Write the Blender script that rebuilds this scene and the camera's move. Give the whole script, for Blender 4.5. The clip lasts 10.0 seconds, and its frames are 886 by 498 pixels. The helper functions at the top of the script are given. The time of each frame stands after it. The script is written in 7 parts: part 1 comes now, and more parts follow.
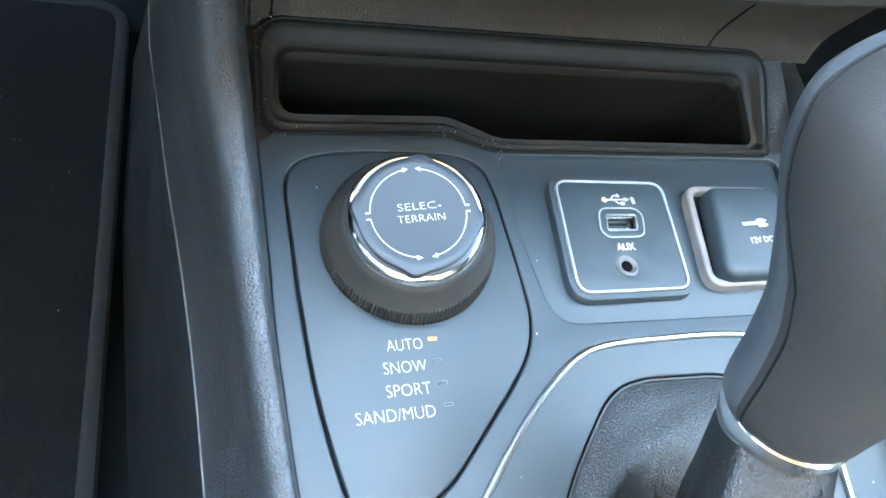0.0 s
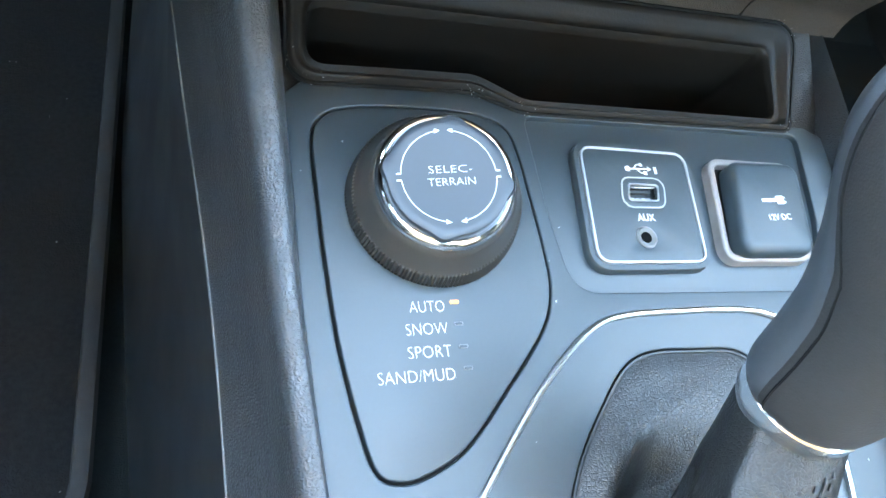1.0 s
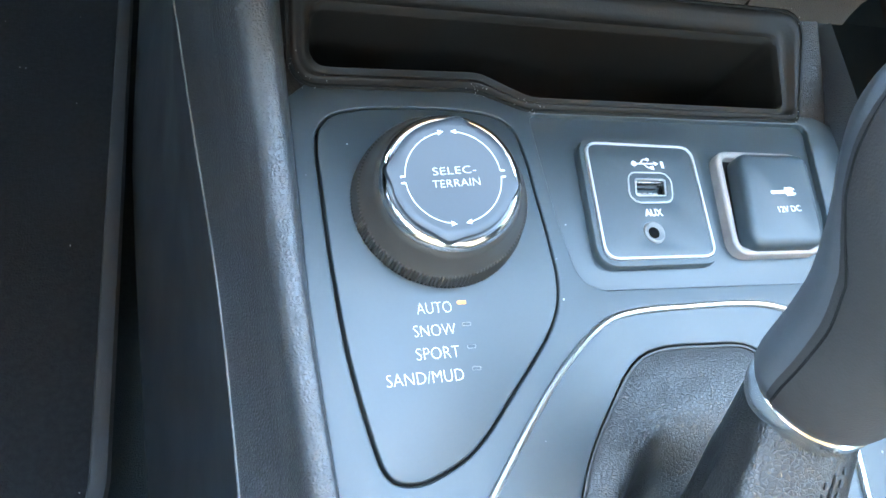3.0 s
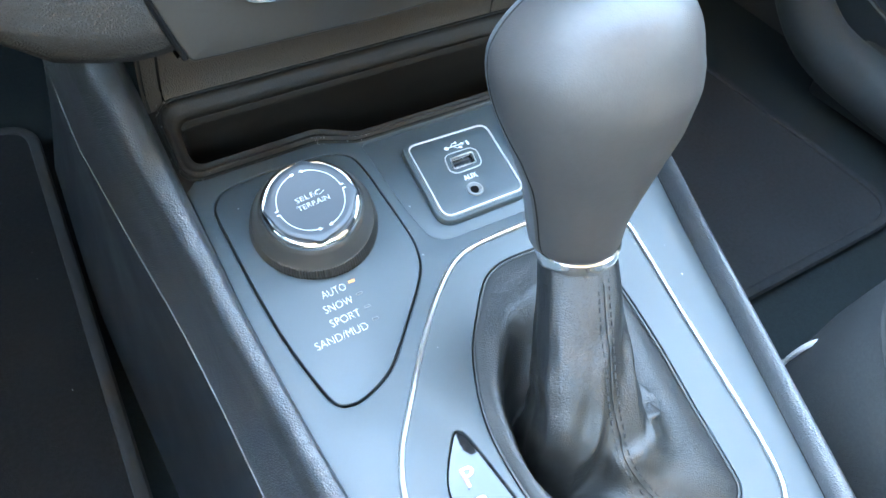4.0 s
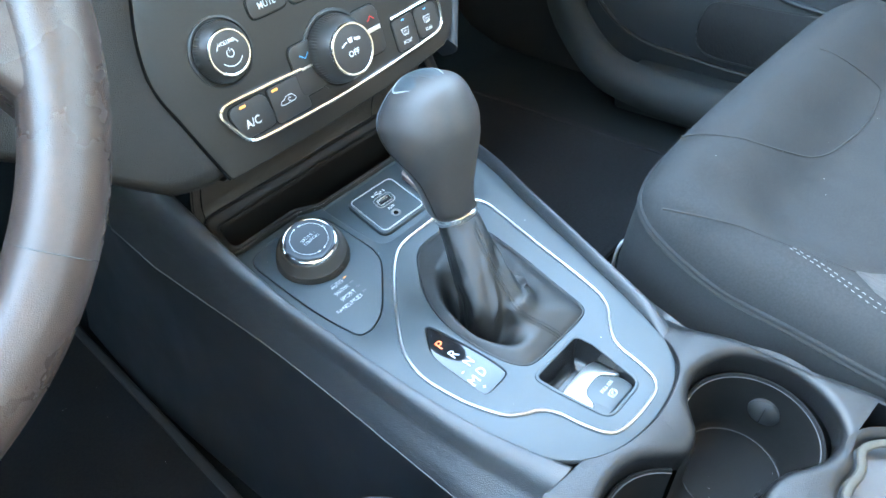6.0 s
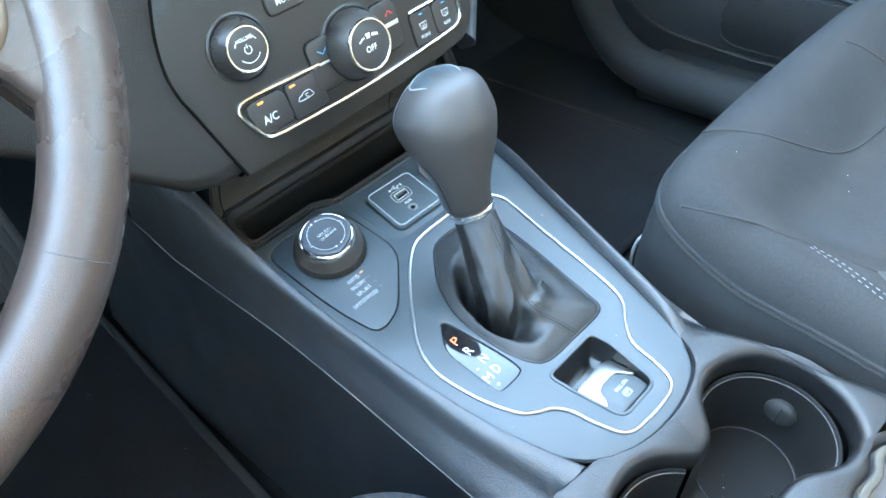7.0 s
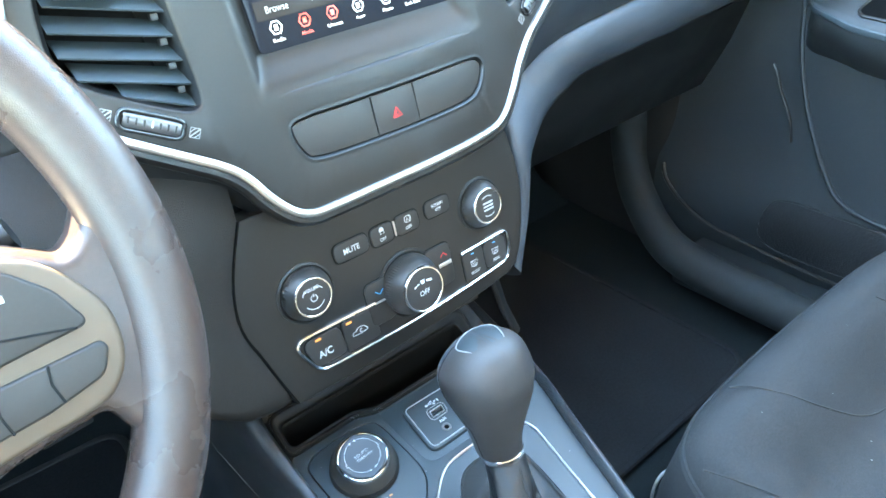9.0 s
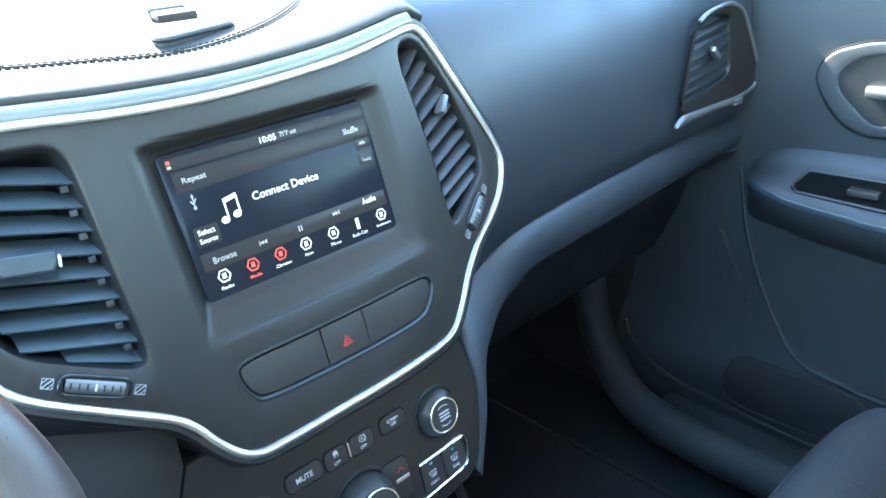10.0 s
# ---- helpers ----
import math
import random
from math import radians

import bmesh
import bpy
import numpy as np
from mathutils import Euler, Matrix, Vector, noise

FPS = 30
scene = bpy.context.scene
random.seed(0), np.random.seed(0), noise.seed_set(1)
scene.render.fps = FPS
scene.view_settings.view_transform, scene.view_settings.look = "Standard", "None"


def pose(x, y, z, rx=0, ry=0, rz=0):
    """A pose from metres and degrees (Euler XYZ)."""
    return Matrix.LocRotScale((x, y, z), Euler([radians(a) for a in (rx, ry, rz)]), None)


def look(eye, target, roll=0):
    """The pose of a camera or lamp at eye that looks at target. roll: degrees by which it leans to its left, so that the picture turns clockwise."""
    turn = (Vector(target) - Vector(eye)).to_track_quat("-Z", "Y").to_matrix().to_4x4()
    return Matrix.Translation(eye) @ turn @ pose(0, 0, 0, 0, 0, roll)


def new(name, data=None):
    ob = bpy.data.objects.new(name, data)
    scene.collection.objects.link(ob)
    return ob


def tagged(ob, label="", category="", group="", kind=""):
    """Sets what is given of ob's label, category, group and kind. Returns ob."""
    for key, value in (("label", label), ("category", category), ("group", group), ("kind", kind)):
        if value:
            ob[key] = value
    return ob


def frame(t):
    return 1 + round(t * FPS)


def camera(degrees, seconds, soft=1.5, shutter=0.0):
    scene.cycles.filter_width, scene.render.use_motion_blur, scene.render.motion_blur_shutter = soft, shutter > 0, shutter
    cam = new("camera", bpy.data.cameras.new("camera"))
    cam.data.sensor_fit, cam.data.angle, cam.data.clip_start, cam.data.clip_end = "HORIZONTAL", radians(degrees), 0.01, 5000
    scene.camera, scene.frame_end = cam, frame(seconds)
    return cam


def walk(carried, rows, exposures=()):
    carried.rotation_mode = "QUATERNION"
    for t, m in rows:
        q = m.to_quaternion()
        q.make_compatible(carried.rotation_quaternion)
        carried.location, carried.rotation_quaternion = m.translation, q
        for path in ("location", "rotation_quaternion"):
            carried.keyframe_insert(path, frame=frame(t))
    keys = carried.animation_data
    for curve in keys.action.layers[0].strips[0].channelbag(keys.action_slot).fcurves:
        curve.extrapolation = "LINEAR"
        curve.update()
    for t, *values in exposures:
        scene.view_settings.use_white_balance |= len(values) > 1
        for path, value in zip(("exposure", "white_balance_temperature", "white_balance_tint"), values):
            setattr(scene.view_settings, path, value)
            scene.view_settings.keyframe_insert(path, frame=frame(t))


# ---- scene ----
cam = camera(63.2, 10.0, soft=1.6)
# The plan is drawn in the console's own frame: x to the car's right, y forward, z square to the console's top panel.
# That panel climbs 8 degrees towards the dashboard and lies 0.26 m above the floor.
G = pose(0, 0, 0.26, 8, 0, 0)
PATH = [
    (0, (-0.0714, -0.0809, 0.2006), (0.0290, 0.0579, -0.0457), 28.67),
    (0.5, (-0.0829, -0.0738, 0.1998), (0.0252, 0.0445, -0.0537), 37.52),
    (1, (-0.0832, -0.0721, 0.1988), (0.0230, 0.0440, -0.0566), 37.34),
    (1.5, (-0.0822, -0.0719, 0.1999), (0.0222, 0.0432, -0.0568), 36.93),
    (2, (-0.0830, -0.0725, 0.1993), (0.0222, 0.0431, -0.0568), 36.95),
    (3.3, (-0.0810, -0.0695, 0.2014), (0.0201, 0.0432, -0.0575), 34.84),
    (3.5, (-0.0817, -0.0730, 0.2004), (0.0216, 0.0447, -0.0555), 31.83),
    (3.7, (-0.0729, -0.0881, 0.2102), (0.0318, 0.0350, -0.0426), 25.57),
    (4, (-0.0832, -0.1486, 0.2754), (0.0320, -0.0187, 0.0307), 13.72),
    (4.2, (-0.1125, -0.2006, 0.3250), (0.0045, -0.0673, 0.0831), 5.15),
    (4.5, (-0.1833, -0.2596, 0.3719), (-0.0429, -0.1253, 0.1433), 2.44),
    (5, (-0.2299, -0.3111, 0.4217), (-0.0752, -0.1747, 0.2039), 0.81),
    (5.5, (-0.2193, -0.3096, 0.4202), (-0.0668, -0.1699, 0.2029), -0.47),
    (5.7, (-0.2250, -0.3107, 0.4155), (-0.0701, -0.1694, 0.2009), -0.42),
    (6.8, (-0.2261, -0.3078, 0.4156), (-0.0750, -0.1643, 0.1999), -1.01),
    (7, (-0.2196, -0.3085, 0.4219), (-0.0738, -0.1641, 0.2030), -1.63),
    (7.5, (-0.2264, -0.3062, 0.4200), (-0.0776, -0.1610, 0.2037), -0.74),
    (8, (-0.2218, -0.3083, 0.4175), (-0.0728, -0.1590, 0.2042), -0.49),
    (8.5, (-0.2137, -0.2904, 0.4522), (-0.0648, -0.1403, 0.2393), 1.48),
    (9, (-0.1905, -0.2657, 0.5316), (-0.0362, -0.0935, 0.3405), 2.04),
    (9.2, (-0.1883, -0.2584, 0.5551), (-0.0296, -0.0776, 0.3758), 2.54),
    (9.5, (-0.1742, -0.2449, 0.5860), (-0.0121, -0.0551, 0.4196), 2.09),
    (10, (-0.1509, -0.2484, 0.5992), (0.0287, -0.0611, 0.4487), 0.98),
]
walk(cam, [(t, G @ look(eye, target, roll)) for t, eye, target, roll in PATH], exposures=[(0.0, 6.5, 8900, -1), (1.0, 6.52, 8700, -1), (3.5, 6.6, 8500, -1), (4.2, 6.55, 8500, -1), (4.6, 6.42, 8500, -2), (5.2, 6.18, 8150, -4), (8.5, 6.15, 8150, -4), (9.2, 5.82, 7350, -5), (9.5, 5.55, 6700, -6), (10.0, 5.0, 6400, -6)])

# ---- light ----
SUN_DIR = Vector((-0.10, 1.05, 1.0)).normalized()
world = bpy.data.worlds.new("world")
scene.world = world
world.use_nodes = True
sky = world.node_tree.nodes.new("ShaderNodeTexSky")
sky.sky_type = "NISHITA"
sky.sun_disc = False
sky.dust_density, sky.ozone_density = 0.3, 2.5
sky.sun_elevation = math.asin(SUN_DIR.z)
sky.sun_rotation = math.atan2(SUN_DIR.x, SUN_DIR.y)
back = world.node_tree.nodes["Background"]
back.inputs["Strength"].default_value = 0.15
world.node_tree.links.new(sky.outputs[0], back.inputs["Color"])
sun_data = bpy.data.lights.new("sun", "SUN")
sun_data.energy, sun_data.angle, sun_data.color = 2.5, radians(0.5), (1.0, 0.88, 0.74)
sun = new("sun", sun_data)
sun.matrix_world = look(SUN_DIR * 20, (0, 0, 0))


# ---- materials ----
def material(name, colour, rough, metal=0.0, bump=0.0, scale=400.0, kind="noise", vary=0.12, glow=None, rough_vary=0.1, spec=0.5, coat=0.0, big=9.0, crease=0.42):
    """Principled material with a fine relief and a slow change of tone and gloss."""
    m = bpy.data.materials.new(name)
    m.use_nodes = True
    nt = m.node_tree
    b = nt.nodes["Principled BSDF"]
    b.inputs["Metallic"].default_value = metal
    b.inputs["Specular IOR Level"].default_value = spec
    b.inputs["Coat Weight"].default_value = coat
    b.inputs["Coat Roughness"].default_value = 0.08
    co = nt.nodes.new("ShaderNodeTexCoord")

    def tex(kind, scale, detail=3.0):
        if kind == "hide":
            # pebbles parted by thin creases, their net slightly bent
            bend = nt.nodes.new("ShaderNodeTexNoise")
            bend.inputs["Scale"].default_value = scale * 0.5
            nt.links.new(co.outputs["Object"], bend.inputs["Vector"])
            shift = nt.nodes.new("ShaderNodeVectorMath")
            shift.operation = "MULTIPLY_ADD"
            shift.inputs[1].default_value = (0.7 / scale,) * 3
            nt.links.new(bend.outputs["Color"], shift.inputs[0])
            nt.links.new(co.outputs["Object"], shift.inputs[2])
            net = nt.nodes.new("ShaderNodeTexVoronoi")
            net.feature = "DISTANCE_TO_EDGE"
            net.inputs["Scale"].default_value = scale
            nt.links.new(shift.outputs[0], net.inputs["Vector"])
            swell = nt.nodes.new("ShaderNodeMapRange")
            swell.interpolation_type = "SMOOTHSTEP"
            swell.inputs["From Max"].default_value = crease
            nt.links.new(net.outputs["Distance"], swell.inputs["Value"])
            return swell.outputs[0]
        n = nt.nodes.new("ShaderNodeTexVoronoi" if kind == "cells" else "ShaderNodeTexNoise")
        n.inputs["Scale"].default_value = scale
        if kind != "cells":
            n.inputs["Detail"].default_value = detail
        nt.links.new(co.outputs["Object"], n.inputs["Vector"])
        return n.outputs["Distance" if kind == "cells" else "Fac"]

    slow = tex("noise", big, 5.0)
    fine = tex("noise", scale * 0.35, 4.0)
    mix = nt.nodes.new("ShaderNodeMath")
    mix.operation = "ADD"
    nt.links.new(slow, mix.inputs[0])
    nt.links.new(fine, mix.inputs[1])
    ramp = nt.nodes.new("ShaderNodeMapRange")
    ramp.inputs["From Min"].default_value, ramp.inputs["From Max"].default_value = 0.6, 1.4
    ramp.inputs["To Min"].default_value, ramp.inputs["To Max"].default_value = 1 - vary, 1 + vary
    nt.links.new(mix.outputs[0], ramp.inputs["Value"])
    tone = nt.nodes.new("ShaderNodeVectorMath")
    tone.operation = "SCALE"
    tone.inputs[0].default_value = colour
    nt.links.new(ramp.outputs[0], tone.inputs["Scale"])
    nt.links.new(tone.outputs[0], b.inputs["Base Color"])
    gloss = nt.nodes.new("ShaderNodeMapRange")
    gloss.inputs["From Min"].default_value, gloss.inputs["From Max"].default_value = 0.3, 0.7
    gloss.inputs["To Min"].default_value, gloss.inputs["To Max"].default_value = max(0.02, rough - rough_vary), min(1.0, rough + rough_vary)
    nt.links.new(slow, gloss.inputs["Value"])
    nt.links.new(gloss.outputs[0], b.inputs["Roughness"])
    if bump:
        bp = nt.nodes.new("ShaderNodeBump")
        bp.inputs["Strength"].default_value = bump
        bp.inputs["Distance"].default_value = 0.0006
        nt.links.new(tex(kind, scale), bp.inputs["Height"])
        nt.links.new(bp.outputs[0], b.inputs["Normal"])
    if glow:
        b.inputs["Emission Color"].default_value = (*glow[:3], 1)
        b.inputs["Emission Strength"].default_value = glow[3]
    return m


PANEL = material("satin_grey_panel", (0.028, 0.038, 0.043), 0.46, bump=0.05, scale=2500, rough_vary=0.05, vary=0.06)
INSERT = material("satin_insert", (0.027, 0.037, 0.042), 0.44, bump=0.05, scale=2500, rough_vary=0.04, vary=0.06)
DASH = material("dash_plastic", (0.018, 0.0152, 0.0132), 0.37, bump=0.10, scale=1800, rough_vary=0.05, spec=0.36)
PADSKIN = material("dash_pad_skin", (0.030, 0.0275, 0.0235), 0.66, bump=0.18, scale=700, kind="hide", spec=0.3)
BROW = material("satin_brow_band", (0.16, 0.16, 0.16), 0.36, metal=0.5, vary=0.05)
DASHTOP = material("dash_top_skin", (0.024, 0.028, 0.034), 0.44, bump=0.14, scale=900, kind="hide")
GRAIN = material("grained_plastic", (0.015, 0.012, 0.01), 0.43, bump=0.36, scale=900, kind="hide", spec=0.28)
RAIL = material("grained_rail", (0.037, 0.0395, 0.043), 0.34, bump=0.36, scale=860, kind="hide", rough_vary=0.01, spec=0.55, crease=0.42)
DECKSKIN = material("grained_deck", (0.011, 0.0112, 0.012), 0.33, bump=0.3, scale=1000, kind="hide", rough_vary=0.02, spec=0.5)
SIDE = material("console_side", (0.024, 0.027, 0.032), 0.38, bump=0.1, scale=900, kind="cells", spec=0.9)
BLACK = material("black_plastic", (0.009, 0.009, 0.009), 0.42, bump=0.1, scale=1200)
# Used for real liners and gaps, and for rings drawn as contact shade.
PIT = material("dark_liner_and_shade", (0.008, 0.008, 0.008), 0.70, bump=0.2, scale=800, spec=0.2)
RUBBER = material("black_rubber", (0.018, 0.018, 0.018), 0.65, bump=0.2, scale=900)
LEATHER = material("black_leather", (0.0125, 0.0122, 0.012), 0.34, bump=0.3, scale=850, kind="hide", rough_vary=0.03, spec=0.5, crease=0.16)
SPINE = material("lever_satin_plastic", (0.072, 0.078, 0.086), 0.42, vary=0.05, bump=0.03, scale=2000)
KNOBSKIN = material("lever_leather", (0.038, 0.034, 0.0325), 0.55, bump=0.08, scale=1100, kind="hide", rough_vary=0.03)
WHEELSKIN = material("wheel_leather", (0.052, 0.0355, 0.0305), 0.28, bump=0.16, scale=1250, kind="hide", rough_vary=0.04, vary=0.16, spec=0.52, big=20)
CHROME = material("chrome", (0.78, 0.78, 0.78), 0.15, metal=1.0, rough_vary=0.04, vary=0.03)
SILVER = material("satin_silver", (0.62, 0.61, 0.59), 0.33, metal=1.0, rough_vary=0.06, vary=0.05)
STEEL = material("steel", (0.5, 0.5, 0.5), 0.25, metal=1.0)
GLOSS = material("gloss_black", (0.010, 0.010, 0.011), 0.13, rough_vary=0.03, spec=0.6)
BUTTON = material("button_plastic", (0.023, 0.0195, 0.017), 0.45, bump=0.08, scale=1500)
WHITE = material("white_print", (0.58, 0.59, 0.59), 0.6, vary=0.05)
PRINT = material("grey_print", (0.42, 0.42, 0.41), 0.6, vary=0.05)
GREYMARK = material("grey_mark", (0.30, 0.30, 0.29), 0.55, vary=0.05)
PORT = material("pale_plastic", (0.13, 0.13, 0.127), 0.5, vary=0.06)
AMBER = material("amber_lamp", (0.6, 0.24, 0.06), 0.4, glow=(1.0, 0.34, 0.07, 0.014), vary=0.03)
REDLAMP = material("red_lamp", (0.7, 0.15, 0.05), 0.4, glow=(1.0, 0.16, 0.04, 0.022), vary=0.03)
REDPRINT = material("red_print", (0.55, 0.03, 0.03), 0.5, vary=0.05)
BLUEPRINT = material("blue_print", (0.06, 0.30, 0.55), 0.5, vary=0.05)
CARPET = material("dark_carpet", (0.011, 0.0145, 0.0152), 0.95, bump=0.9, scale=1100, vary=0.35, spec=0.1)
MAT = material("floor_mat", (0.0155, 0.016, 0.017), 0.95, bump=0.9, scale=800, vary=0.4, spec=0.1)
FABRIC = material("seat_cloth", (0.028, 0.0297, 0.031), 0.88, bump=0.7, scale=1700, vary=0.3, spec=0.25, big=14)
MESHCLOTH = material("seat_mesh_cloth", (0.075, 0.075, 0.075), 0.85, bump=0.9, scale=380, kind="cells", vary=0.25, spec=0.2)
WORN = material("worn_edge", (0.045, 0.040, 0.030), 0.45, bump=0.3, scale=900, vary=0.4)
THREAD = material("pale_thread", (0.17, 0.173, 0.176), 0.8, vary=0.1)
DARKTHREAD = material("dark_thread", (0.022, 0.022, 0.022), 0.8, vary=0.1)
DOORSKIN = material("door_plastic", (0.025, 0.0275, 0.0295), 0.5, bump=0.16, scale=800, kind="hide", spec=0.4)
SILLROLL = material("sill_vinyl", (0.015, 0.0175, 0.018), 0.75, bump=0.15, scale=800, kind="hide", vary=0.2)
HEADLINER = material("headliner", (0.44, 0.375, 0.3), 0.9, bump=0.3, scale=900)
SCREENBLUE = material("screen_lit", (0.008, 0.009, 0.012), 0.20, spec=0.08, glow=(0.03, 0.04, 0.07, 0.012), vary=0.05)
SCREENGREY = material("screen_bar", (0.012, 0.012, 0.013), 0.24, spec=0.08, glow=(0.09, 0.09, 0.10, 0.016), vary=0.05)
SCREENWHITE = material("screen_white", (0.5, 0.5, 0.5), 0.3, glow=(0.9, 0.92, 0.95, 0.035), vary=0.02)
SCREENDIM = material("screen_dim", (0.2, 0.2, 0.2), 0.3, glow=(0.45, 0.45, 0.46, 0.025), vary=0.02)
SCREENRED = material("screen_red", (0.5, 0.05, 0.03), 0.3, glow=(0.9, 0.10, 0.05, 0.035), vary=0.02)


# ---- building ----
ROOTS = {}


def thing(name, base, label, category, group="", kind="", local=True):
    """An Empty at the foot of a thing; its parts are drawn in the console's frame (or the car's, if local is off)."""
    ob = new(name)
    ob.empty_display_size = 0.02
    m = Matrix.Translation(base)
    ob.matrix_world = G @ m if local else m
    ROOTS[ob] = m.inverted()
    return tagged(ob, label, category, group, kind)


def part(name, bm, mat, parent, label="", smooth=35):
    bm.transform(ROOTS[parent])
    if name != "lettering":
        bmesh.ops.recalc_face_normals(bm, faces=bm.faces[:])
    me = bpy.data.meshes.new(name)
    bm.to_mesh(me)
    bm.free()
    for p in me.polygons:
        p.use_smooth = True
    me.set_sharp_from_angle(angle=radians(smooth))
    for one in mat if isinstance(mat, (list, tuple)) else (mat,):
        me.materials.append(one)
    ob = new(name, me)
    ob.parent = parent
    ROOTS[ob] = ROOTS[parent]
    return tagged(ob, label)


def whole(name, bm, mat, label, category, kind="", group="", smooth=35, local=True):
    """A thing that is one mesh."""
    lo = [min(v.co[i] for v in bm.verts) for i in range(3)]
    hi = [max(v.co[i] for v in bm.verts) for i in range(3)]
    base = Vector(((lo[0] + hi[0]) / 2, (lo[1] + hi[1]) / 2, lo[2]))
    bm.transform(Matrix.Translation(-base))
    bmesh.ops.recalc_face_normals(bm, faces=bm.faces[:])
    me = bpy.data.meshes.new(name)
    bm.to_mesh(me)
    bm.free()
    for p in me.polygons:
        p.use_smooth = True
    me.set_sharp_from_angle(angle=radians(smooth))
    me.materials.append(mat)
    ob = new(name, me)
    ob.matrix_world = (G if local else Matrix()) @ Matrix.Translation(base)
    ROOTS[ob] = Matrix.Translation(base).inverted()
    return tagged(ob, label, category, group, kind)


def smooth_line(pts, n=8, closed=True):
    """A soft curve through the points (Catmull-Rom)."""
    pts = [Vector(p) for p in pts]
    k, out = len(pts), []
    for i in range(k if closed else k - 1):
        a, b, c, d = (pts[j % k] if closed else pts[min(max(j, 0), k - 1)] for j in (i - 1, i, i + 1, i + 2))
        for s in range(n):
            t = s / n
            out.append(0.5 * (2 * b + (c - a) * t + (2 * a - 5 * b + 4 * c - d) * t * t + (3 * b - a - 3 * c + d) * t ** 3))
    return out if closed else out + [pts[-1]]


def rounded(pts, radius, n=6):
    """A closed polygon with its corners rounded; radius: one, or one for each corner."""
    pts = [Vector(p) for p in pts]
    out = []
    for i, p in enumerate(pts):
        r = radius[i] if isinstance(radius, (list, tuple)) else radius
        a, b = (pts[i - 1] - p), (pts[(i + 1) % len(pts)] - p)
        la, lb = a.length, b.length
        a, b = a / la, b / lb
        half = a.angle(b) / 2
        cut = min(r / math.tan(half), la * 0.49, lb * 0.49)
        p0, p1 = p + a * cut, p + b * cut
        for s in range(n + 1):
            t = s / n
            out.append((1 - t) ** 2 * p0 + 2 * t * (1 - t) * (p * 0.9 + (p0 + p1) * 0.05) + t * t * p1)
    return out


def rect(x0, y0, x1, y1, r=0.0, n=6):
    pts = [(x0, y0), (x1, y0), (x1, y1), (x0, y1)]
    return rounded(pts, r, n) if r else [Vector(p) for p in pts]


def circle(cx, cy, r, n=48, ry=None, turn=0.0):
    return [Vector((cx + r * math.cos(turn + 2 * math.pi * i / n), cy + (ry or r) * math.sin(turn + 2 * math.pi * i / n))) for i in range(n)]


def area(poly):
    return sum(a.x * b.y - b.x * a.y for a, b in zip(poly, poly[1:] + poly[:1])) / 2


def inset(poly, d):
    """The outline moved inward by d (outward: minus)."""
    if area(poly) < 0:
        d = -d
    out = []
    for i, p in enumerate(poly):
        a, b = poly[i - 1], poly[(i + 1) % len(poly)]
        t = (b - a)
        t = t / (t.length or 1)
        out.append(p + Vector((-t.y, t.x)) * d)
    return out


def flat(x, y, h):
    return Vector((x, y, h))


def plate(outer, holes=(), top=0.0, depth=0.003, bevel=0.0008, where=flat, cuts=(), bm=None, hole_depth=None, hole_bevel=None):
    """A plate with an outline and openings, its rim softly bevelled, laid on a surface. where(x, y, h) gives the place."""
    bm = bm or bmesh.new()
    edges, rims = [], []
    for n, loop in enumerate([outer, *holes]):
        sign = 1 if n == 0 else -1
        low = depth if n == 0 or hole_depth is None else hole_depth
        rows = []
        soft = bevel if n == 0 or hole_bevel is None else hole_bevel
        for d, h in ((soft, top), (soft * 0.62, top - soft * 0.08), (soft * 0.3, top - soft * 0.3), (soft * 0.08, top - soft * 0.62), (0, top - soft), (0, top - low)):
            rows.append([bm.verts.new((q.x, q.y, h)) for q in inset(loop, sign * d)])
        k = len(loop)
        for a, b in zip(rows, rows[1:]):
            for i in range(k):
                bm.faces.new((a[i], a[(i + 1) % k], b[(i + 1) % k], b[i]))
        edges += [bm.edges.get((rows[0][i], rows[0][(i + 1) % k])) for i in range(k)]
    made = bmesh.ops.triangle_fill(bm, edges=edges, use_beauty=True)
    for x in cuts:
        bmesh.ops.bisect_plane(bm, geom=bm.verts[:] + bm.edges[:] + bm.faces[:], plane_co=(x, 0, 0), plane_no=(1, 0, 0))
    for v in bm.verts:
        v.co = where(v.co.x, v.co.y, v.co.z)
    return bm


def loft(rows, closed=False, caps=False, bm=None):
    """A skin over rows of places, all of one length. closed: each row is a ring."""
    bm = bm or bmesh.new()
    made = [[bm.verts.new(p) for p in row] for row in rows]
    for a, b in zip(made, made[1:]):
        k = len(a)
        for i in range(k if closed else k - 1):
            try:
                bm.faces.new((a[i], a[(i + 1) % k], b[(i + 1) % k], b[i]))
            except ValueError:
                pass
    if caps:
        for row in (made[0], made[-1]):
            bm.faces.new(row)
    return bm


def lathe(profile, m=None, n=48, bm=None, wobble=None, caps=True):
    """A turned form about z: profile rows of (radius, height)."""
    bm = bm or bmesh.new()
    rows = []
    for r, h in profile:
        row = []
        for i in range(n):
            a = 2 * math.pi * i / n
            q = r * (wobble(a, h) if wobble else 1)
            p = Vector((q * math.cos(a), q * math.sin(a), h))
            row.append(m @ p if m else p)
        rows.append(row)
    return loft(rows, closed=True, caps=caps, bm=bm)


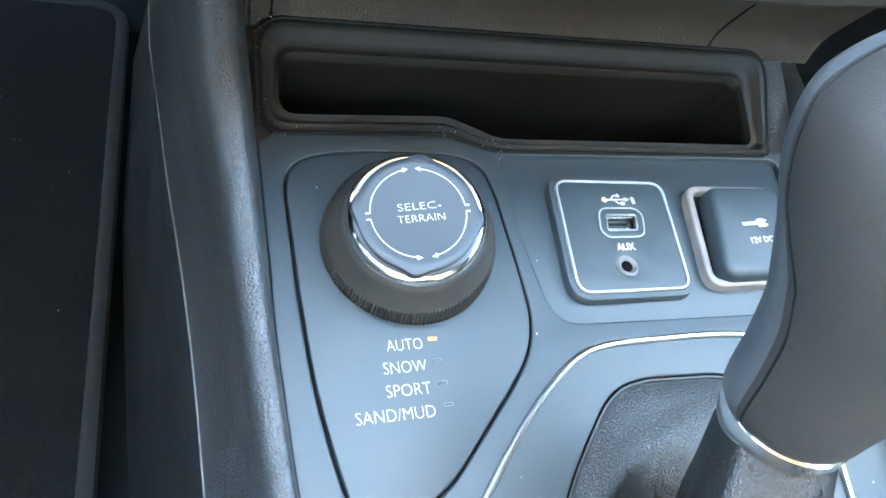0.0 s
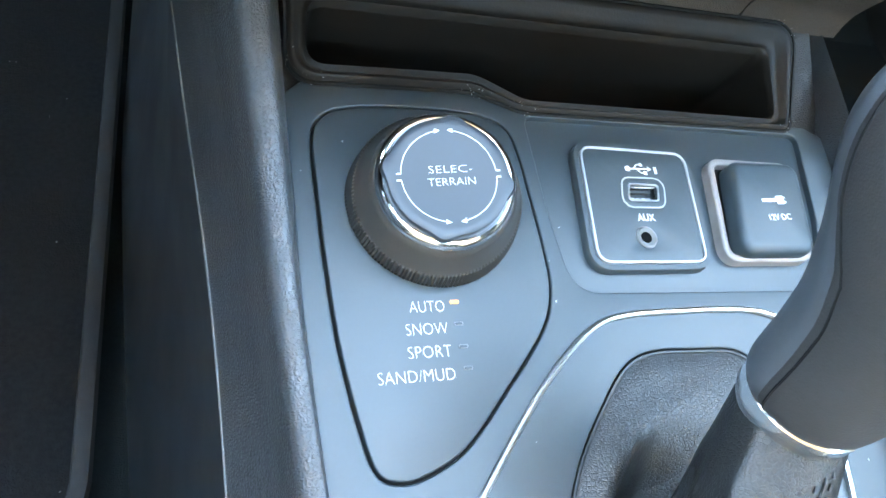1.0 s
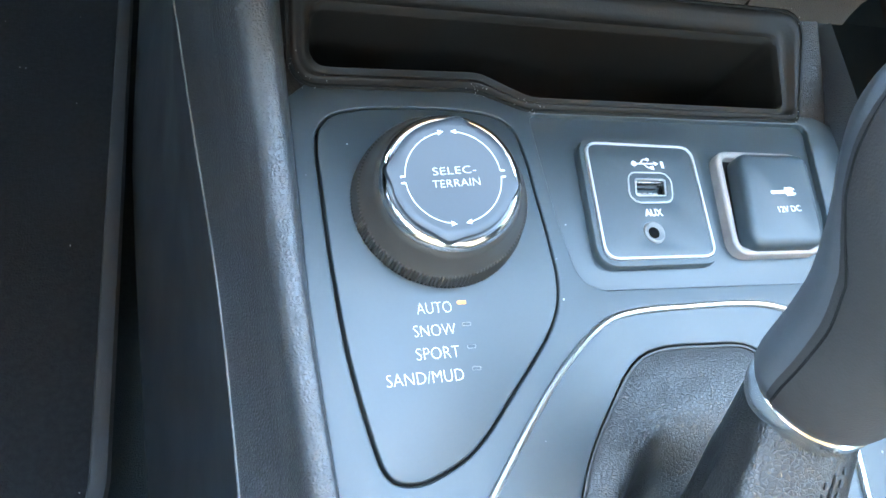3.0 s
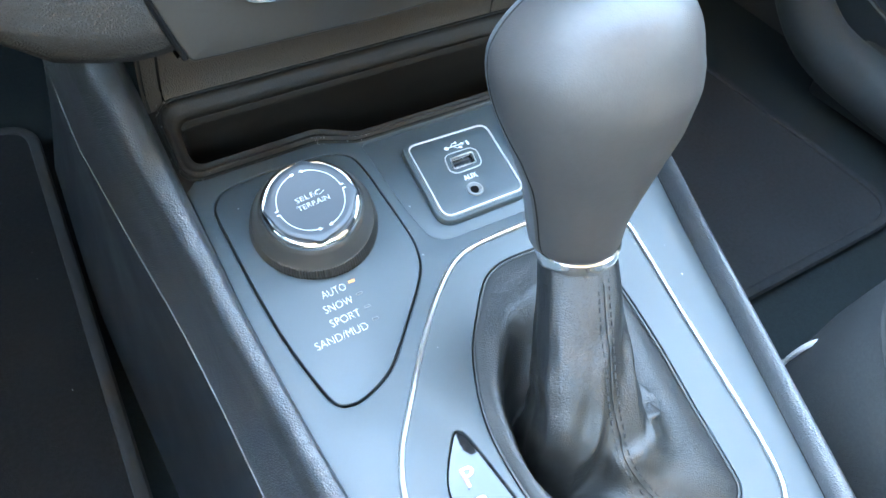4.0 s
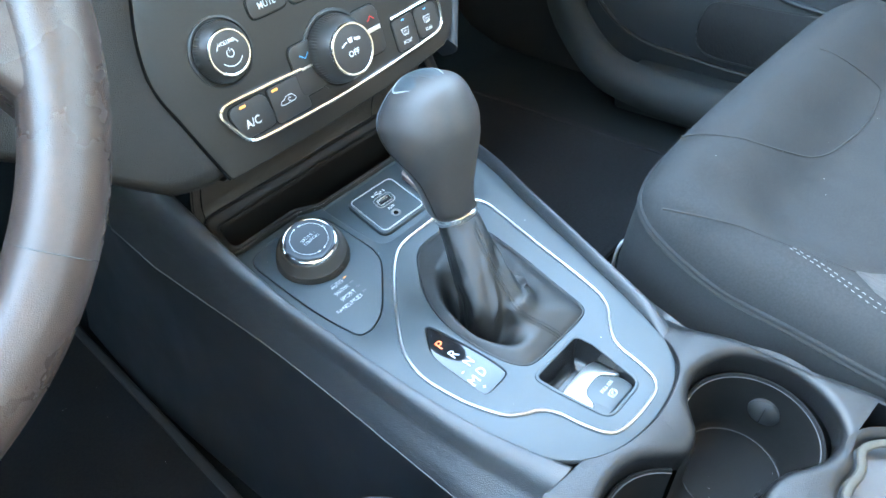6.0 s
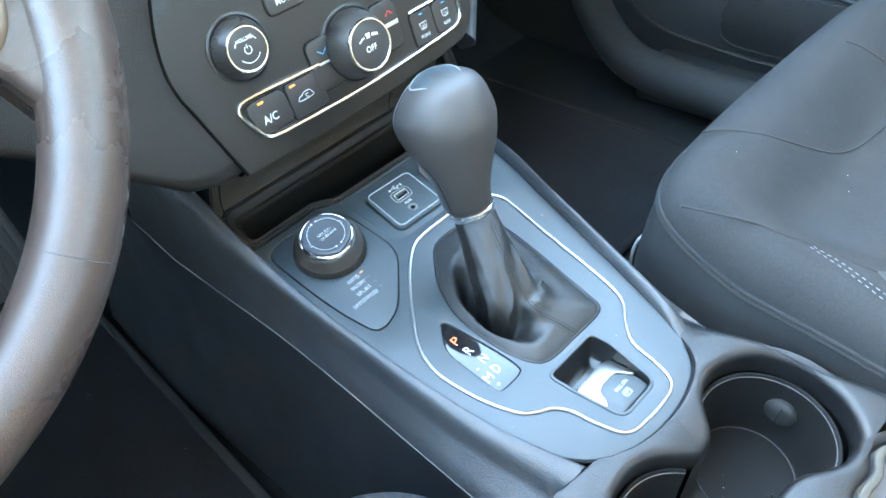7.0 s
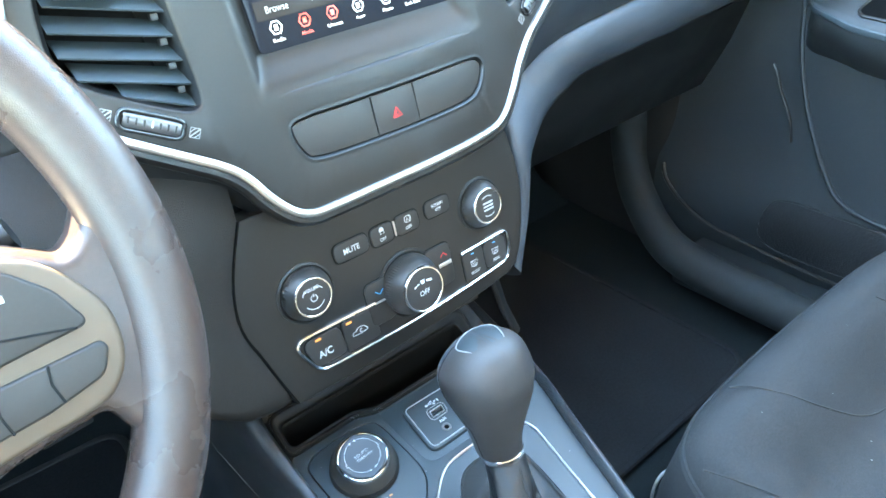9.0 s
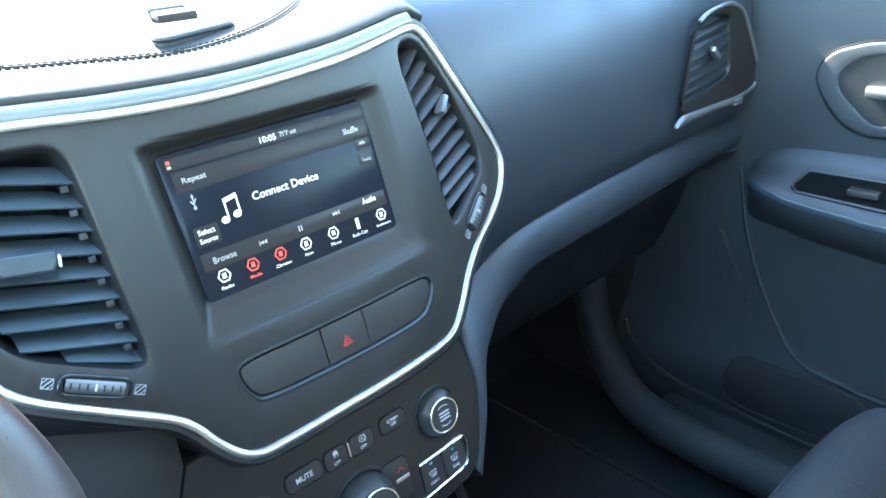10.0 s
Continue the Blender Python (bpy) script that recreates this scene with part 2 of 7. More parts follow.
def tube(path, radius, n=8, closed=False, bm=None, squash=None, up=(0, 0, 1)):
    """A rod along a path. squash: (width, height) in place of the radius, height along up."""
    path = [Vector(p) for p in path]
    w, h = squash or (radius, radius)
    rows, k = [], len(path)
    for i, p in enumerate(path):
        a = path[i - 1] if closed or i else p
        b = path[(i + 1) % k] if closed or i < k - 1 else p
        t = (b - a).normalized()
        side = t.cross(Vector(up))
        if side.length < 1e-4:
            side = t.cross(Vector((0, 1, 0)))
        side.normalize()
        top = side.cross(t)
        rows.append([p + side * (w * math.cos(2 * math.pi * j / n)) + top * (h * math.sin(2 * math.pi * j / n)) for j in range(n)])
    if closed:
        rows.append(rows[0])
    bm = loft(rows, closed=True, caps=not closed, bm=bm)
    if closed:
        bmesh.ops.remove_doubles(bm, verts=bm.verts[:], dist=1e-6)
    return bm


def block(x0, x1, y0, y1, z0, z1, bevel=0.0, bm=None, segments=2, m=None):
    own = bmesh.new()
    bmesh.ops.create_cube(own, size=1, matrix=Matrix.Translation(((x0 + x1) / 2, (y0 + y1) / 2, (z0 + z1) / 2)) @ Matrix.Diagonal((x1 - x0, y1 - y0, z1 - z0, 1)))
    if bevel:
        bmesh.ops.bevel(own, geom=own.edges[:], offset=bevel, segments=segments, affect="EDGES", profile=0.6)
    if m:
        own.transform(m)
    if bm is None:
        return own
    me = bpy.data.meshes.new("join")
    own.to_mesh(me)
    own.free()
    bm.from_mesh(me)
    bpy.data.meshes.remove(me)
    return bm


def lettering(body, width, height, m, mat, parent, bold=0.0, name="lettering"):
    """Words of a given width and height, their middle at m's origin, facing m's z."""
    cu = bpy.data.curves.new("words", "FONT")
    cu.body, cu.size, cu.extrude, cu.offset, cu.resolution_u = body, 1.0, 0.0, bold, 3
    ob = bpy.data.objects.new("words", cu)
    me = bpy.data.meshes.new_from_object(ob)
    bpy.data.objects.remove(ob)
    bm = bmesh.new()
    bm.from_mesh(me)
    bpy.data.meshes.remove(me)
    lo = [min(v.co[i] for v in bm.verts) for i in range(2)]
    hi = [max(v.co[i] for v in bm.verts) for i in range(2)]
    for v in bm.verts:
        v.co = m @ Vector(((v.co.x - (lo[0] + hi[0]) / 2) / (hi[0] - lo[0]) * width, (v.co.y - (lo[1] + hi[1]) / 2) / (hi[1] - lo[1]) * height, 0))
    return part(name, bm, mat, parent)


def arc(cx, cy, r, a0, a1, n=16):
    return [Vector((cx + r * math.cos(radians(a0 + (a1 - a0) * i / n)), cy + r * math.sin(radians(a0 + (a1 - a0) * i / n)))) for i in range(n + 1)]


def stroke(pts, width, m, bm=None):
    """A flat printed line through 2D points, drawn in m's plane."""
    bm = bm or bmesh.new()
    pts = [Vector(p) for p in pts]
    rows = []
    for i, p in enumerate(pts):
        t = (pts[min(i + 1, len(pts) - 1)] - pts[max(i - 1, 0)]).normalized()
        s = Vector((-t.y, t.x)) * width / 2
        rows.append([m @ Vector((*(p + s), 0)), m @ Vector((*(p - s), 0))])
    return loft(rows, bm=bm)


def patch(poly, m, bm=None):
    bm = bm or bmesh.new()
    bm.faces.new([bm.verts.new(m @ Vector((p[0], p[1], 0))) for p in poly])
    return bm


def cubic(z, pts):
    """A straight-line table: the value at z of rows (z, value)."""
    for (a, va), (b, vb) in zip(pts, pts[1:]):
        if z <= b:
            t = min(max((z - a) / (b - a), 0), 1)
            return va + (vb - va) * t
    return pts[-1][1]


def even(line, n):
    """n places evenly along a line."""
    length = [0.0]
    for a, b in zip(line, line[1:]):
        length.append(length[-1] + (b - a).length)
    out, k = [], 0
    for i in range(n):
        s = length[-1] * i / (n - 1)
        while k < len(line) - 2 and length[k + 1] < s:
            k += 1
        out.append(line[k].lerp(line[k + 1], min(1.0, (s - length[k]) / (length[k + 1] - length[k]))))
    return out


def curve(z, pts):
    """A soft table: the value at z of rows (z, value), with no kinks at the rows."""
    if z <= pts[0][0]:
        return pts[0][1]
    for i in range(len(pts) - 1):
        (a, va), (b, vb) = pts[i], pts[i + 1]
        if z <= b:
            (p, vp), (n, vn) = pts[max(i - 1, 0)], pts[min(i + 2, len(pts) - 1)]
            da, db = (vb - vp) / (b - p), (vn - va) / (n - a)
            t, w = (z - a) / (b - a), b - a
            return (2 * t ** 3 - 3 * t * t + 1) * va + (t ** 3 - 2 * t * t + t) * w * da + (3 * t * t - 2 * t ** 3) * vb + (t ** 3 - t * t) * w * db
    return pts[-1][1]


# Surfaces of the dashboard: x across, z up, h proud of the surface.
LN = Vector((0, -1, 0.378)).normalized()
UN = Vector((0, -1, 0.403)).normalized()


def low(x, z, h=0.0):
    return Vector((x, 0.0284 + 0.378 * z + 0.12 * max(0, abs(x - 0.082) - 0.1) ** 2, z)) + LN * h


def upp(x, z, h=0.0):
    return Vector((x, -0.0058 + 0.403 * z + 0.35 * (x - 0.082) ** 2, z)) + UN * h


def on(where, x, z, h=0.0, turn=0.0):
    """A frame on a dashboard surface: x across, y up it, z out of it."""
    o = where(x, z, h)
    ex = (where(x + 0.002, z, h) - where(x - 0.002, z, h)).normalized()
    ey = (where(x, z + 0.002, h) - where(x, z - 0.002, h)).normalized()
    ez = ex.cross(ey).normalized()
    ey = ez.cross(ex)
    return Matrix.Translation(o) @ Matrix((ex, ey, ez)).transposed().to_4x4() @ pose(0, 0, 0, 0, 0, turn)


def at(x, y, z=0.0, turn=0.0):
    return pose(x, y, z, 0, 0, turn)


# Warm pale tone chosen for the light it throws back into the cabin.
BOUNCEGROUND = material("bounce_ground", (0.46, 0.35, 0.235), 0.9, vary=0.15, big=0.5, scale=40)
RECESS_BLACK = material("polished_black", (0.012, 0.012, 0.012), 0.28, rough_vary=0.05)
PAINT = material("silver_paint", (0.4, 0.41, 0.42), 0.35, metal=0.35, vary=0.04)
LINER = material("liner_edge", (0.07, 0.07, 0.07), 0.5, vary=0.1)
NET = material("speaker_mesh", (0.01, 0.01, 0.0105), 0.6, bump=1.0, scale=330, kind="cells", vary=0.3)
HOLE = material("dark_hole", (0.004, 0.004, 0.004), 0.9, spec=0.05)
PADTHREAD = material("pad_thread", (0.010, 0.009, 0.009), 0.8, vary=0.1)
# Paler than the black rubber: light falling on the pedal is put into its colour.
PEDAL = material("lit_pedal_rubber", (0.075, 0.075, 0.075), 0.6, bump=0.1, scale=900)
SATIN = material("satin_knob", (0.034, 0.031, 0.028), 0.40, vary=0.06)
CAP = material("dial_cap", (0.017, 0.022, 0.027), 0.42, vary=0.05, bump=0.04, scale=2000)
SPOKETRIM = material("spoke_trim_paint", (0.105, 0.074, 0.050), 0.42, metal=0.2, vary=0.06)
WINDOWBLACK = material("window_gloss", (0.008, 0.008, 0.009), 0.06, rough_vary=0.02, spec=0.55)
SKIRT = material("dial_skirt", (0.038, 0.033, 0.029), 0.42, bump=0.05, scale=1500, vary=0.06)
STRIPSKIN = material("dash_strip", (0.042, 0.031, 0.0225), 0.55, bump=0.5, scale=900, kind="hide")
TRAYSKIN = material("tray_liner", (0.01, 0.0082, 0.0068), 0.36, bump=0.12, scale=1400, spec=0.34)
WORNPALE = material("worn_pale_plastic", (0.23, 0.195, 0.18), 0.45, vary=0.2, big=60)
WHEELMETAL = material("thumbwheel_silver", (0.15, 0.15, 0.15), 0.38, metal=0.6, vary=0.1)
LIPSKIN = material("tray_lip_skin", (0.014, 0.0115, 0.0095), 0.55, bump=0.15, scale=1000, spec=0.25)

# ================= the centre console =================
PANEL_EDGE = smooth_line([(-0.0475, 0.076), (-0.0475, 0.03), (-0.0475, 0.0), (-0.0450, -0.055), (-0.0405, -0.110), (-0.0320, -0.165), (-0.0190, -0.208), (0.006, -0.2335), (0.045, -0.2435), (0.083, -0.2395), (0.105, -0.226), (0.1215, -0.194), (0.1440, -0.120), (0.1630, -0.052), (0.1800, 0.006), (0.1860, 0.045), (0.1880, 0.071)], 5, closed=False)
FRONT_EDGE = [Vector(p) for p in ((0.180, 0.0755), (0.120, 0.0765), (0.046, 0.0768), (0.040, 0.0775), (0.034, 0.0805), (0.028, 0.0828), (0.020, 0.0836), (-0.020, 0.0828), (-0.040, 0.0828))]
PANEL_LINE = PANEL_EDGE + FRONT_EDGE
INSERT_LINE = smooth_line([(-0.0405, 0.040), (-0.0405, 0.0575), (-0.0375, 0.066), (-0.029, 0.0712), (-0.009, 0.0733), (0.0205, 0.0722), (0.0320, 0.0665), (0.0350, 0.055), (0.0358, 0.0400), (0.0366, 0.0180), (0.0357, 0.0028), (0.0297, -0.0110), (0.0125, -0.0300), (-0.0033, -0.0455), (-0.0165, -0.0518), (-0.0250, -0.0528), (-0.0312, -0.0495), (-0.0345, -0.0385), (-0.0383, -0.0138), (-0.0400, 0.0140)], 5)
BOOT_LINE = smooth_line([(0.0565, -0.0245), (0.0450, -0.0360), (0.0300, -0.0560), (0.0195, -0.0820), (0.0170, -0.1080), (0.0195, -0.1350), (0.0255, -0.1520), (0.0360, -0.1590), (0.0620, -0.1600), (0.0890, -0.1600), (0.0985, -0.1555), (0.1015, -0.1440), (0.1050, -0.1200), (0.1100, -0.0900), (0.1135, -0.0560), (0.1130, -0.0340), (0.1050, -0.0225), (0.0850, -0.0203), (0.0680, -0.0203)], 8)
WINDOW_LINE = smooth_line([(0.0070, -0.0810), (0.0030, -0.0835), (-0.0060, -0.0955), (-0.0092, -0.1060), (-0.0096, -0.1250), (-0.0092, -0.1440), (-0.0068, -0.1500), (0.0040, -0.1508), (0.0125, -0.1500), (0.0160, -0.1460), (0.0158, -0.1300), (0.0128, -0.1050), (0.0100, -0.0860)], 5)
BRAKE_LINE = rounded([(0.0245, -0.1665), (0.0722, -0.1665), (0.0745, -0.1800), (0.0690, -0.2215), (0.0325, -0.2215), (0.0262, -0.1850)], [0.004, 0.005, 0.01, 0.008, 0.008, 0.01], 5)
SOCKET_LINE = rounded([(0.0405, 0.0725), (0.0415, 0.0300), (0.0445, 0.0015), (0.1560, -0.0010), (0.1660, 0.0300), (0.1740, 0.0715)], [0.004, 0.03, 0.011, 0.012, 0.04, 0.004], 6)

console = thing("center_console", (0.065, -0.1, -0.27), "dark grey car center console with satin panel and grained rails", "console")
part("top_panel", plate(PANEL_LINE, [INSERT_LINE, BOOT_LINE, WINDOW_LINE, BRAKE_LINE, SOCKET_LINE], 0, 0.004, 0.0007, hole_depth=0.007), PANEL, console, "satin blue-grey top panel")
part("socket_floor", plate(inset(SOCKET_LINE, -0.003), (), -0.0028, 0.003, 0.0003), PANEL, console)

# The strip of bright trim round lever, indicator and brake switch.
STRIP = smooth_line([(0.0840, -0.0068), (0.0625, -0.0073), (0.0490, -0.0105), (0.0345, -0.0205), (0.0180, -0.0365), (-0.0040, -0.0620), (-0.0190, -0.0820), (-0.0262, -0.1030), (-0.0262, -0.1220), (-0.0215, -0.1470), (-0.0125, -0.1695), (-0.0030, -0.1785), (0.0060, -0.1845), (0.0122, -0.1950), (0.0150, -0.2085), (0.0200, -0.2240), (0.0270, -0.2315), (0.0400, -0.2340), (0.0580, -0.2345), (0.0720, -0.2325), (0.0790, -0.2255), (0.0825, -0.2120), (0.0850, -0.1960), (0.0905, -0.1860), (0.1010, -0.1765), (0.1110, -0.1680), (0.1175, -0.1560), (0.1230, -0.1300), (0.1300, -0.0850), (0.1370, -0.0450), (0.1390, -0.0270), (0.1330, -0.0150), (0.1210, -0.0090), (0.1050, -0.0070)], 5)
part("trim_strip", tube([(p.x, p.y, 0.0006) for p in STRIP], 0, 8, True, squash=(0.00112, 0.0014)), SILVER, console, "bright silver trim strip")


def rail_rows(side):
    """Padded rail: rows across it, front to back."""
    rows = []
    for i in range(89):
        y = 0.220 - 0.4445 * i / 88
        foot = curve(-y, [(-0.15, -0.0485), (-0.03, -0.0475), (0.0, -0.0475), (0.055, -0.045), (0.11, -0.0405), (0.165, -0.032), (0.208, -0.019), (0.25, -0.004)])
        if side > 0:
            foot = curve(-y, [(-0.15, 0.197), (-0.071, 0.188), (-0.006, 0.180), (0.052, 0.163), (0.12, 0.144), (0.194, 0.1215), (0.226, 0.105), (0.25, 0.09)])
        out = curve(-y, [(-0.15, -0.0830), (-0.086, -0.0775), (-0.02, -0.0715), (0.047, -0.0685), (0.154, -0.0665), (0.25, -0.064)])
        if side > 0:
            out = curve(-y, [(-0.22, 0.222), (-0.08, 0.208), (0.0, 0.196), (0.06, 0.181), (0.11, 0.170), (0.165, 0.158), (0.21, 0.152), (0.27, 0.150)])
        top = curve(-y, [(-0.22, 0.070), (-0.15, 0.058), (-0.11, 0.046), (-0.085, 0.034), (-0.05, 0.021), (0.0, 0.0130), (0.1, 0.0105), (0.18, 0.0080), (0.20, 0.0065), (0.222, 0.0056), (0.24, 0.0052)])
        if side > 0:
            top = min(curve(-y, [(-0.22, 0.016), (-0.05, 0.0158), (0.0, 0.0130), (0.1, 0.0105), (0.18, 0.0080), (0.222, 0.0056), (0.24, 0.0052)]), curve(-y, [(-0.3, 0.016), (0.15, 0.0105), (0.18, 0.0085), (0.20, 0.0050), (0.2125, 0.0008), (0.24, -0.006)]))
        w = out - foot
        if side < 0:
            sink = 0.0006 * max(0.0, min(1.0, (-0.186 - y) / 0.040)) ** 2
            g = curve(-y, [(-0.15, 0.36), (-0.10, 0.34), (-0.04, 0.24), (0.02, 0.15), (0.06, 0.11), (0.25, 0.09)])
            rows.append([Vector((foot + w * a, y, b - sink * math.sin(math.pi * a))) for a, b in ((0.0, -0.003), (0.2 * g, top * 0.45), (0.5 * g, top * 0.80), (0.8 * g, top * 0.965), (g, top), (g + 0.07, top), (g + 0.15, top - 0.0003), (g + 0.22, top - 0.0013), (g + 0.28, top - 0.0038), (g + 0.335, top - 0.0085), (g + 0.385, top - 0.0135), (g + 0.45, top - 0.0185), (max(0.80, g + 0.52), -0.0155 + 0.35 * max(0, top - 0.012)), (1.0, -0.030))])
            continue
        rows.append([Vector((foot + w * a, y, b)) for a, b in ((0.0, -0.003), (0.02, top * 0.30), (0.07, top * 0.66), (0.14, top * 0.90), (0.21, top), (0.28, top - 0.0012), (0.36, top - 0.0036), (0.44, top - 0.0076), (0.53, top - 0.0135), (0.64, top - 0.0205), (0.84, -0.014 + 0.35 * max(0, top - 0.012)), (1.0, -0.030))])
    return rows


LEFT_RAIL = rail_rows(-1)
RIGHT_RAIL = rail_rows(1)
part("padded_rail", loft(LEFT_RAIL), RAIL, console, "leather-grained padded rail", smooth=80)
part("padded_rail", loft(RIGHT_RAIL), RAIL, console, "leather-grained padded rail", smooth=80)
part("seam", tube([r[-1] + Vector((-0.0002, 0, 0.0002)) for r in LEFT_RAIL], 0.00036, 5), PORT, console, "pale parting line along the side")
# Sides down to the floor.
for rails, sx, foot_x in ((LEFT_RAIL, -1, -0.118), (RIGHT_RAIL, 1, 0.245)):
    rows = []
    for r in rails:
        p = r[-1]
        rows.append([p.lerp(Vector((foot_x, p.y, -0.300)), t) + Vector((sx * -0.010 * math.sin(t * math.pi) - sx * 0.0006, 0, 0)) for t in (0, 0.02, 0.1, 0.25, 0.4, 0.55, 0.7, 0.85, 1.0)])
    front = [[Vector((p.x - sx * 0.004 * k, p.y + 0.09 * k, p.z)) for p in rows[0]] for k in (2, 1)]
    rear = [[Vector((p.x, p.y - 0.1 * k, p.z)) for p in rows[-1]] for k in (1, 2)]
    part("side_panel", loft(front + rows + rear), SIDE, console, "smooth dark side panel", smooth=80)

# Rear deck with a double cup well and an open tray behind it.
CUPS = ((0.0945, -0.2945), (-0.0035, -0.2945))
WELL = smooth_line([(-0.0035, -0.2465), (0.0160, -0.2505), (0.0300, -0.2610), (0.0420, -0.2705), (0.0520, -0.2725), (0.0620, -0.2690), (0.0700, -0.2605), (0.0800, -0.2520), (0.0985, -0.2470), (0.1200, -0.2520), (0.1370, -0.2660), (0.1450, -0.2880), (0.1430, -0.3120), (0.1330, -0.3300), (0.1180, -0.3400), (0.1000, -0.3395), (0.0850, -0.3330), (0.0700, -0.3230), (0.0480, -0.3190), (0.0250, -0.3260), (0.0100, -0.3390), (-0.0100, -0.3415), (-0.0330, -0.3300), (-0.0490, -0.3080), (-0.0500, -0.2820), (-0.0400, -0.2620), (-0.0230, -0.2500)], 4)
REAR = smooth_line([(0.0740, -0.3560), (0.0860, -0.3520), (0.1010, -0.3535), (0.1150, -0.3490), (0.1270, -0.3530), (0.1370, -0.3640), (0.1410, -0.3800), (0.1420, -0.4200), (0.1350, -0.4300), (0.0800, -0.4300), (0.0720, -0.4200), (0.0715, -0.3750)], 4)
DECK = smooth_line([(-0.0408, -0.2222), (-0.0415, -0.2280), (-0.0470, -0.2500), (-0.0520, -0.2750), (-0.0535, -0.3100), (-0.0535, -0.38), (-0.0530, -0.44), (0.050, -0.45), (0.160, -0.44), (0.1600, -0.38), (0.1560, -0.34), (0.1490, -0.3050), (0.1440, -0.2700), (0.1360, -0.2480), (0.1260, -0.2280), (0.1220, -0.2140), (0.1200, -0.2000)], 5, False)


def deck_at(x, y, h):
    """The deck dips a little between the wells."""
    sag = 0.009 * math.exp(-((x - 0.050) / 0.020) ** 2) * math.exp(-((y + 0.287) / 0.03) ** 2)
    return Vector((x, y, h - sag + 0.0015 - 0.25 * min(1.0, max(0.0, (x + 0.016) / 0.020)) * max(0.0, y + 0.235)))


edge_in = [p + Vector((0.0, -0.0012)) for p in PANEL_EDGE if p.y < (-0.2210 if p.x < 0.04 else -0.1965)]
part("rear_deck", plate(DECK + list(reversed(edge_in)), [WELL, REAR], 0.004, 0.045, 0.0012, where=deck_at, cuts=[0.03, 0.04, 0.05, 0.06, 0.07], hole_depth=0.022, hole_bevel=0.0065), DECKSKIN, console, "grained deck round the cup wells", smooth=50)
LEFT_SKIRT = [(-0.2222, -0.0408, 0.0053, -0.0644, 0.0150), (-0.228, -0.0415, 0.0054, -0.0645, 0.0150), (-0.250, -0.0470, 0.0055, -0.0655, 0.0120), (-0.275, -0.0520, 0.0055, -0.0662, 0.0100), (-0.310, -0.0535, 0.0055, -0.0668, 0.0090), (-0.45, -0.0530, 0.0055, -0.0668, 0.0090)]
RIGHT_SKIRT = [(-0.205, 0.1215, -0.0030, 0.1530, 0.0160), (-0.218, 0.1225, 0.0010, 0.1520, 0.0160), (-0.228, 0.1260, 0.0040, 0.1512, 0.0160), (-0.248, 0.1360, 0.0055, 0.1545, 0.0130), (-0.270, 0.1440, 0.0055, 0.1580, 0.0100), (-0.305, 0.1490, 0.0055, 0.1640, 0.0080), (-0.34, 0.1560, 0.0055, 0.1780, 0.0080), (-0.38, 0.1600, 0.0055, 0.1820, 0.0080), (-0.45, 0.1600, 0.0055, 0.1820, 0.0080)]
for rows in (LEFT_SKIRT, RIGHT_SKIRT):
    soft = smooth_line(rows, 4, False)
    part("deck_shoulder", loft([[Vector((x0 + (x1 - x0) * a, y, z0 + (-0.030 - z0) * b + 0.0002)) for a, b in ((-0.05, 0.0), (0.0, 0.002), (0.15, 0.03), (0.32, 0.10), (0.48, 0.22), (0.64, 0.40), (0.80, 0.62), (0.92, 0.83), (1.0, 1.0), (1.01, 1.3))] for y, x0, z0, x1, k in soft]), DECKSKIN, console, "grained shoulder of the deck", smooth=70)
part("panel_gap", tube([(p.x, p.y, -0.0012) for p in inset(PANEL_EDGE + [Vector((0.07, 0.2))], -0.0008)[:-1]], 0.0011, 6), PIT, console)
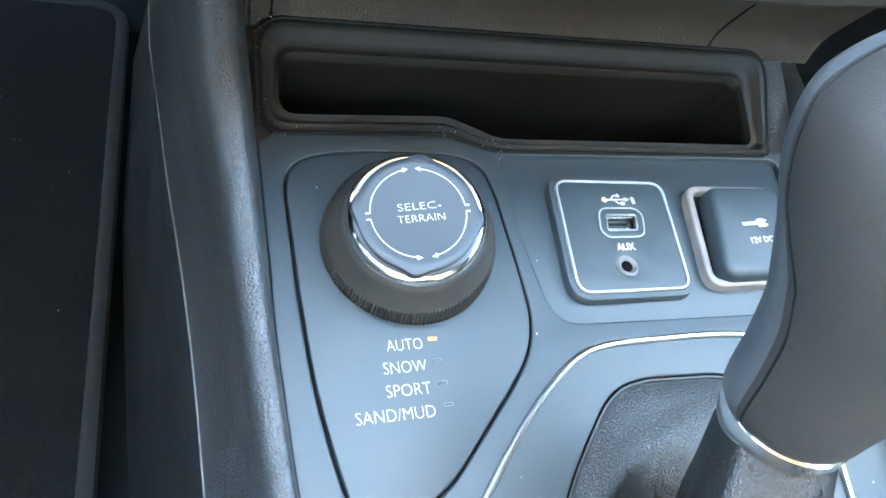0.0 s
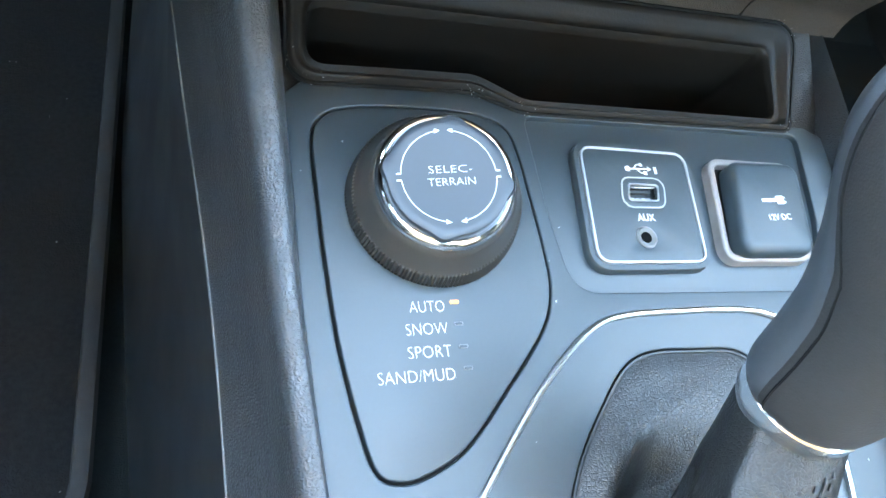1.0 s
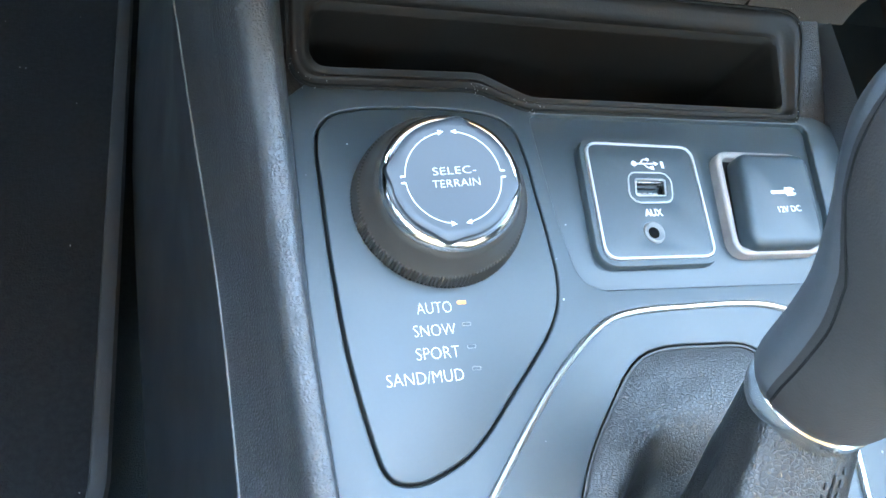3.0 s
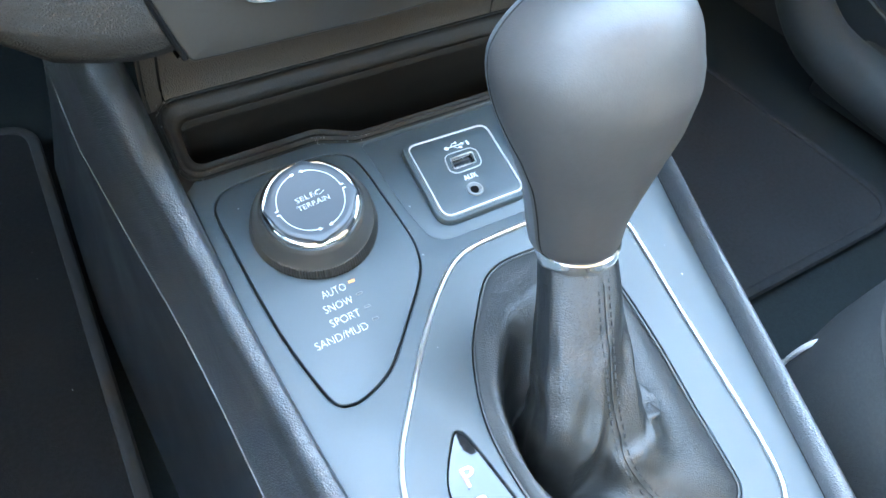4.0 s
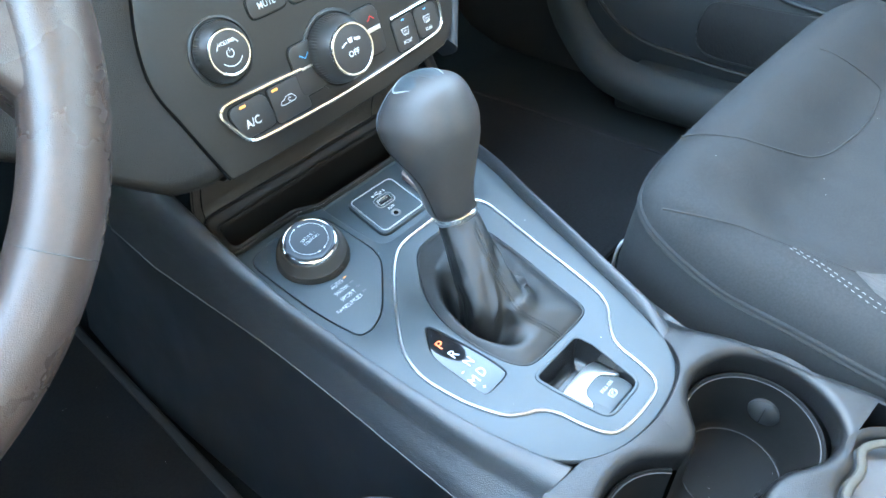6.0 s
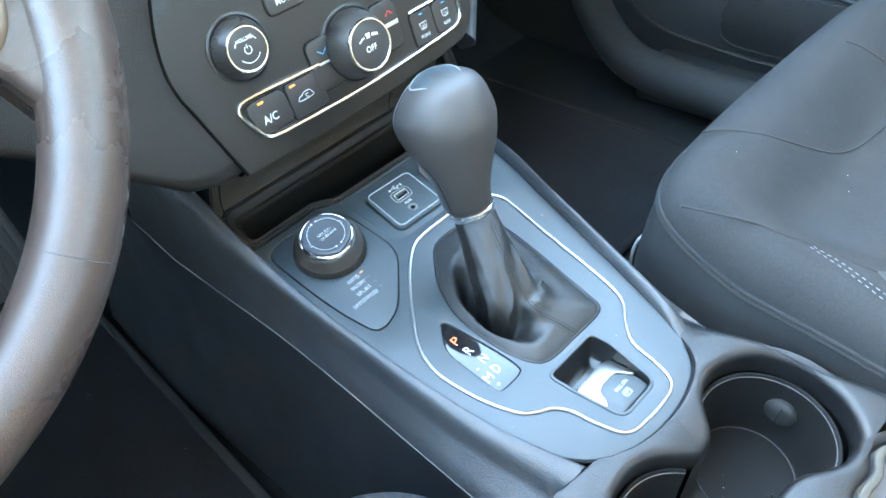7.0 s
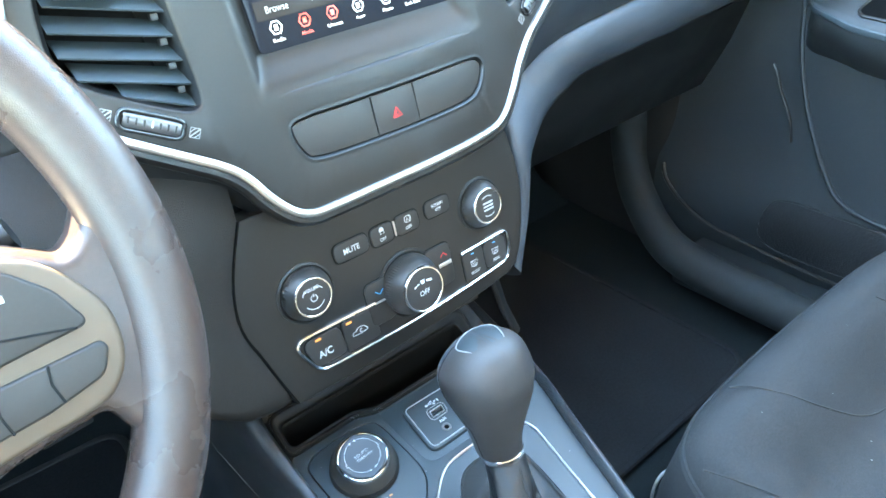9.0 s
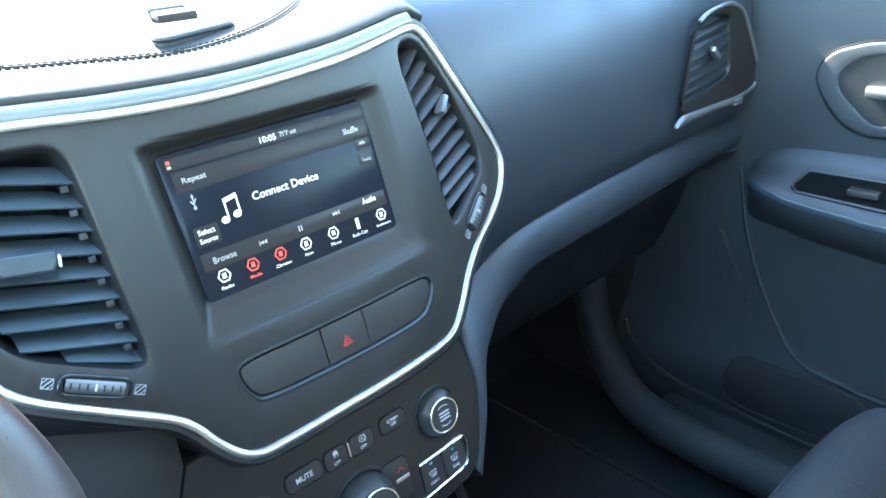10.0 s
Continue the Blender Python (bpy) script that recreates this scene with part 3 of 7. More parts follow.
for n, (cx, cy) in enumerate(CUPS):
    bm = lathe([(0.0462, -0.0120), (0.0440, -0.0140), (0.0434, -0.0170), (0.0428, -0.030), (0.0415, -0.042), (0.0385, -0.060), (0.0365, -0.0680), (0.0350, -0.0700)], Matrix.Translation((cx, cy, 0)), 64, caps=False)
    bm.faces.new([bm.verts.new((cx + 0.0352 * math.cos(2 * math.pi * i / 48), cy + 0.0352 * math.sin(2 * math.pi * i / 48), -0.0700)) for i in range(48)])
    gone = []
    for f in bm.faces:
        c = f.calc_center_median()
        if (0.030 < c.x < 0.070) and c.z > -0.066 and abs(c.y + 0.294) < 0.023:
            gone.append(f)
    bmesh.ops.delete(bm, geom=gone, context="FACES")
    cup = part("cup_well", bm, PIT, console, "black cup well with rubber grip tab")
    around = [2 * math.pi * i / 64 for i in range(65)]
    shown_arc = [a for a in around if not (abs(math.sin(a)) < 0.52 and math.cos(a) * (1 if n else -1) > 0)]
    shown_arc.sort(key=lambda a: (a - (math.pi if n == 0 else 0)) % (2 * math.pi))
    part("liner_rim", tube([(cx + 0.0437 * math.cos(a), cy + 0.0437 * math.sin(a), -0.0140) for a in shown_arc], 0.0004, 6), LINER, cup)
    # Thin dark ring that draws the shaded gap round the liner.
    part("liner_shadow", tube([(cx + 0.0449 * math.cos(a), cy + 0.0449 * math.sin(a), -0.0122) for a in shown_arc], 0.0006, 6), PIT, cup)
    part("liner_rim", tube([(cx + 0.0356 * math.cos(a), cy + 0.0356 * math.sin(a), -0.0692) for a in around[:-1]], 0.0004, 6, True), LINER, cup)
    a = radians(2 if cx > 0.05 else 120)
    m = Matrix.Translation((cx + 0.0425 * math.cos(a), cy + 0.0425 * math.sin(a), -0.040)) @ pose(0, 0, 0, 0, -86, math.degrees(a))
    part("grip_tab", lathe([(0.0118, 0.0), (0.0113, 0.0035), (0.0095, 0.0052), (0.004, 0.0062), (0.0008, 0.0064)], m, 28), RUBBER, cup, "round rubber grip tab")
    part("tab_slot", block(-0.0085, 0.0085, -0.0004, 0.0004, 0.0045, 0.0067, m=m), PIT, cup)
part("well_neck", loft([[Vector((x, y, z)) for y, z in ((-0.272, -0.012), (-0.2735, -0.055), (-0.279, -0.066), (-0.294, -0.068), (-0.309, -0.066), (-0.3145, -0.055), (-0.317, -0.012))] for x in (0.036, 0.0475, 0.059)]), BLACK, console, smooth=60)
part("rear_tray", loft([[Vector((p.x, p.y, z)) for p in inset(REAR, d)] for d, z in ((-0.0005, -0.004), (0.002, -0.018), (0.008, -0.024), (0.030, -0.025))], closed=True, caps=True), SIDE, console, "shallow worn tray")
part("tray_edge", tube([(p.x, p.y, 0.0030) for p in inset(REAR, 0.004)], 0, 8, True, squash=(0.0030, 0.0014)), WORN, console, "worn pale tray edge")

# Storage tray at the front with a soft lip.
TRAY = rounded([(-0.0400, 0.0860), (0.022, 0.0868), (0.0425, 0.0792), (0.1640, 0.0785), (0.1610, 0.1065), (-0.0390, 0.1065)], [0.006, 0.02, 0.02, 0.004, 0.005, 0.006], 6)
LIP = rounded([(-0.0462, 0.0808), (0.022, 0.0815), (0.0400, 0.0742), (0.1720, 0.0735), (0.1775, 0.1180), (-0.0462, 0.1180)], [0.009, 0.02, 0.02, 0.007, 0.010, 0.010], 6)


def tray_at(x, y, h):
    return Vector((x, y, h + max(0, y - 0.079) * 0.43))


tray_rows = []
for y_add, z in ((0.0, None), (0.0008, -0.006), (0.0020, -0.020), (0.0040, -0.038), (0.0040, -0.046)):
    grow = 0.004 if z == -0.046 else 0.0
    tray_rows.append([tray_at(p.x, p.y, 0.0002) if z is None else Vector((q.x, q.y + y_add, min(z, 0.4 * max(0, p.y - 0.079) + z * 0.9))) for p, q in zip(TRAY, inset(TRAY, grow))])
tray = part("storage_tray", loft(tray_rows, closed=True), TRAYSKIN, console, "deep black storage tray", smooth=50)
bm_floor = bmesh.new()
bm_floor.faces.new([bm_floor.verts.new((p.x, p.y + 0.004, -0.0455)) for p in inset(TRAY, 0.002)])
part("tray_floor", bm_floor, PIT, console)
lip_rows = []
for t, h in ((-0.02, -0.004), (0.0, 0.0004), (0.10, 0.0016), (0.22, 0.0022), (0.36, 0.0018), (0.52, 0.0002), (0.70, -0.0006), (0.84, -0.0002), (0.92, 0.0008), (0.97, 0.0010), (1.0, 0.0002), (1.01, -0.003)):
    lip_rows.append([tray_at(*a.lerp(b, t), h) for a, b in zip(LIP, TRAY)])
part("tray_lip", loft(lip_rows, closed=True), LIPSKIN, console, "soft black lip of the tray", smooth=60)
# Dark line drawn as the shade at the foot of the lip.
part("lip_shadow", tube([tray_at(p.x, p.y, 0.0002) for p in inset(LIP, -0.0006)], 0.0009, 6, True), PIT, console)
part("front_fill", plate(rect(-0.052, 0.070, 0.19, 0.1215), [inset(LIP, 0.003)], -0.001, 0.004, 0.0008, where=lambda x, y, h: Vector((x, y, h + max(0, y - 0.079) * 0.43 - 0.0025))), GRAIN, console)
STRIPROW = [(0.1178, 0.0130), (0.1190, 0.0185), (0.1195, 0.0250), (0.1180, 0.0320), (0.1145, 0.0430), (0.1085, 0.0590), (0.1000, 0.0760), (0.0900, 0.0950)]
part("front_fill", loft([[Vector((x, y, z)) for y, z in STRIPROW] for x in (-0.0500, -0.03, 0.05, 0.13, 0.205)]), STRIPSKIN, console, "grained strip under the dashboard", smooth=60)
part("joint", tube([(-0.041, y - 0.0003, z) for y, z in STRIPROW], 0.0006, 6), HOLE, console)
for x in (-0.0485, 0.146):
    part("strip_joint", tube([(x, y - 0.0002, z) for y, z in STRIPROW], 0.0006, 5), PIT, console)


# ---- terrain dial ----
dial = thing("terrain_dial", (-0.002, 0.034, -0.003), "black rotary drive mode dial with chrome ring and white print", "dial")
part("insert_plate", plate(inset(INSERT_LINE, 0.0009), (), 0.0003, 0.005, 0.0006), INSERT, dial, "satin grey insert plate")
part("insert_gap", plate(inset(INSERT_LINE, -0.002), (), -0.0035, 0.002, 0.0002), PIT, dial)
TILT = Matrix.Translation((-0.002, 0.034, 0)) @ pose(0, 0, 0, 7.6, -7.2, 0)


def ribs(a, h):
    return 1 + (0.024 if int(a / (2 * math.pi) * 280 + 0.5) % 2 else 0.0) * (1 if 0.002 < h < 0.0118 else 0)


# Dark ring painted as contact shade under the dial's skirt.
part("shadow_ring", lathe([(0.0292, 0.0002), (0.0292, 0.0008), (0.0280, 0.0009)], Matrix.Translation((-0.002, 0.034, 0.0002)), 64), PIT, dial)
part("skirt", lathe([(0.0278, 0.0008), (0.0286, 0.0016), (0.0287, 0.0026), (0.0280, 0.0070), (0.0272, 0.0114), (0.0268, 0.0122)], TILT, 280, wobble=ribs), SKIRT, dial, "knurled black skirt", smooth=20)
part("collar", lathe([(0.0270, 0.0120), (0.0265, 0.0128), (0.0250, 0.0155), (0.0237, 0.0190), (0.0229, 0.0205), (0.0220, 0.0212)], TILT, 72), SKIRT, dial)
part("chrome_ring", lathe([(0.0217, 0.0200), (0.0222, 0.0212), (0.0220, 0.0228), (0.0211, 0.0243), (0.0200, 0.0248), (0.0190, 0.0244), (0.0186, 0.0220)], TILT, 72), CHROME, dial, "polished chrome ring")


def lobes(a, h):
    return 1 + 0.075 * max(0.0, math.cos(2 * (a - radians(78)))) ** 18 + 0.075 * max(0.0, math.cos(2 * (a - radians(168)))) ** 18


part("cap", lathe([(0.0190, 0.0205), (0.0194, 0.0240), (0.0193, 0.0252), (0.0187, 0.0262), (0.0172, 0.0266), (0.0162, 0.0264), (0.0001, 0.0264)], TILT, 128, wobble=lambda a, h: lobes(a, h) if h < 0.0263 else 1), CAP, dial, "dark grey round cap", smooth=30)
FACE = TILT @ pose(0, 0, 0.02655)
lettering("SELEC-", 0.0134, 0.0023, FACE @ at(0.0005, 0.0020), WHITE, dial, -0.02)
lettering("TERRAIN", 0.0146, 0.0023, FACE @ at(0.0005, -0.0020), WHITE, dial, -0.02)
for a0, a1 in ((100, 176), (80, 4), (184, 260), (356, 282)):
    bm = stroke(arc(0, 0, 0.0147, a0, a1, 20), 0.00027, FACE)
    end = arc(0, 0, 0.0147, a0, a1, 20)[0] if a0 in (100, 80) else arc(0, 0, 0.0147, a0, a1, 20)[-1]
    way = 1 if end.x < 0 else -1
    patch([(end.x + way * 0.0015, end.y * 1.0 + (0.0003 if end.y > 0 else -0.0003)), (end.x - way * 0.0003, end.y + 0.0008), (end.x - way * 0.0003, end.y - 0.0008)], FACE, bm)
    tail = arc(0, 0, 0.0147, a0, a1, 20)[-1] if a0 in (100, 80) else arc(0, 0, 0.0147, a0, a1, 20)[0]
    stroke([tail, tail + Vector((-0.0014 if tail.x < 0 else 0.0014, 0))], 0.0005, FACE, bm)
    part("lettering", bm, WHITE, dial)
for word, y, width in (("AUTO", -0.0014, 0.0114), ("SNOW", -0.0086, 0.0135), ("SPORT", -0.0158, 0.0138), ("SAND/MUD", -0.0230, 0.0240)):
    lettering(word, width, 0.0036, at(-0.0036 - width / 2, y, 0.00045), WHITE, dial, -0.022)
for i, y in enumerate((-0.0002, -0.0074, -0.0147, -0.0216)):
    x = 0.0003 * i
    part("indicator", plate(rect(x - 0.0015, y - 0.0006, x + 0.0015, y + 0.0006, 0.0004, 3), (), 0.0006, 0.0005, 0.0001), AMBER if i == 0 else PORT, dial, "lit amber indicator" if i == 0 else "unlit indicator window")
    if i:
        part("indicator_face", plate(rect(x - 0.0012, y - 0.0004, x + 0.0012, y + 0.0004, 0.0003, 3), (), 0.0007, 0.0004, 0.0001), INSERT, dial)

# ---- sockets ----
usb = thing("media_socket_panel", (0.081, 0.036, -0.003), "satin grey socket panel with silver border and USB port", "socket panel")
USB = rounded([(0.0555, 0.0115), (0.1030, 0.0110), (0.1080, 0.0585), (0.0600, 0.0600)], 0.0055, 7)
part("housing", plate(inset(USB, -0.0026), [inset(USB, 0.0002)], 0.0008, 0.005, 0.0024), PANEL, usb)
part("border", plate(inset(USB, 0.0001), [inset(USB, 0.0010)], 0.0017, 0.004, 0.0003), PAINT, usb, "silver border")
PORT_HOLE = rounded([(0.0763, 0.0370), (0.0887, 0.0370), (0.0902, 0.0432), (0.0778, 0.0434)], 0.0007, 3)
JACK = (0.0790, 0.0217)
part("face", plate(inset(USB, 0.0010), [inset(PORT_HOLE, -0.0033), circle(*JACK, 0.0044, 28)], 0.0011, 0.004, 0.0002), INSERT, usb)
part("port_surround", plate(inset(PORT_HOLE, -0.0033), [PORT_HOLE], 0.0014, 0.006, 0.0005), INSERT, usb, "raised grey port surround")
part("port_rim", tube([(p.x, p.y, 0.0013) for p in inset(PORT_HOLE, -0.0032)], 0.00035, 6, True), GREYMARK, usb, "pale outer rim of the port")
part("port_rim", tube([(p.x, p.y, 0.0013) for p in inset(PORT_HOLE, -0.0003)], 0.0004, 6, True), SILVER, usb, "bright inner rim of the port")
part("port_shell", plate(inset(PORT_HOLE, 0.0001), [inset(PORT_HOLE, 0.0006)], 0.0004, 0.008, 0.0001), STEEL, usb)
part("port_well", plate(inset(PORT_HOLE, 0.0004), (), -0.0045, 0.002, 0.0001), PIT, usb)
part("port_tongue", block(0.0785, 0.0880, 0.0412, 0.0424, -0.0044, -0.0010, 0.0002), BLACK, usb)
for i in range(4):
    part("port_contact", block(0.0788 + 0.0024 * i, 0.0804 + 0.0024 * i, 0.0374, 0.0392, -0.0032, -0.0012), SILVER, usb)
part("jack_ring", lathe([(0.0044, 0.0), (0.0043, 0.0014), (0.0036, 0.0018), (0.0026, 0.0012), (0.0019, 0.0004), (0.0018, -0.006), (0.0005, -0.006)], at(*JACK, 0.0), 32), PORT, usb, "pale ring of the audio jack")
part("jack_hole", lathe([(0.0022, 0.0), (0.0022, 0.0010), (0.0002, 0.0011)], at(*JACK, 0.0), 24), HOLE, usb)
lettering("AUX", 0.0078, 0.0030, at(0.0812, 0.0297, 0.00125), WHITE, usb, 0.02)
lettering("1", 0.0013, 0.0029, at(0.0917, 0.0500, 0.00125), WHITE, usb, 0.02)
m = at(0.0840, 0.0505, 0.00125)
bm = patch([v for v in circle(-0.0048, 0, 0.0012, 14)], m)
stroke([(-0.0048, 0), (0.0046, 0)], 0.0006, m, bm)
patch([(0.0062, 0), (0.0042, 0.0010), (0.0042, -0.0010)], m, bm)
stroke([(-0.0022, 0), (-0.0004, 0.0018), (0.0010, 0.0018)], 0.00055, m, bm)
patch(circle(0.0016, 0.0018, 0.0008, 12), m, bm)
stroke([(-0.0008, 0), (0.0010, -0.0018), (0.0022, -0.0018)], 0.00055, m, bm)
patch([(0.0020, -0.0026), (0.0036, -0.0026), (0.0036, -0.0010), (0.0020, -0.0010)], m, bm)
part("lettering", bm, WHITE, usb)

outlet = thing("power_outlet", (0.135, 0.033, -0.003), "black power outlet with hinged square cover and white print", "power outlet")
OUT = rounded([(0.1120, 0.0120), (0.1530, 0.0115), (0.1610, 0.0545), (0.1190, 0.0555)], 0.0055, 7)
part("housing", plate(inset(OUT, -0.0010), [inset(OUT, 0.0020)], 0.0020, 0.006, 0.0010), WORNPALE, outlet, "pale worn border")
part("well", plate(inset(OUT, 0.0018), (), -0.0018, 0.002, 0.0002), PIT, outlet)
COVER = rounded([(0.1150, 0.0122), (0.1505, 0.0118), (0.1580, 0.0520), (0.1235, 0.0525)], 0.0055, 7)
part("cover", plate(COVER, (), 0.0080, 0.0078, 0.0030), PANEL, outlet, "satin grey lift-up cover", smooth=50)
lettering("12V DC", 0.0110, 0.0026, at(0.1378, 0.0268, 0.0082, 2), WHITE, outlet, 0.01)
m = at(0.1378, 0.0342, 0.0082, 2)
bm = stroke([(-0.0060, 0), (0.0015, 0)], 0.0014, m)
patch([(0.0012, -0.0018), (0.0050, -0.0018), (0.0050, 0.0018), (0.0012, 0.0018)], m, bm)
patch([(0.0050, 0.0007), (0.0060, 0.0007), (0.0060, 0.0013), (0.0050, 0.0013)], m, bm)
patch([(0.0050, -0.0013), (0.0060, -0.0013), (0.0060, -0.0007), (0.0050, -0.0007)], m, bm)
part("lettering", bm, WHITE, outlet)

# ---- gear lever ----
lever = thing("gear_lever", (0.065, -0.09, 0.0), "black leather gear lever with chrome collar and wrinkled boot", "gear lever")
AXIS = Vector((-0.0057, 0.3102, 0.9506)).normalized()
ACROSS = Vector((0, 1, 0)).cross(AXIS).normalized()
LEVER = Matrix.Translation((0.0729, -0.0525, 0.0472)) @ Matrix((ACROSS, AXIS.cross(ACROSS), AXIS)).transposed().to_4x4()
part("boot_frame", plate(inset(BOOT_LINE, 0.0004), [inset(BOOT_LINE, 0.0016)], -0.0003, 0.006, 0.0004), BLACK, lever)
BASE = inset(BOOT_LINE, 0.0014)
NB = len(BASE)
MID = Vector((0.066, -0.095))


def tube_at(s, a, flare=0.0):
    """The boot's sleeve round the lever: s from 0 at its foot to 1 at the collar."""
    c = Vector((curve(s, [(0, 0.0540), (0.35, 0.0595), (0.7, 0.0685), (1, 0.0748)]), curve(s, [(0, -0.1040), (0.35, -0.0850), (0.7, -0.0635), (1, -0.0492)]), curve(s, [(0, 0.0020), (0.35, 0.0190), (0.7, 0.0355), (1, 0.0468)])))
    r = curve(s, [(0, 0.0228), (0.2, 0.0206), (0.45, 0.0188), (0.75, 0.0170), (1, 0.0158)]) + flare
    r *= 1 + 0.05 * (1 - s) * math.cos(4 * (a - radians(40)))
    turn = (a - radians(198) + math.pi) % (2 * math.pi) - math.pi
    r *= 1 + (0.35 + 0.75 * math.sin(math.pi * min(1.0, 0.25 + s * 0.75))) * (0.17 * math.exp(-abs(turn) / 0.30) - 0.06 * math.exp(-((turn + 0.75) / 0.4) ** 2))
    lean = Matrix.Rotation(-radians(curve(s, [(0, 6), (0.3, 34), (0.65, 38), (1, 18)])), 3, "X")
    return c + lean @ Vector((r * math.cos(a), r * math.sin(a), 0))


def boot_line(q):
    """The leather from the frame at q up to the collar: sunk on the driver's side, draped at the rear and far side."""
    a = math.atan2(q.y - MID.y, q.x - MID.x)
    drape = max(0.0, math.cos(a + radians(62))) ** 0.8
    sunk = max(0.0, 0.15 + 0.85 * math.cos(a - radians(160))) ** 0.7
    foot = tube_at(0.0, a)
    edge = Vector((q.x, q.y, -0.0010))
    shelf = edge.lerp(foot, 0.36 + 0.10 * sunk)
    shelf.z = 0.0016 + 0.0042 * drape
    fall = edge.lerp(foot, 0.70 - 0.06 * sunk)
    fall.z = -0.0175 * sunk + 0.0095 * drape
    pit = edge.lerp(foot, 0.98)
    pit.z = 0.001 - 0.040 * sunk + 0.0150 * drape
    keys = [edge, edge.lerp(shelf, 0.35) + Vector((0, 0, 0.0008)), shelf, fall, pit] + [tube_at(t, a, 0.0045 * drape * (1 - t) ** 3) for t in (0.14, 0.32, 0.50, 0.68, 0.84, 1.0)]
    line = even(smooth_line(keys, 8, False), 81)
    middle = Vector((0.062, -0.085, 0.0))
    for n, p in enumerate(line):
        s = n / 80
        out = Vector((p.x - middle.x, p.y - middle.y, 0.012)).normalized()
        soft = math.sin(math.pi * min(1.0, s * 1.02)) * (1 - 0.55 * s)
        crease = 1 - 2 * abs(noise.noise(Vector((1.7 * math.cos(a) + 3, 1.7 * math.sin(a), 5.0 * s)))) - 0.6
        fold = 0.0042 * soft * crease + 0.0009 * soft * noise.noise(Vector((4 * math.cos(a), 4 * math.sin(a), 11 * s)))
        pinch = math.exp(-((a - radians(-17) - 0.9 * (s - 0.36)) / 0.25) ** 2)
        fold += pinch * (0.0105 * math.exp(-((s - 0.36) / 0.075) ** 2) - 0.0085 * math.exp(-((s - 0.49) / 0.065) ** 2))
        fold -= 0.0045 * math.exp(-((a - radians(-30)) / 0.17) ** 2) * math.exp(-((s - 0.40) / 0.12) ** 2)
        line[n] = p + out * fold
    return line


BOOT = [list(row) for row in zip(*[boot_line(q) for q in BASE])]
part("boot", loft(BOOT, closed=True), LEATHER, lever, "wrinkled black leather boot", smooth=80)
spot = min(range(NB), key=lambda i: (BASE[i] - Vector((0.0650, -0.1595))).length)
stitches = bmesh.new()
for gap in (-0.0024, 0.0, 0.0024):
    line = []
    for n, row in enumerate(BOOT):
        i, way, left = spot, 1 if gap > 0 else -1, abs(gap)
        while left > (row[(i + way) % NB] - row[i]).length:
            left -= (row[(i + way) % NB] - row[i]).length
            i = (i + way) % NB
        p = row[i].lerp(row[(i + way) % NB], left / (row[(i + way) % NB] - row[i]).length)
        up = (row[(i + 1) % NB] - row[i]).cross(BOOT[min(n + 1, 80)][i] - BOOT[max(n - 1, 0)][i])
        up.normalize()
        if up.z < 0 and n < 36 or up.dot(p - Vector((0.066, -0.07, p.z))) < 0 and n >= 36:
            up = -up
        line.append(p + up * 0.0003)
    path = even(smooth_line(line, 3, False), 240)
    if gap == 0:
        part("seam", tube(path, 0.00045, 6), LEATHER, lever)
        continue
    for n in range(1, 236, 7):
        tube(path[n:n + 5], 0.0004, 5, bm=stitches)
part("stitching", stitches, DARKTHREAD, lever, "two rows of dark stitches")
part("collar", lathe([(0.0152, -0.0030), (0.0166, -0.0026), (0.0172, -0.0010), (0.0174, 0.0022), (0.0176, 0.0046), (0.0168, 0.0054)], LEVER @ pose(0.0015, 0.0028, 0), 48, wobble=lambda a, h: 1 - 0.04 * abs(math.sin(a))), CHROME, lever, "polished chrome collar")
# Leather knob: height, half width, depth against width, drift across, drift forward.
KNOBROWS = smooth_line([(0.0050, 0.0166, 0.94, 0.0010, 0.0026), (0.0100, 0.0184, 0.92, -0.0012, 0.0014), (0.0170, 0.0195, 0.90, -0.0022, 0.0006), (0.0250, 0.0208, 0.885, -0.0024, -0.0003), (0.0335, 0.0230, 0.865, -0.0018, -0.0009), (0.0420, 0.0257, 0.85, -0.0010, -0.0013), (0.0510, 0.0293, 0.84, -0.0004, -0.0010), (0.0600, 0.0328, 0.845, 0.0001, -0.0004), (0.0680, 0.0352, 0.875, 0.0002, 0.0012), (0.0750, 0.0365, 0.91, 0.0002, 0.0023), (0.0820, 0.0366, 0.918, -0.0001, 0.0030), (0.0880, 0.0354, 0.92, -0.0003, 0.0032), (0.0940, 0.0327, 0.93, 0.0004, 0.0024), (0.1000, 0.0285, 0.94, 0.0012, 0.0013), (0.1045, 0.0236, 0.965, 0.0016, 0.0008), (0.1080, 0.0172, 0.99, 0.0016, 0.0004), (0.1100, 0.0105, 1.0, 0.0014, 0.0), (0.1108, 0.0045, 1.0, 0.0014, 0.0), (0.1110, 0.0002, 1.0, 0.0014, 0.0)], 3, False)


def knob_at(row, a, proud=0.0):
    h, wide, deep, ox, oy = row
    return LEVER @ Vector((ox + (wide + proud) * math.cos(a), oy + (wide * deep + proud) * math.sin(a), h))


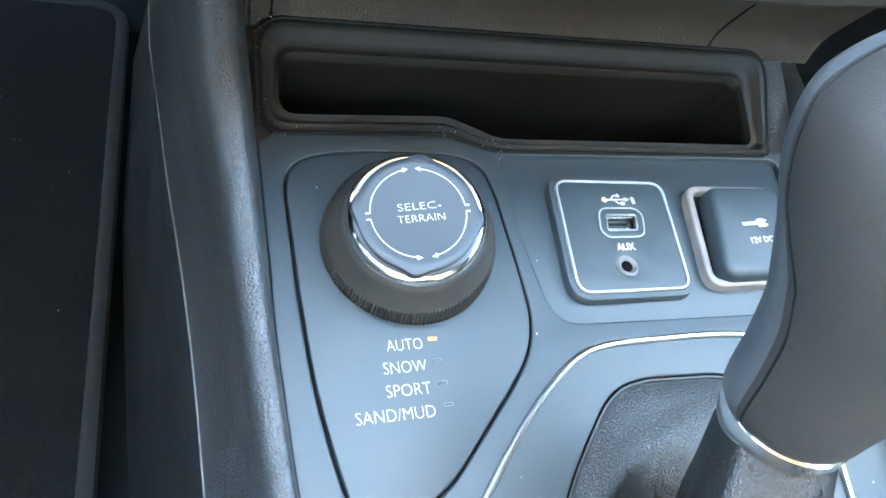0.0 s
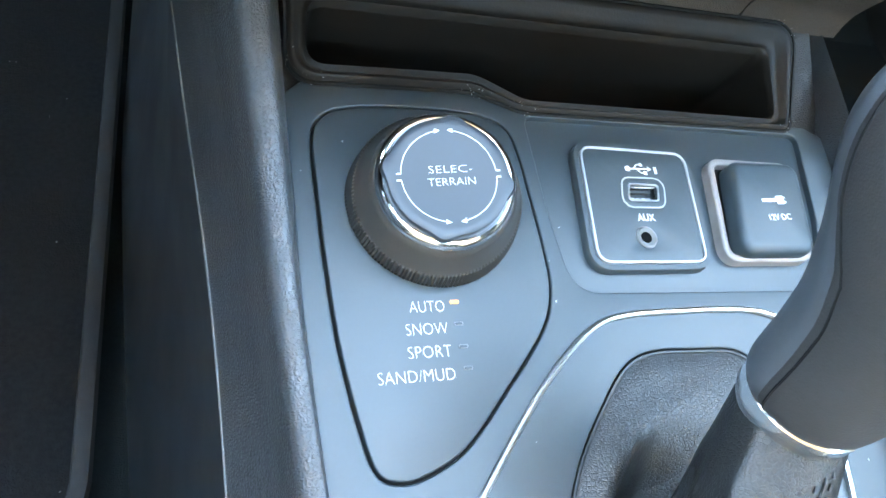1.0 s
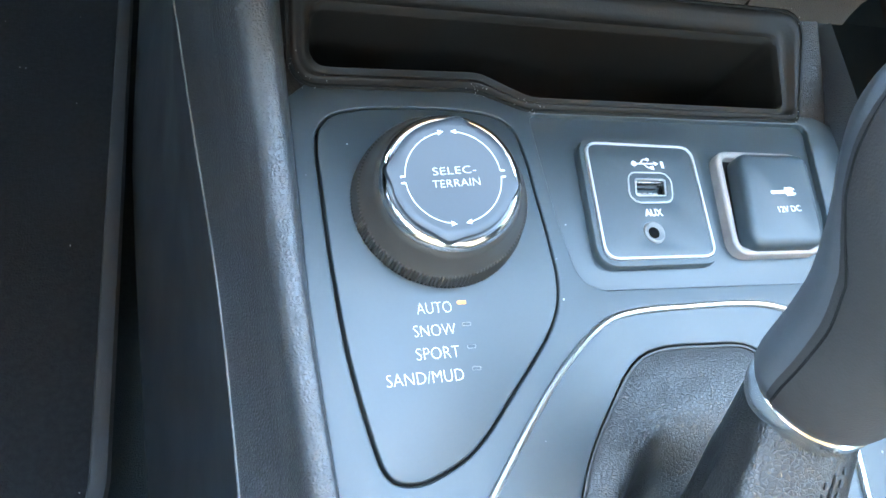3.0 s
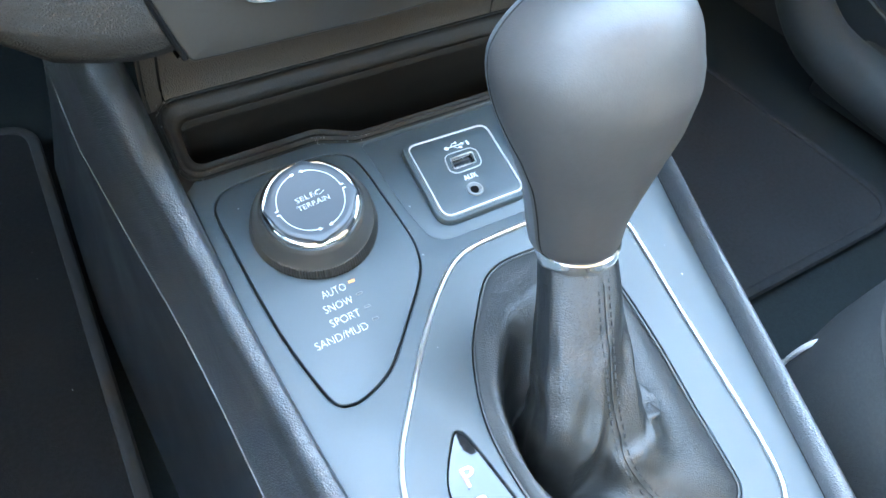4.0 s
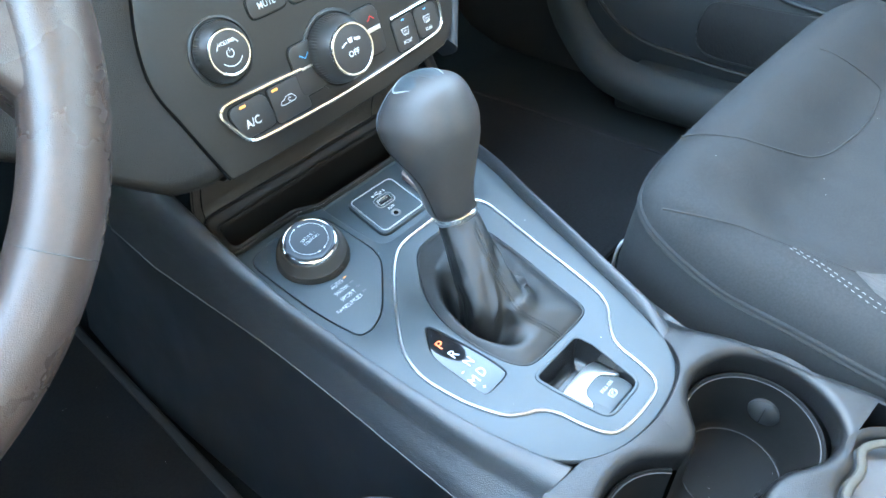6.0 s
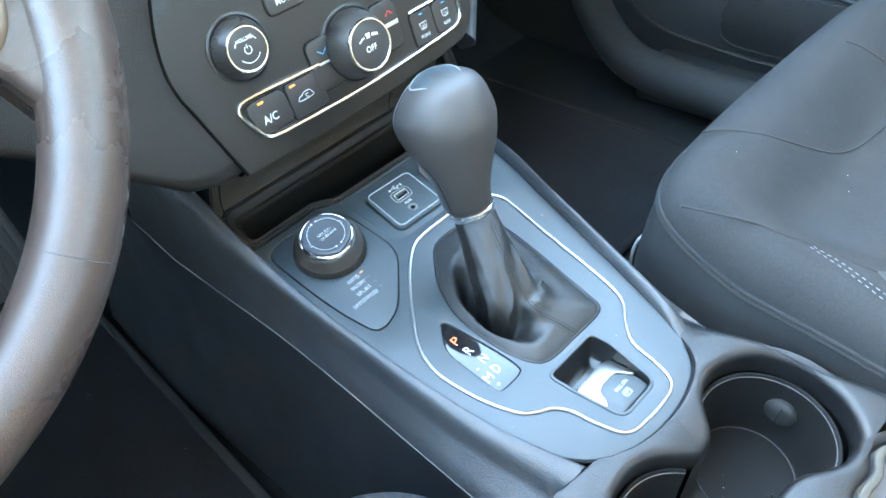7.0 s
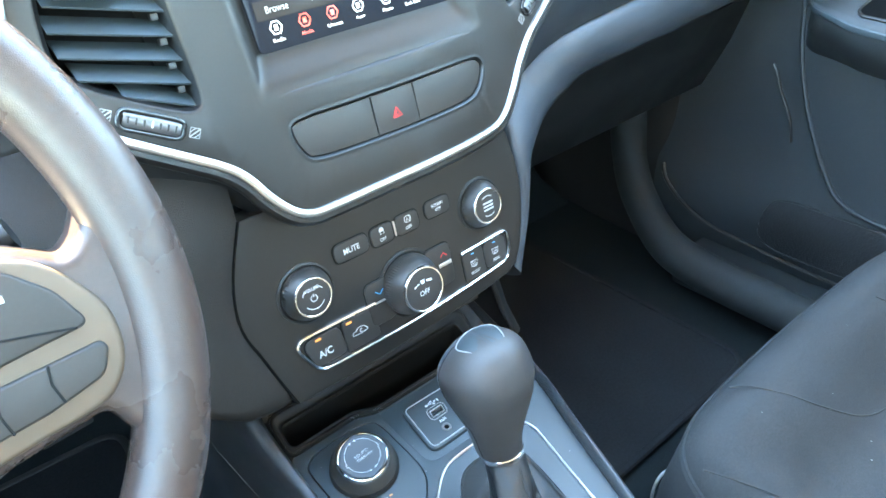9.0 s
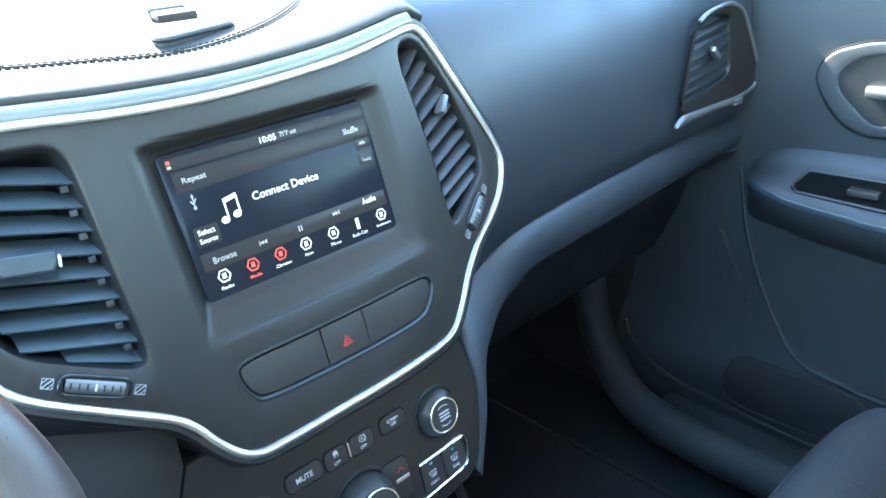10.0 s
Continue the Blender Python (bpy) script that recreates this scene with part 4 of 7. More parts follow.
part("knob", loft([[knob_at(row, 2 * math.pi * j / 64) for j in range(64)] for row in KNOBROWS], closed=True, caps=True), KNOBSKIN, lever, "smooth grey-black leather knob", smooth=80)
SPREAD = [(0.005, 98), (0.015, 96), (0.04, 92), (0.055, 88), (0.061, 79), (0.068, 71), (0.0755, 68), (0.083, 65), (0.1045, 48)]
spine = []
for row in KNOBROWS[:44]:
    spread = radians(cubic(row[0], SPREAD))
    spine.append([knob_at(row, math.pi / 2 + spread * k / 8, 0.0007 if abs(k) < 8 else -0.0008) for k in range(-8, 9)])
part("front_spine", loft(spine), SPINE, lever, "satin grey strip down the front", smooth=60)
for k in (-8, 8):
    part("spine_joint", tube([knob_at(row, math.pi / 2 + radians(cubic(row[0], SPREAD)) * k / 8, -0.0001) for row in KNOBROWS[1:44]], 0.0004, 5), PIT, lever)
TOPM = LEVER @ pose(0.0, 0.0015, 0.1112, 3, -3, 0)
badge = smooth_line([(-0.0135, 0.008), (0.0, 0.0115), (0.0135, 0.008), (0.0130, -0.002), (0.0085, -0.0105), (0.0, -0.0130), (-0.0085, -0.0105), (-0.0130, -0.002)], 5)
badge = [p * 1.2 for p in badge]
part("knob_cap", plate(badge, (), 0.0012, 0.010, 0.0008, where=lambda x, y, h: TOPM @ Vector((x, y, h - 0.010 * ((x / 0.02) ** 2 + (y / 0.02) ** 2) * 0.5)), cuts=[-0.0135 + 0.003 * i for i in range(10)]), INSERT, lever, "smooth satin cap on the knob", smooth=70)
part("cap_rim", tube([TOPM @ Vector((p.x, p.y, 0.0006 - 0.010 * ((p.x / 0.02) ** 2 + (p.y / 0.02) ** 2) * 0.5)) for p in inset(badge, -0.0004)], 0.0006, 6, True), GREYMARK, lever)

# ---- gear indicator ----
shown = thing("gear_indicator", (0.003, -0.118, -0.003), "glossy black gear indicator window with park letter lit red", "indicator")


def window_at(x, y, h):
    """The window leans a little towards the driver."""
    return Vector((x, y, h - 0.0006 + 0.02 * (x - 0.005)))


part("window", plate(inset(WINDOW_LINE, 0.0005), (), -0.0006, 0.004, 0.0005, where=window_at), WINDOWBLACK, shown, "glossy black window")
for word, x, y, w, mat in (("P", 0.0024, -0.0985, 0.0050, REDLAMP), ("R", 0.0028, -0.1108, 0.0052, WHITE), ("N", 0.0050, -0.1230, 0.0056, WHITE), ("D", 0.0046, -0.1350, 0.0052, WHITE), ("M", -0.0046, -0.1360, 0.0064, WHITE), ("+", -0.0036, -0.1446, 0.0026, WHITE), ("-", -0.0046, -0.1262, 0.0022, WHITE)):
    lettering(word, w, 0.0072 if word in "PRNDM" else (0.0026 if word == "+" else 0.0006), Matrix.Translation(window_at(x, y, -0.0003)) @ pose(0, 0, 0, 0, -1.15), mat, shown, 0.0)

# ---- parking brake switch ----
brake = thing("parking_brake_switch", (0.05, -0.194, -0.02), "black electric parking brake switch in a scooped recess", "switch")
rows = []
for depth, grow in ((0.0, 0.0), (-0.004, 0.0004), (-0.010, 0.0012), (-0.0165, 0.0026), (-0.0205, 0.0055), (-0.022, 0.010)):
    rows.append([Vector((p.x, p.y, depth - 0.0005)) for p in inset(BRAKE_LINE, grow + 0.0002)])
bm = loft(rows, closed=True)
bm.faces.new([bm.verts.new(p) for p in rows[-1]])
part("recess", bm, RECESS_BLACK, brake, "scooped black recess", smooth=60)
part("recess_rim", tube([(p.x, p.y, 0.0002) for p in inset(BRAKE_LINE, -0.0006)], 0, 8, True, squash=(0.0013, 0.0008)), PANEL, brake)


def paddle_at(x, y, h):
    """The paddle bows up towards its middle and dips at its front edge."""
    return Vector((x, y, h - 0.004 - 0.30 * max(0.0, y + 0.2055) - 9.0 * (x - 0.0515) ** 2))


part("paddle", plate(rounded([(0.0320, -0.1860), (0.0695, -0.1860), (0.0690, -0.2200), (0.0335, -0.2200)], [0.005, 0.005, 0.006, 0.006], 6), (), 0.001, 0.012, 0.0016, where=paddle_at, cuts=[0.033 + 0.002 * i for i in range(18)]), PANEL, brake, "dark grey pull-up paddle", smooth=60)
part("bright_edge", plate(smooth_line([(0.0325, -0.1850), (0.0515, -0.1835), (0.0695, -0.1850), (0.0705, -0.1960), (0.0695, -0.2060), (0.0665, -0.2050), (0.0630, -0.1985), (0.0580, -0.1958), (0.0515, -0.1955), (0.0450, -0.1960), (0.0400, -0.1990), (0.0365, -0.2060), (0.0335, -0.2070), (0.0325, -0.1980)], 4), (), 0.0019, 0.011, 0.0006, where=paddle_at, cuts=[0.033 + 0.002 * i for i in range(18)]), SILVER, brake, "bright silver crescent", smooth=60)
lettering("PULL ON", 0.0125, 0.0026, Matrix.Translation(paddle_at(0.0530, -0.2060, 0.0013)) @ pose(0, 0, 0, 0, 0, 0), PRINT, brake, 0.01)
m = Matrix.Translation(paddle_at(0.0515, -0.2120, 0.0013))
bm = stroke(arc(0, 0, 0.0024, 0, 360, 24), 0.0004, m)
stroke(arc(0, 0, 0.0034, -50, 50, 10), 0.0004, m, bm)
stroke(arc(0, 0, 0.0034, 130, 230, 10), 0.0004, m, bm)
part("lettering", bm, PRINT, brake)
lettering("P", 0.0017, 0.0026, m, PRINT, brake, 0.01)

# ================= the dashboard =================
dash = thing("dashboard", (0.08, 0.25, 0.05), "dark grey molded dashboard with silver trim line", "dashboard")
UPPER = smooth_line([(-0.1250, 0.3560), (-0.1245, 0.3730), (-0.1182, 0.3955), (-0.1110, 0.4160), (-0.1010, 0.4400), (-0.0850, 0.4530), (-0.0590, 0.4540), (-0.0120, 0.4505), (0.0590, 0.4493), (0.1510, 0.4538), (0.2000, 0.4600), (0.2230, 0.4630), (0.2350, 0.4600), (0.2460, 0.4450), (0.2580, 0.4250), (0.2840, 0.3800), (0.2960, 0.3560), (0.2970, 0.3400), (0.2860, 0.3220), (0.2680, 0.3080), (0.2430, 0.2930), (0.2240, 0.2760), (0.2080, 0.2560), (0.1920, 0.2410), (0.1700, 0.2360), (0.1200, 0.2345), (0.0700, 0.2343), (0.0250, 0.2333), (0.0080, 0.2336), (-0.0050, 0.2390), (-0.0170, 0.2520), (-0.0270, 0.2670), (-0.0400, 0.2790), (-0.0680, 0.2955), (-0.1060, 0.3180), (-0.1200, 0.3350)], 4)
VENT_L = smooth_line([(-0.0870, 0.4425), (-0.0690, 0.4430), (-0.0520, 0.4415), (-0.0450, 0.4330), (-0.0428, 0.4080), (-0.0415, 0.3650), (-0.0402, 0.3220), (-0.0450, 0.3140), (-0.0560, 0.3165), (-0.0780, 0.3270), (-0.0985, 0.3385), (-0.1085, 0.3500), (-0.1095, 0.3650), (-0.1060, 0.3850), (-0.1000, 0.4100), (-0.0940, 0.4330)], 4)
VENT_R = smooth_line([(0.2115, 0.4520), (0.2200, 0.4560), (0.2310, 0.4530), (0.2430, 0.4380), (0.2540, 0.4160), (0.2680, 0.3800), (0.2730, 0.3600), (0.2690, 0.3450), (0.2480, 0.3300), (0.2290, 0.3185), (0.2230, 0.3205), (0.2205, 0.3400), (0.2185, 0.3739), (0.2130, 0.4150), (0.2095, 0.4380)], 4)
RECESS = rounded([(-0.0030, 0.3095), (0.1855, 0.3105), (0.1815, 0.4330), (-0.0090, 0.4320)], 0.007, 5)
SLOT = smooth_line([(0.0095, 0.2835), (0.0170, 0.2905), (0.0600, 0.2912), (0.1250, 0.2910), (0.1690, 0.2905), (0.1800, 0.2870), (0.1810, 0.2790), (0.1730, 0.2680), (0.1600, 0.2630), (0.1250, 0.2620), (0.0700, 0.2625), (0.0260, 0.2640), (0.0150, 0.2690)], 4)
CUTS = [-0.13 + 0.0108 * i for i in range(41)]
part("upper_panel", plate(UPPER, [VENT_L, VENT_R, RECESS, SLOT], 0.0, 0.012, 0.0012, where=upp, cuts=CUTS, hole_depth=0.007, hole_bevel=0.003), DASH, dash, "satin dark grey center panel", smooth=40)
part("silver_trim", tube([upp(p.x, p.y, 0.0006) for p in inset(UPPER, -0.0016)], 0, 10, True, squash=(0.0031, 0.0026), up=UN), SILVER, dash, "satin silver trim line")
part("outer_border", tube([upp(p.x, p.y, -0.005) for p in inset(UPPER, -0.0062)], 0, 10, True, squash=(0.0052, 0.0060), up=UN), DASH, dash)
part("backing", plate(inset(UPPER, -0.012), (), -0.060, 0.004, 0.001, where=upp, cuts=CUTS), PIT, dash)

LOWER = smooth_line([(-0.0370, 0.2300), (-0.0480, 0.2080), (-0.0560, 0.1880), (-0.0600, 0.1680), (-0.0585, 0.1520), (-0.0540, 0.1380), (-0.0465, 0.1130), (-0.0400, 0.0930)], 4, False)
LOWER += [Vector(p) for p in ((-0.0385, 0.0890), (-0.0360, 0.0868), (0.036, 0.0860), (0.110, 0.0880), (0.160, 0.0915))]
LOWER += smooth_line([(0.188, 0.0950), (0.2020, 0.1050), (0.2120, 0.1280), (0.2185, 0.1550), (0.2195, 0.1800), (0.2150, 0.2060), (0.2100, 0.2320)], 4, False)
part("lower_panel", plate(LOWER, (), 0.0, 0.020, 0.0015, where=low, cuts=[-0.06 + 0.012 * i for i in range(24)]), DASH, dash, "satin dark grey climate panel", smooth=40)
part("panel_gap", tube([low(p.x - 0.0004, p.y, 0.0004) for p in LOWER[:30]], 0.0012, 6), HOLE, dash)
part("lower_lip", loft([[low(x, z, -0.002), low(x, z - 0.004, -0.010), low(x, z - 0.002, -0.040), low(x, z + 0.02, -0.08)] for x, z in ((-0.040, 0.090), (0.036, 0.0872), (0.110, 0.0892), (0.160, 0.0925), (0.200, 0.0985))]), BLACK, dash, smooth=70)
# Shadowed cove between the two panels.
part("cove", loft([[upp(x, z + 0.010, -0.012), upp(x, z - 0.002, -0.018), low(x, z - 0.020, -0.0015), low(x, z - 0.034, -0.010)] for x, z in ((-0.130, 0.338), (-0.106, 0.318), (-0.068, 0.296), (-0.040, 0.279), (-0.027, 0.267), (-0.012, 0.247), (0.01, 0.2345), (0.07, 0.235), (0.16, 0.237), (0.195, 0.243), (0.215, 0.264))]), BLACK, dash, smooth=70)


KNEE_EDGE = [(0.088, -0.0385), (0.093, -0.0405), (0.113, -0.0470), (0.138, -0.0545), (0.152, -0.0590), (0.168, -0.0605), (0.188, -0.0565), (0.208, -0.0485), (0.23, -0.0375), (0.262, -0.033), (0.30, -0.0275)]


def knee_row(d):
    """Left knee panel at d left of the climate panel: front skin and underside."""
    low_edge = cubic(d, [(0, 0.089), (0.016, 0.093), (0.035, 0.102), (0.060, 0.132), (0.10, 0.172), (0.13, 0.190), (0.6, 0.200)])
    proud = cubic(d, [(0, 0.0), (0.006, 0.0035), (0.016, 0.007), (0.035, 0.011), (0.08, 0.020), (0.3, 0.024)])
    w = max(0.0, 1 - d / 0.07)
    row = []
    for z in (0.300, 0.262, 0.230, 0.208, 0.188, 0.168, 0.152, 0.138, 0.120, 0.104, 0.095, 0.089):
        zz = 0.30 + (z - 0.30) * (low_edge - 0.30) / (0.089 - 0.30)
        x = cubic(z, KNEE_EDGE) * w - 0.06 * (1 - w) - d
        fade = cubic(z, [(0.168, 1.0), (0.208, 0.6), (0.25, 0.2), (0.30, 0.0)])
        tuck = cubic(z, [(0.089, 0.006), (0.095, 0.001), (0.104, 0.0), (0.23, 0.0), (0.262, 0.006), (0.30, 0.024)])
        row.append(Vector((x, 0.0284 + 0.378 * zz - proud * fade + tuck, zz)))
    e = row[-1]
    return row + [e + Vector((0, 0.010, -0.003)), e + Vector((0, 0.04, -0.002)), e + Vector((0, 0.12, 0.01)), e + Vector((0, 0.30, 0.03))]


part("knee_panel", loft([knee_row(d) for d in (0.0005, 0.003, 0.007, 0.013, 0.021, 0.032, 0.046, 0.064, 0.09, 0.13, 0.18, 0.26, 0.36, 0.48, 0.60)]), GRAIN, dash, "grained left knee panel", smooth=70)
part("left_face", loft([[Vector((x, 0.90, 0.42)), Vector((x, 0.62, 0.47)), Vector((x, 0.36, 0.480)), Vector((x, 0.25, 0.475)), Vector((x, 0.215, 0.455)), Vector((x, 0.205, 0.41)), Vector((x, 0.195, 0.34)), Vector((x, 0.175, 0.28)), Vector((x, 0.150, 0.24)), Vector((x, 0.165, 0.20))] for x in (-0.66, -0.5, -0.4, -0.3, -0.2, -0.128, -0.10)]), DASH, dash, smooth=70)


def brow_z(x):
    """Upper edge of the centre panel."""
    return curve(x, [(-0.14, 0.440), (-0.11, 0.4515), (-0.085, 0.4560), (-0.012, 0.4530), (0.06, 0.4520), (0.15, 0.4565), (0.20, 0.4625), (0.235, 0.4650), (0.26, 0.450)])


part("brow_band", loft([[upp(x, brow_z(x) + d, h) for d, h in ((-0.001, -0.004), (0.0005, 0.0010), (0.0025, 0.0024), (0.0055, 0.0026), (0.0085, 0.0014), (0.0105, -0.0010), (0.0112, -0.006))] for x in [-0.108 + 0.0125 * i for i in range(28)]]), BROW, dash, "satin grey band along the brow", smooth=70)


def top_row(x):
    """Top pad: from the trim's edge over the brow and back to the windscreen."""
    z = 0.0125 + brow_z(x)
    e = upp(x, z, -0.004)
    return [e + Vector((0, 0.006, -0.012)), e + Vector((0, -0.001, -0.001)), e + Vector((0, -0.0013, 0.0010)), e + Vector((0, 0.0006, 0.0026)), e + Vector((0, 0.0055, 0.0044)), e + Vector((0, 0.018, 0.0078)), e + Vector((0, 0.055, 0.0148)), e + Vector((0, 0.135, 0.021)), Vector((e.x, 0.42, 0.49)), Vector((e.x, 0.66, 0.47)), Vector((e.x, 0.90, 0.42))]


part("top_pad", loft([top_row(x) for x in [-0.115 + 0.0125 * i for i in range(30)]]), PADSKIN, dash, "grained soft top pad", smooth=80)
PADSEAM = smooth_line([(-0.11, 0.237), (-0.050, 0.226), (-0.0084, 0.2200), (0.0202, 0.2142), (0.0485, 0.2115), (0.0869, 0.2155), (0.1305, 0.2285), (0.1667, 0.2495), (0.1957, 0.2780), (0.21, 0.31)], 8, False)


def pad_z(x, y):
    """Height of the top pad."""
    row = top_row(x)
    for a, b in zip(row[3:], row[4:]):
        if y <= b.y:
            return a.z + (b.z - a.z) * max(0.0, (y - a.y) / (b.y - a.y))
    return row[-1].z


part("pad_seam", tube([(p.x, p.y, pad_z(p.x, p.y) + 0.0002) for p in PADSEAM], 0.0006, 6), PADTHREAD, dash)
for off in (-0.0026, 0.0026):
    pts = even([Vector((p.x - 0.3 * off, p.y + off, pad_z(p.x, p.y + off) + 0.0004)) for p in PADSEAM], 241)
    for i in range(0, 238, 3):
        part("stitch", tube(pts[i : i + 3], 0.00042, 5), PADTHREAD, dash)


CREASE = smooth_line([(0.200, 0.067, 0.092), (0.2115, 0.080, 0.128), (0.2185, 0.089, 0.155), (0.2195, 0.098, 0.185), (0.222, 0.112, 0.207), (0.240, 0.135, 0.222), (0.270, 0.150, 0.232), (0.295, 0.154, 0.242), (0.335, 0.156, 0.254), (0.395, 0.157, 0.259), (0.461, 0.158, 0.263), (0.64, 0.160, 0.267), (0.80, 0.165, 0.262)], 6, False)
ROLLFOOT = smooth_line([(0.205, 0.082, 0.070), (0.222, 0.090, 0.115), (0.232, 0.098, 0.145), (0.245, 0.108, 0.168), (0.268, 0.120, 0.183), (0.300, 0.136, 0.193), (0.335, 0.145, 0.200), (0.371, 0.148, 0.209), (0.508, 0.150, 0.213), (0.638, 0.151, 0.220), (0.83, 0.155, 0.227)], 6, False)


def side_row(x):
    """Passenger side of the dashboard, from the windscreen down to the crease."""
    near = max(0.0, 1 - (x - 0.235) / 0.10) * 0.008
    foot = min(CREASE[20:], key=lambda p: abs(p.x - x))
    return [Vector((x, 0.90, 0.42)), Vector((x, 0.66, 0.47)), Vector((x, 0.42, 0.492)), Vector((x, 0.30, 0.492)), Vector((x, 0.235, 0.480)), Vector((x, 0.203 + near, 0.460)), Vector((x, 0.180 + near, 0.425)), Vector((x, 0.165 + near, 0.375)), Vector((x, 0.157 + near, 0.325)), Vector((x, 0.155 + near * 0.6, 0.292)), Vector((x, foot.y - 0.001, foot.z + 0.003)), Vector((x, foot.y + 0.008, foot.z - 0.004)), Vector((x, foot.y + 0.04, foot.z - 0.006))]


part("passenger_face", loft([side_row(x) for x in (0.235, 0.245, 0.26, 0.28, 0.30, 0.33, 0.37, 0.42, 0.48, 0.54, 0.60, 0.66, 0.72, 0.80)]), DASHTOP, dash, "smooth passenger side panel", smooth=80)
ROLLROWS = []
for a, b in zip(even(CREASE, 64), even(ROLLFOOT, 64)):
    ROLLROWS.append([a + Vector((0.0, 0.010, 0.002))] + [a.lerp(b, t) + Vector((0.25, -0.95, 0.1)) * 0.010 * math.sin(math.pi * t) ** 0.8 for t in [j / 10 for j in range(11)]] + [b + Vector((0.004, 0.020, 0.002))])
part("lower_roll", loft(ROLLROWS), DASHTOP, dash, "soft roll along the lower edge", smooth=80)
part("glove_box", loft([[Vector((x, 0.152, 0.216)), Vector((x, 0.175, 0.205)), Vector((x, 0.21, 0.18)), Vector((x, 0.225, 0.10)), Vector((x, 0.25, 0.02)), Vector((x, 0.30, -0.02)), Vector((x, 0.52, 0.0))] for x in (0.29, 0.36, 0.45, 0.60, 0.74, 0.84)]), BLACK, dash, "black glove box face in shade", smooth=70)
part("cheek", loft([[Vector((x, y, z)) for x, y, z in ((0.205, 0.085, 0.095 + 0.0), (0.212, 0.12, 0.09), (0.215, 0.22, 0.06), (0.215, 0.36, 0.02))], [Vector((x, y, z)) for x, y, z in ((0.224, 0.10, 0.16), (0.23, 0.13, 0.16), (0.232, 0.22, 0.16), (0.232, 0.36, 0.16))], [Vector((x, y, z)) for x, y, z in ((0.215, 0.13, 0.235), (0.235, 0.15, 0.24), (0.24, 0.22, 0.24), (0.24, 0.36, 0.24))]]), DASH, dash, smooth=80)
part("support_strut", tube([(0.190, 0.090, 0.080), (0.196, 0.075, 0.040), (0.204, 0.060, 0.010)], 0, 8, squash=(0.006, 0.004)), BLACK, dash, "short strut between dashboard and console")


# ---- air vents ----
def vent(name, line, slats, label, inner, skin):
    ob = thing(name, upp(sum(p.x for p in line) / len(line), min(p.y for p in line)), label, "air vent")
    rows = [[upp(p.x, p.y, h) for p in inset(line, d)] for d, h in ((-0.0004, -0.0008), (0.002, -0.006), (0.004, -0.030), (0.006, -0.045))]
    part("duct", loft(rows, closed=True), BLACK, ob, smooth=60)
    part("rear_grille", plate(inset(line, 0.003), (), -0.045, 0.002, 0.0003, where=upp), PIT, ob)
    for (x0, z0), (x1, z1) in slats:
        bm = bmesh.new()
        rows = []
        for i in range(9):
            t = i / 8
            x, z = x0 + (x1 - x0) * t, z0 + (z1 - z0) * t
            rows.append([upp(x, z + dz, h) for dz, h in inner])
        loft(rows, closed=True, caps=True, bm=bm)
        part("slat", bm, skin, ob, smooth=50)
    return ob


BLADE = [(-0.0008, -0.0042), (0.0002, -0.0036), (0.0050, -0.0085), (0.0098, -0.0165), (0.0090, -0.0175), (0.0040, -0.0100)]
left_slats = []
for i in range(9):
    z = 0.4315 - 0.01275 * i
    left_slats.append(((cubic(-z, [(-0.44, -0.089), (-0.40, -0.099), (-0.36, -0.1075), (-0.34, -0.100), (-0.325, -0.073)]), z), (-0.0435 + 0.001 * i * 0.3, z - 0.0105 - 0.0006 * i)))
# Slats get the paler blue-grey panel colour to stand in for sky light.
left_vent = vent("air_vent", VENT_L, left_slats, "black louvred air vent with grey slider tab", BLADE, PANEL)
for i, ((x0, z0), (x1, z1)) in enumerate(left_slats):
    part("slat_clip", block(-0.0022, 0.0022, -0.0030, 0.0010, -0.006, 0.0004, 0.0004, m=on(upp, x1 - 0.006, z1 - 0.0010, -0.0058)), BLACK, left_vent)
TAB = on(upp, -0.0820, 0.3862, -0.002, -8)
part("slider_tab", plate(rounded([(-0.0160, 0.0060), (-0.0170, 0.0), (-0.0130, -0.0062), (0.0130, -0.0062), (0.0170, 0.0), (0.0150, 0.0060)], 0.0015), (), 0.0060, 0.012, 0.0020, where=lambda x, y, h: TAB @ Vector((x, y, h + 30 * x * x * -0.3))), PANEL, left_vent, "grey slider tab", smooth=50)
for sx in (-0.0165, 0.0165):
    part("tab_end", plate(rect(sx - 0.0008, -0.0040, sx + 0.0008, 0.0032, 0.0006, 3), (), 0.0046, 0.008, 0.0004, where=lambda x, y, h: TAB @ Vector((x, y, h))), SILVER, left_vent, "bright tab end")
right_slats = []
for i in range(10):
    z = 0.442 - 0.0118 * i
    x0 = cubic(-z, [(-0.45, 0.2115), (-0.42, 0.2140), (-0.374, 0.2195), (-0.32, 0.2225)])
    x1 = cubic(-(z + 0.012), [(-0.455, 0.236), (-0.44, 0.243), (-0.418, 0.2545), (-0.38, 0.269), (-0.36, 0.2735), (-0.345, 0.268), (-0.33, 0.247)])
    right_slats.append(((x0, z - 0.010), (x1 - 0.002, z + 0.007)))
right_vent = vent("air_vent", VENT_R, right_slats, "narrow black louvred air vent beside the screen", BLADE, BUTTON)
TAB2 = on(upp, 0.2440, 0.4050, -0.004, 55)
part("slider_tab", plate(rect(-0.0080, -0.0026, 0.0080, 0.0026, 0.0012, 4), (), 0.0070, 0.010, 0.0015, where=lambda x, y, h: TAB2 @ Vector((x, y, h))), WHEELMETAL, right_vent, "silver slider tab", smooth=50)
